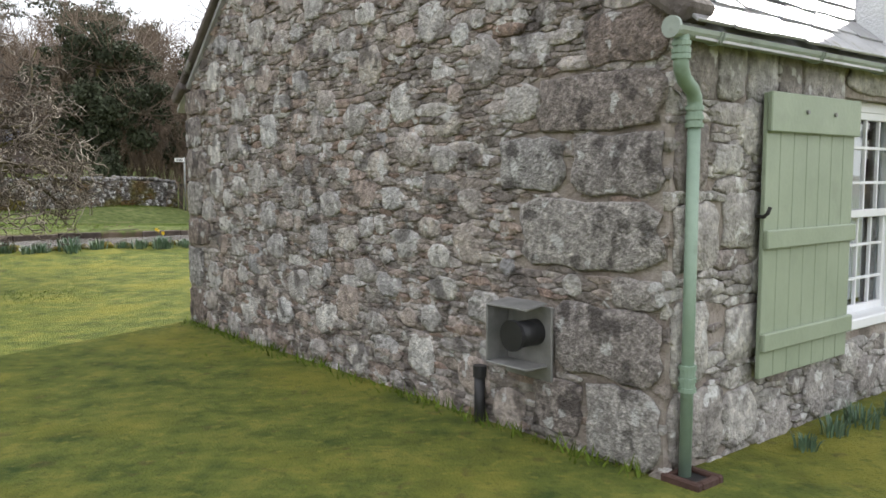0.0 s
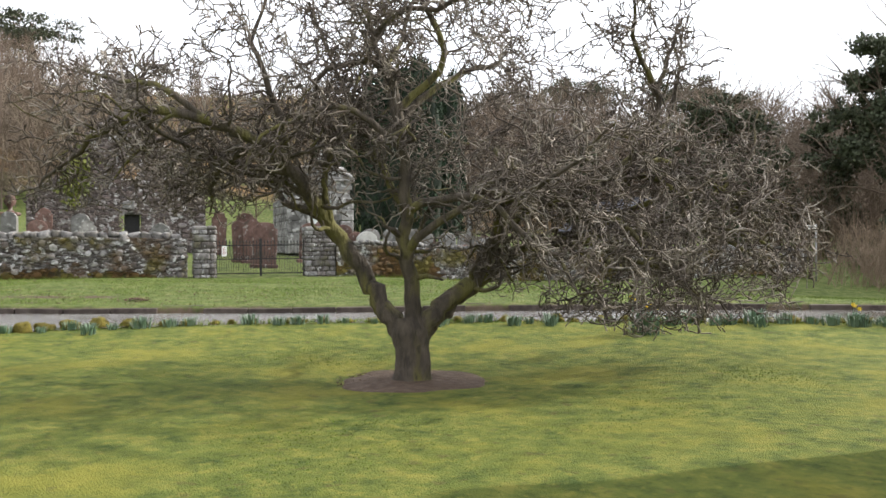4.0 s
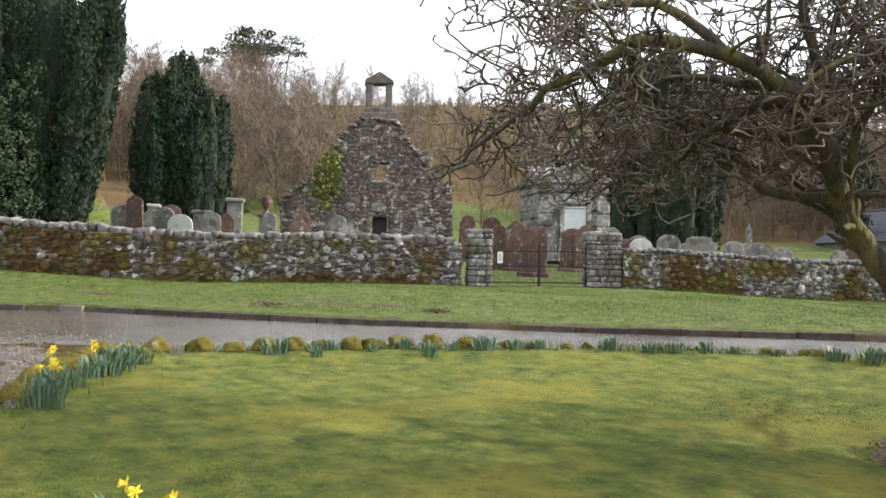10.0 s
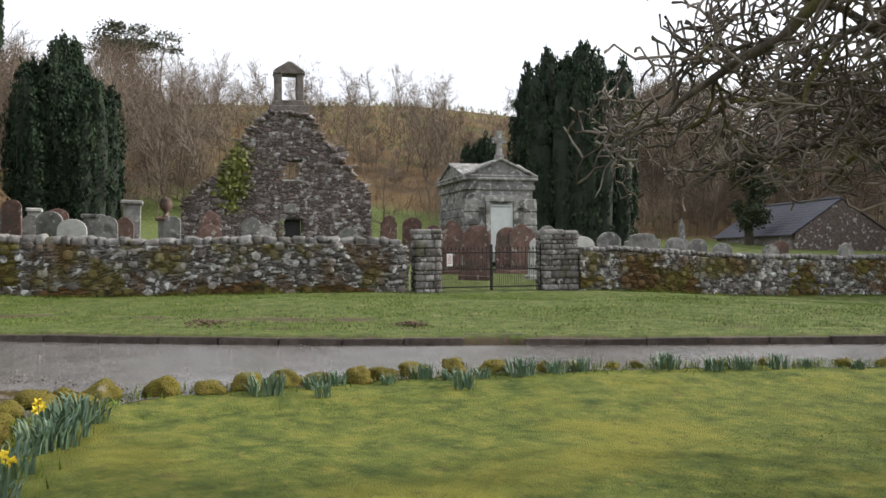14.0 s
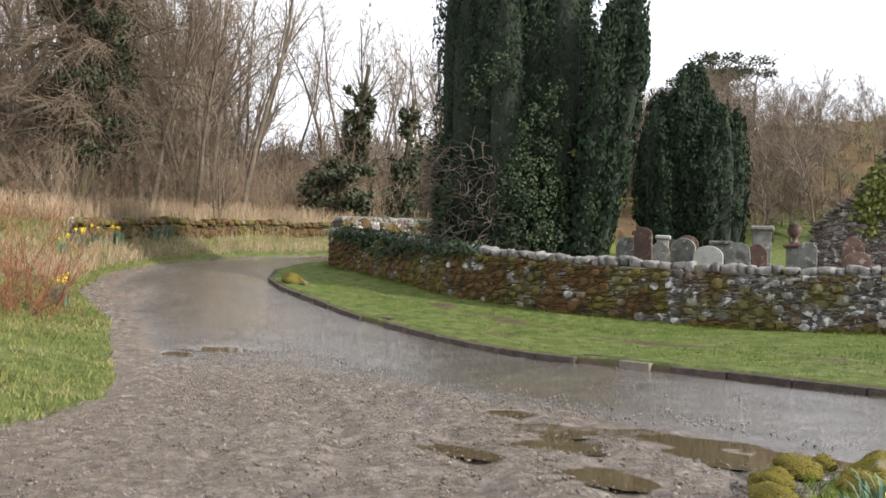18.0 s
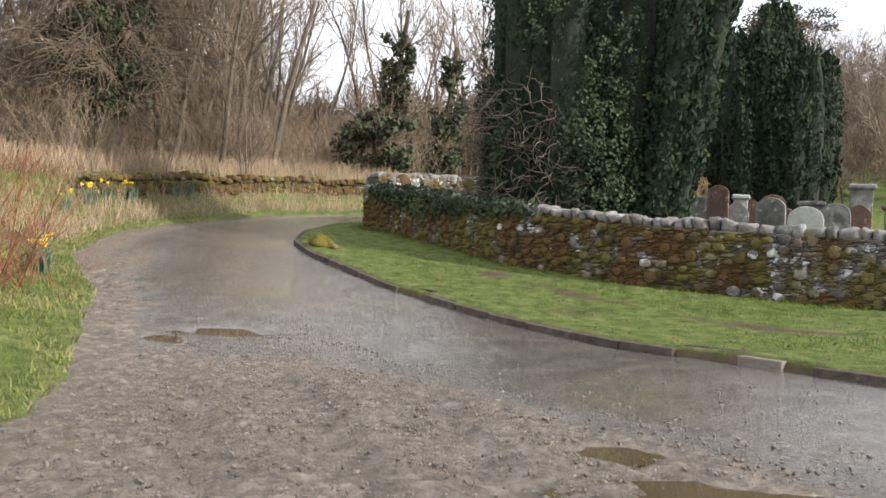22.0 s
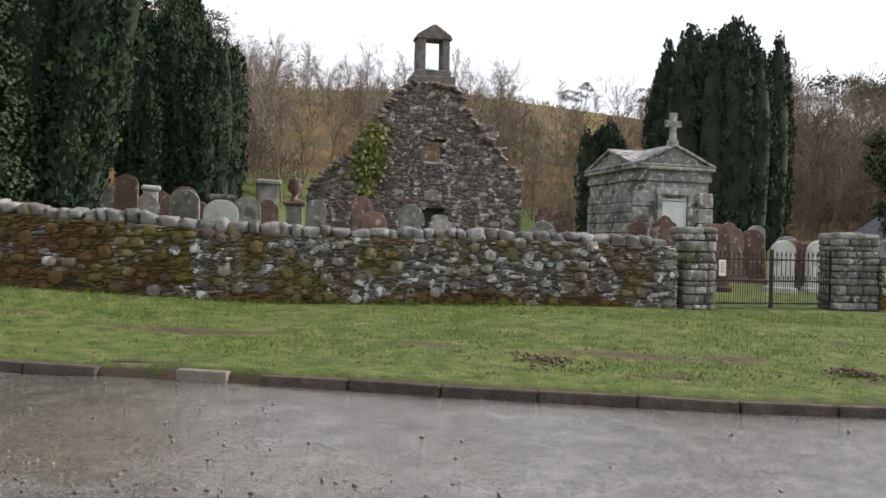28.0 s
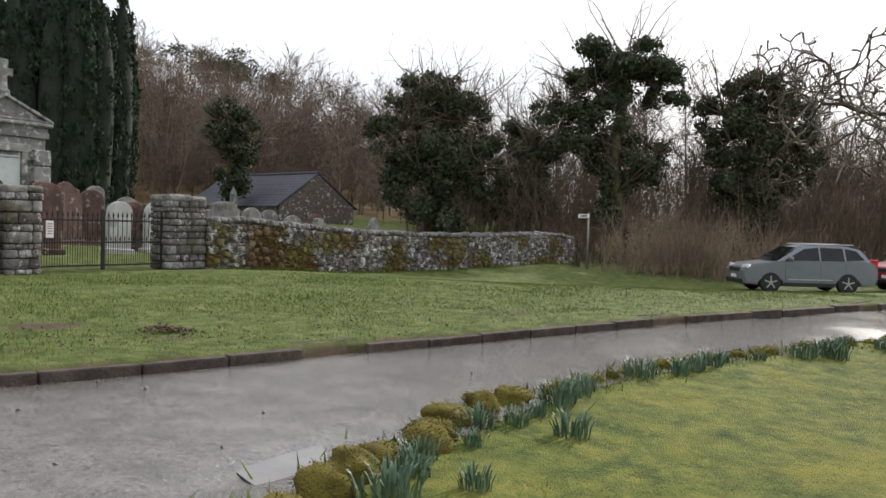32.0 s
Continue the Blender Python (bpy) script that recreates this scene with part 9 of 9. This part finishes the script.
# ---- shed ----
SHED_Z = 1.35
shed = thing("stone_shed", pose(-28.6, 55.6, SHED_Z, 0, 0, -38), "old stone shed with a blue-grey slate roof", "shed")
SE, SR, SL, SW = 1.15, 3.15, 10.0, 3.0
for nm, y in (("front_wall", -SW + 0.25), ("back_wall", SW - 0.25)):
    piece(nm, M_RUIN, shed, SL - 0.6, 0.4, SE + 0.6, Matrix.Translation((0, y, SE / 2 - 0.3)), 0.02)
for x in (-SL / 2 + 0.2, SL / 2 - 0.2):
    bm = bmesh.new()
    prism(bm, [(-SW + 0.1, -0.6), (SW - 0.1, -0.6), (SW - 0.1, SE), (0, SR - 0.05), (-SW + 0.1, SE)], 0.4, Matrix.Translation((x, 0, 0)) @ pose(0, 0, 0, 0, 0, 90))
    gw = part("gable_wall", bm, M_RUIN, shed, "rubble gable of the shed")
shed_tilt = math.degrees(math.atan2(SR - SE, SW))
for sgn in (-1, 1):
    run = math.hypot(SR - SE, SW) + 0.25
    rf = piece("roof_slope", M_SHEDROOF, shed, SL + 0.1, run, 0.05, Matrix.Translation((0, sgn * (SW / 2 + 0.08), (SR + SE) / 2 - 0.02)) @ pose(0, 0, 0, -sgn * shed_tilt, 0, 0), 0.006, "blue-grey slate roof slope")
    for row in range(12):
        f = (row + 0.5) / 12
        piece("slate_course", M_SHEDROOF, rf, SL + 0.12 - 0.02 * (row % 2), run / 12 + 0.05, 0.025, Matrix.Translation((0, sgn * (SW + 0.12) * (1 - f), SE - 0.08 + (SR - SE + 0.08) * f + 0.05)) @ pose(0, 0, 0, -sgn * (shed_tilt - 3), 0, 0), 0.004)
bm = bmesh.new()
add_tube(bm, [(-SL / 2 - 0.06, 0, SR + 0.07), (SL / 2 + 0.06, 0, SR + 0.07)], 0.1, 8)
part("ridge", bm, M_SHEDROOF, shed)

# ---- heaps of turf and dead leaves on the verge ----
for x, y, r in ((-19.8, 9.2, 0.75), (-17.3, 11.6, 0.45)):
    hr = random.Random(int(x * -10))
    places = []
    for i in range(170):
        a, k = hr.uniform(0, math.tau), min(1.4 * r, abs(hr.gauss(0, 0.5)) * r)
        k *= 1 + 0.35 * math.sin(3 * a + x)
        px_, py_ = x + k * math.cos(a), y + k * math.sin(a) * 0.6
        s = hr.uniform(0.03, 0.09)
        places.append((hr.randrange(5), pose(px_, py_, ground(px_, py_) + 0.02 + 0.05 * (1 - k / r), hr.uniform(0, 360), hr.uniform(-40, 40), hr.uniform(0, 360)) @ Matrix.Diagonal((s, s * 0.6, s * 0.3, 1))))
    tagged(scatter_mesh("leaf_litter", [p[0] for p in PEB], [p[1] for p in PEB], places, M_MULCH), "brown heap of soil and dead leaves on the verge", "leaf litter", kind="stuff")

# ---- signpost and post at the wall's end ----
sx, sy = -9.9, 36.5
sign = thing("signpost", pose(sx, sy, ground(sx, sy) - 0.05, 0, 0, -4), "grey metal signpost with a small white direction plate", "signpost")
bm = bmesh.new()
add_tube(bm, [(0, 0, 0), (0, 0, 2.35)], 0.04, 10)
part("pole", bm, M_GALV, sign, smooth=True)
plate = piece("plate", M_PAPER, sign, 0.42, 0.02, 0.16, Matrix.Translation((-0.2, -0.05, 2.22)), 0.004, "small white sign plate")
for k in range(2):
    piece("print_bar", M_BLACK, plate, 0.28, 0.004, 0.03, Matrix.Translation((-0.2, -0.063, 2.25 - 0.06 * k)), 0)
post = thing("wooden_post", pose(-10.25, 36.95, ground(-10.25, 36.95) - 0.05, 0, 2, 10), "dark weathered wooden post against the wall end", "post")
piece("stake", M_BARK, post, 0.16, 0.16, 1.15, Matrix.Translation((0, 0, 0.57)), 0.02)


# ---- cars ----
M_CARGREY = mat("grey_car_paint", [(0.17, 0.185, 0.215), (0.20, 0.215, 0.25)], 0.35, 3, 4, 0, metal=0.35, coat=0.5)
M_CARRED = mat("red_car_paint", [(0.32, 0.02, 0.03), (0.38, 0.025, 0.035)], 0.3, 3, 4, 0, metal=0.2, coat=0.6)
M_CARGLASS = mat("tinted_car_glass", [(0.008, 0.009, 0.011), (0.014, 0.016, 0.018)], 0.08, 3, 3, 0, spec=0.3)
M_TYRE = mat("tyre_rubber", [(0.015, 0.015, 0.015), (0.03, 0.03, 0.03)], 0.85, 9, 6, 0.2, 40)
M_RIM = mat("alloy_rim", [(0.45, 0.46, 0.47), (0.55, 0.56, 0.57)], 0.3, 6, 4, 0, metal=0.8)
M_LAMP = mat("clear_lamp", [(0.6, 0.62, 0.64), (0.72, 0.74, 0.75)], 0.12, 6, 3, 0)
M_TAIL = mat("red_lamp", [(0.45, 0.015, 0.015), (0.55, 0.02, 0.02)], 0.15, 6, 3, 0)


def car(x, y, turn, paint, label):
    """A tall family car, its nose along -x, on the ground at x, y."""
    z = ground(x, y)
    root = thing("car", pose(x, y, z, 0, 0, turn), label, "car", "parked cars")
    L0, L1, wb = -2.28, 2.28, (-1.35, 1.27)

    def arch(cx):
        return [(cx + 0.40 * math.cos(t), 0.34 + 0.40 * math.sin(t)) for t in [math.pi * k / 8 for k in range(9)]]
    low = [(L0 + 0.05, 0.30), (L0, 0.45), (L0, 0.72), (L0 + 0.10, 0.86), (L0 + 0.45, 0.97), (-1.05, 1.07), (L1 - 0.6, 1.12), (L1 - 0.1, 1.08), (L1, 0.85), (L1, 0.50), (L1 - 0.1, 0.33)]
    outline = low + [(wb[1] + 0.45, 0.26)] + arch(wb[1]) + [(wb[1] - 0.45, 0.22), (wb[0] + 0.45, 0.22)] + arch(wb[0]) + [(wb[0] - 0.45, 0.26)]
    bm = bmesh.new()
    prism(bm, outline, 1.80)
    bmesh.ops.bevel(bm, geom=[e for e in bm.edges if abs(e.verts[0].co.y - e.verts[1].co.y) < 1e-4], offset=0.05, segments=2, affect="EDGES")
    part("body", bm, paint, root)
    cab = [(-1.15, 1.05), (-0.35, 1.55), (0.1, 1.64), (1.2, 1.62), (1.75, 1.50), (2.08, 1.06)]
    bm = bmesh.new()
    a = [bm.verts.new((px_, -0.86 + (pz - 1.05) * 0.33, pz)) for px_, pz in cab]
    b = [bm.verts.new((px_, 0.86 - (pz - 1.05) * 0.33, pz)) for px_, pz in cab]
    bm.faces.new(a)
    bm.faces.new(b[::-1])
    for i in range(6):
        bm.faces.new((a[i], b[i], b[(i + 1) % 6], a[(i + 1) % 6]))
    bmesh.ops.bevel(bm, geom=bm.edges[:], offset=0.035, segments=2, affect="EDGES")
    part("cabin", bm, paint, root)
    for sgn in (-1, 1):
        for quad in ([(-0.88, 1.10), (-0.18, 1.50), (0.30, 1.555), (0.30, 1.10)], [(0.36, 1.10), (0.36, 1.557), (1.12, 1.54), (1.16, 1.11)], [(1.22, 1.12), (1.19, 1.535), (1.58, 1.46), (1.84, 1.16)]):
            bm = bmesh.new()
            vs = [bm.verts.new((px_, sgn * (0.872 - (pz - 1.05) * 0.33), pz)) for px_, pz in quad]
            ws = [bm.verts.new((px_, sgn * (0.85 - (pz - 1.05) * 0.33), pz)) for px_, pz in quad]
            bm.faces.new(vs if sgn > 0 else vs[::-1])
            for i in range(4):
                bm.faces.new((vs[i], ws[i], ws[(i + 1) % 4], vs[(i + 1) % 4]))
            part("side_window", bm, M_CARGLASS, root)
        piece("sill_trim", M_BLACK, root, 1.75, 0.04, 0.12, Matrix.Translation((-0.04, sgn * 0.905, 0.30)), 0.015)
        piece("chrome_strip", M_RIM, root, 1.5, 0.02, 0.03, Matrix.Translation((-0.02, sgn * 0.91, 0.46)), 0.006)
        piece("roof_rail", M_RIM, root, 1.7, 0.04, 0.04, Matrix.Translation((0.65, sgn * 0.66, 1.66)), 0.012)
        mir = piece("mirror", paint, root, 0.14, 0.2, 0.14, Matrix.Translation((-0.72, sgn * 0.98, 1.16)), 0.04, seg=2)
        for dx in (0.12, 0.98):
            piece("door_handle", paint, root, 0.18, 0.03, 0.03, Matrix.Translation((dx, sgn * 0.915, 0.98)), 0.01)
        for dx in (-0.86, 0.33, 1.18):
            piece("door_seam", M_BLACK, root, 0.008, 0.006, 0.66, Matrix.Translation((dx, sgn * 0.901, 0.68)), 0)
        piece("headlight", M_LAMP, root, 0.34, 0.34, 0.13, Matrix.Translation((L0 + 0.24, sgn * 0.68, 0.84)) @ pose(0, 0, 0, 0, 14, -sgn * 12), 0.03, "clear swept headlight", 2)
        piece("tail_light", M_TAIL, root, 0.22, 0.2, 0.34, Matrix.Translation((L1 - 0.1, sgn * 0.76, 1.02)), 0.04, "tall red tail light", 2)
        for wx in wb:
            wheel = new("wheel")
            wheel.parent = root
            wheel.matrix_local = Matrix.Translation((wx, sgn * 0.80, 0.345))
            bm = bmesh.new()
            add_tube(bm, [(0, -0.11, 0), (0, -0.085, 0), (0, 0.085, 0), (0, 0.11, 0)], [0.30, 0.345, 0.345, 0.30], 28)
            part("tyre", bm, M_TYRE, wheel, smooth=False)
            bm = bmesh.new()
            add_tube(bm, [(0, sgn * 0.10, 0), (0, sgn * 0.118, 0)], [0.235, 0.225], 24)
            part("rim_dish", bm, M_BLACK, wheel)
            bm = bmesh.new()
            for k in range(5):
                add_box(bm, 0.045, 0.02, 0.22, pose(0, sgn * 0.125, 0, 0, 72 * k, 0) @ Matrix.Translation((0, 0, 0.115)), 0.006)
            add_tube(bm, [(0, sgn * 0.12, 0), (0, sgn * 0.14, 0)], 0.05, 12)
            part("rim", bm, M_RIM, wheel, "five-spoke alloy rim")
    bm = bmesh.new()
    vs = [bm.verts.new(v) for v in ((-1.10, -0.78, 1.10), (-1.10, 0.78, 1.10), (-0.42, 0.64, 1.525), (-0.42, -0.64, 1.525))]
    bm.faces.new(vs)
    ws = part("windscreen", bm, M_CARGLASS, root)
    ws.location = (-0.03, 0, 0.03)
    piece("grille", M_BLACK, root, 0.05, 1.0, 0.16, Matrix.Translation((L0 + 0.02, 0, 0.74)), 0.02)
    piece("bumper", M_BLACK, root, 0.14, 1.5, 0.16, Matrix.Translation((L0 + 0.04, 0, 0.36)), 0.03)
    piece("number_plate", M_PAPER, root, 0.02, 0.5, 0.11, Matrix.Translation((L0 - 0.01, 0, 0.52)), 0.004)
    piece("rear_bumper", M_BLACK, root, 0.14, 1.6, 0.18, Matrix.Translation((L1 - 0.03, 0, 0.42)), 0.03)
    return root


car(-3.05, 31.9, 4, M_CARGREY, "dark grey family car parked on the grass by the lane")
car(1.9, 33.0, 30, M_CARRED, "red car parked behind the grey one")
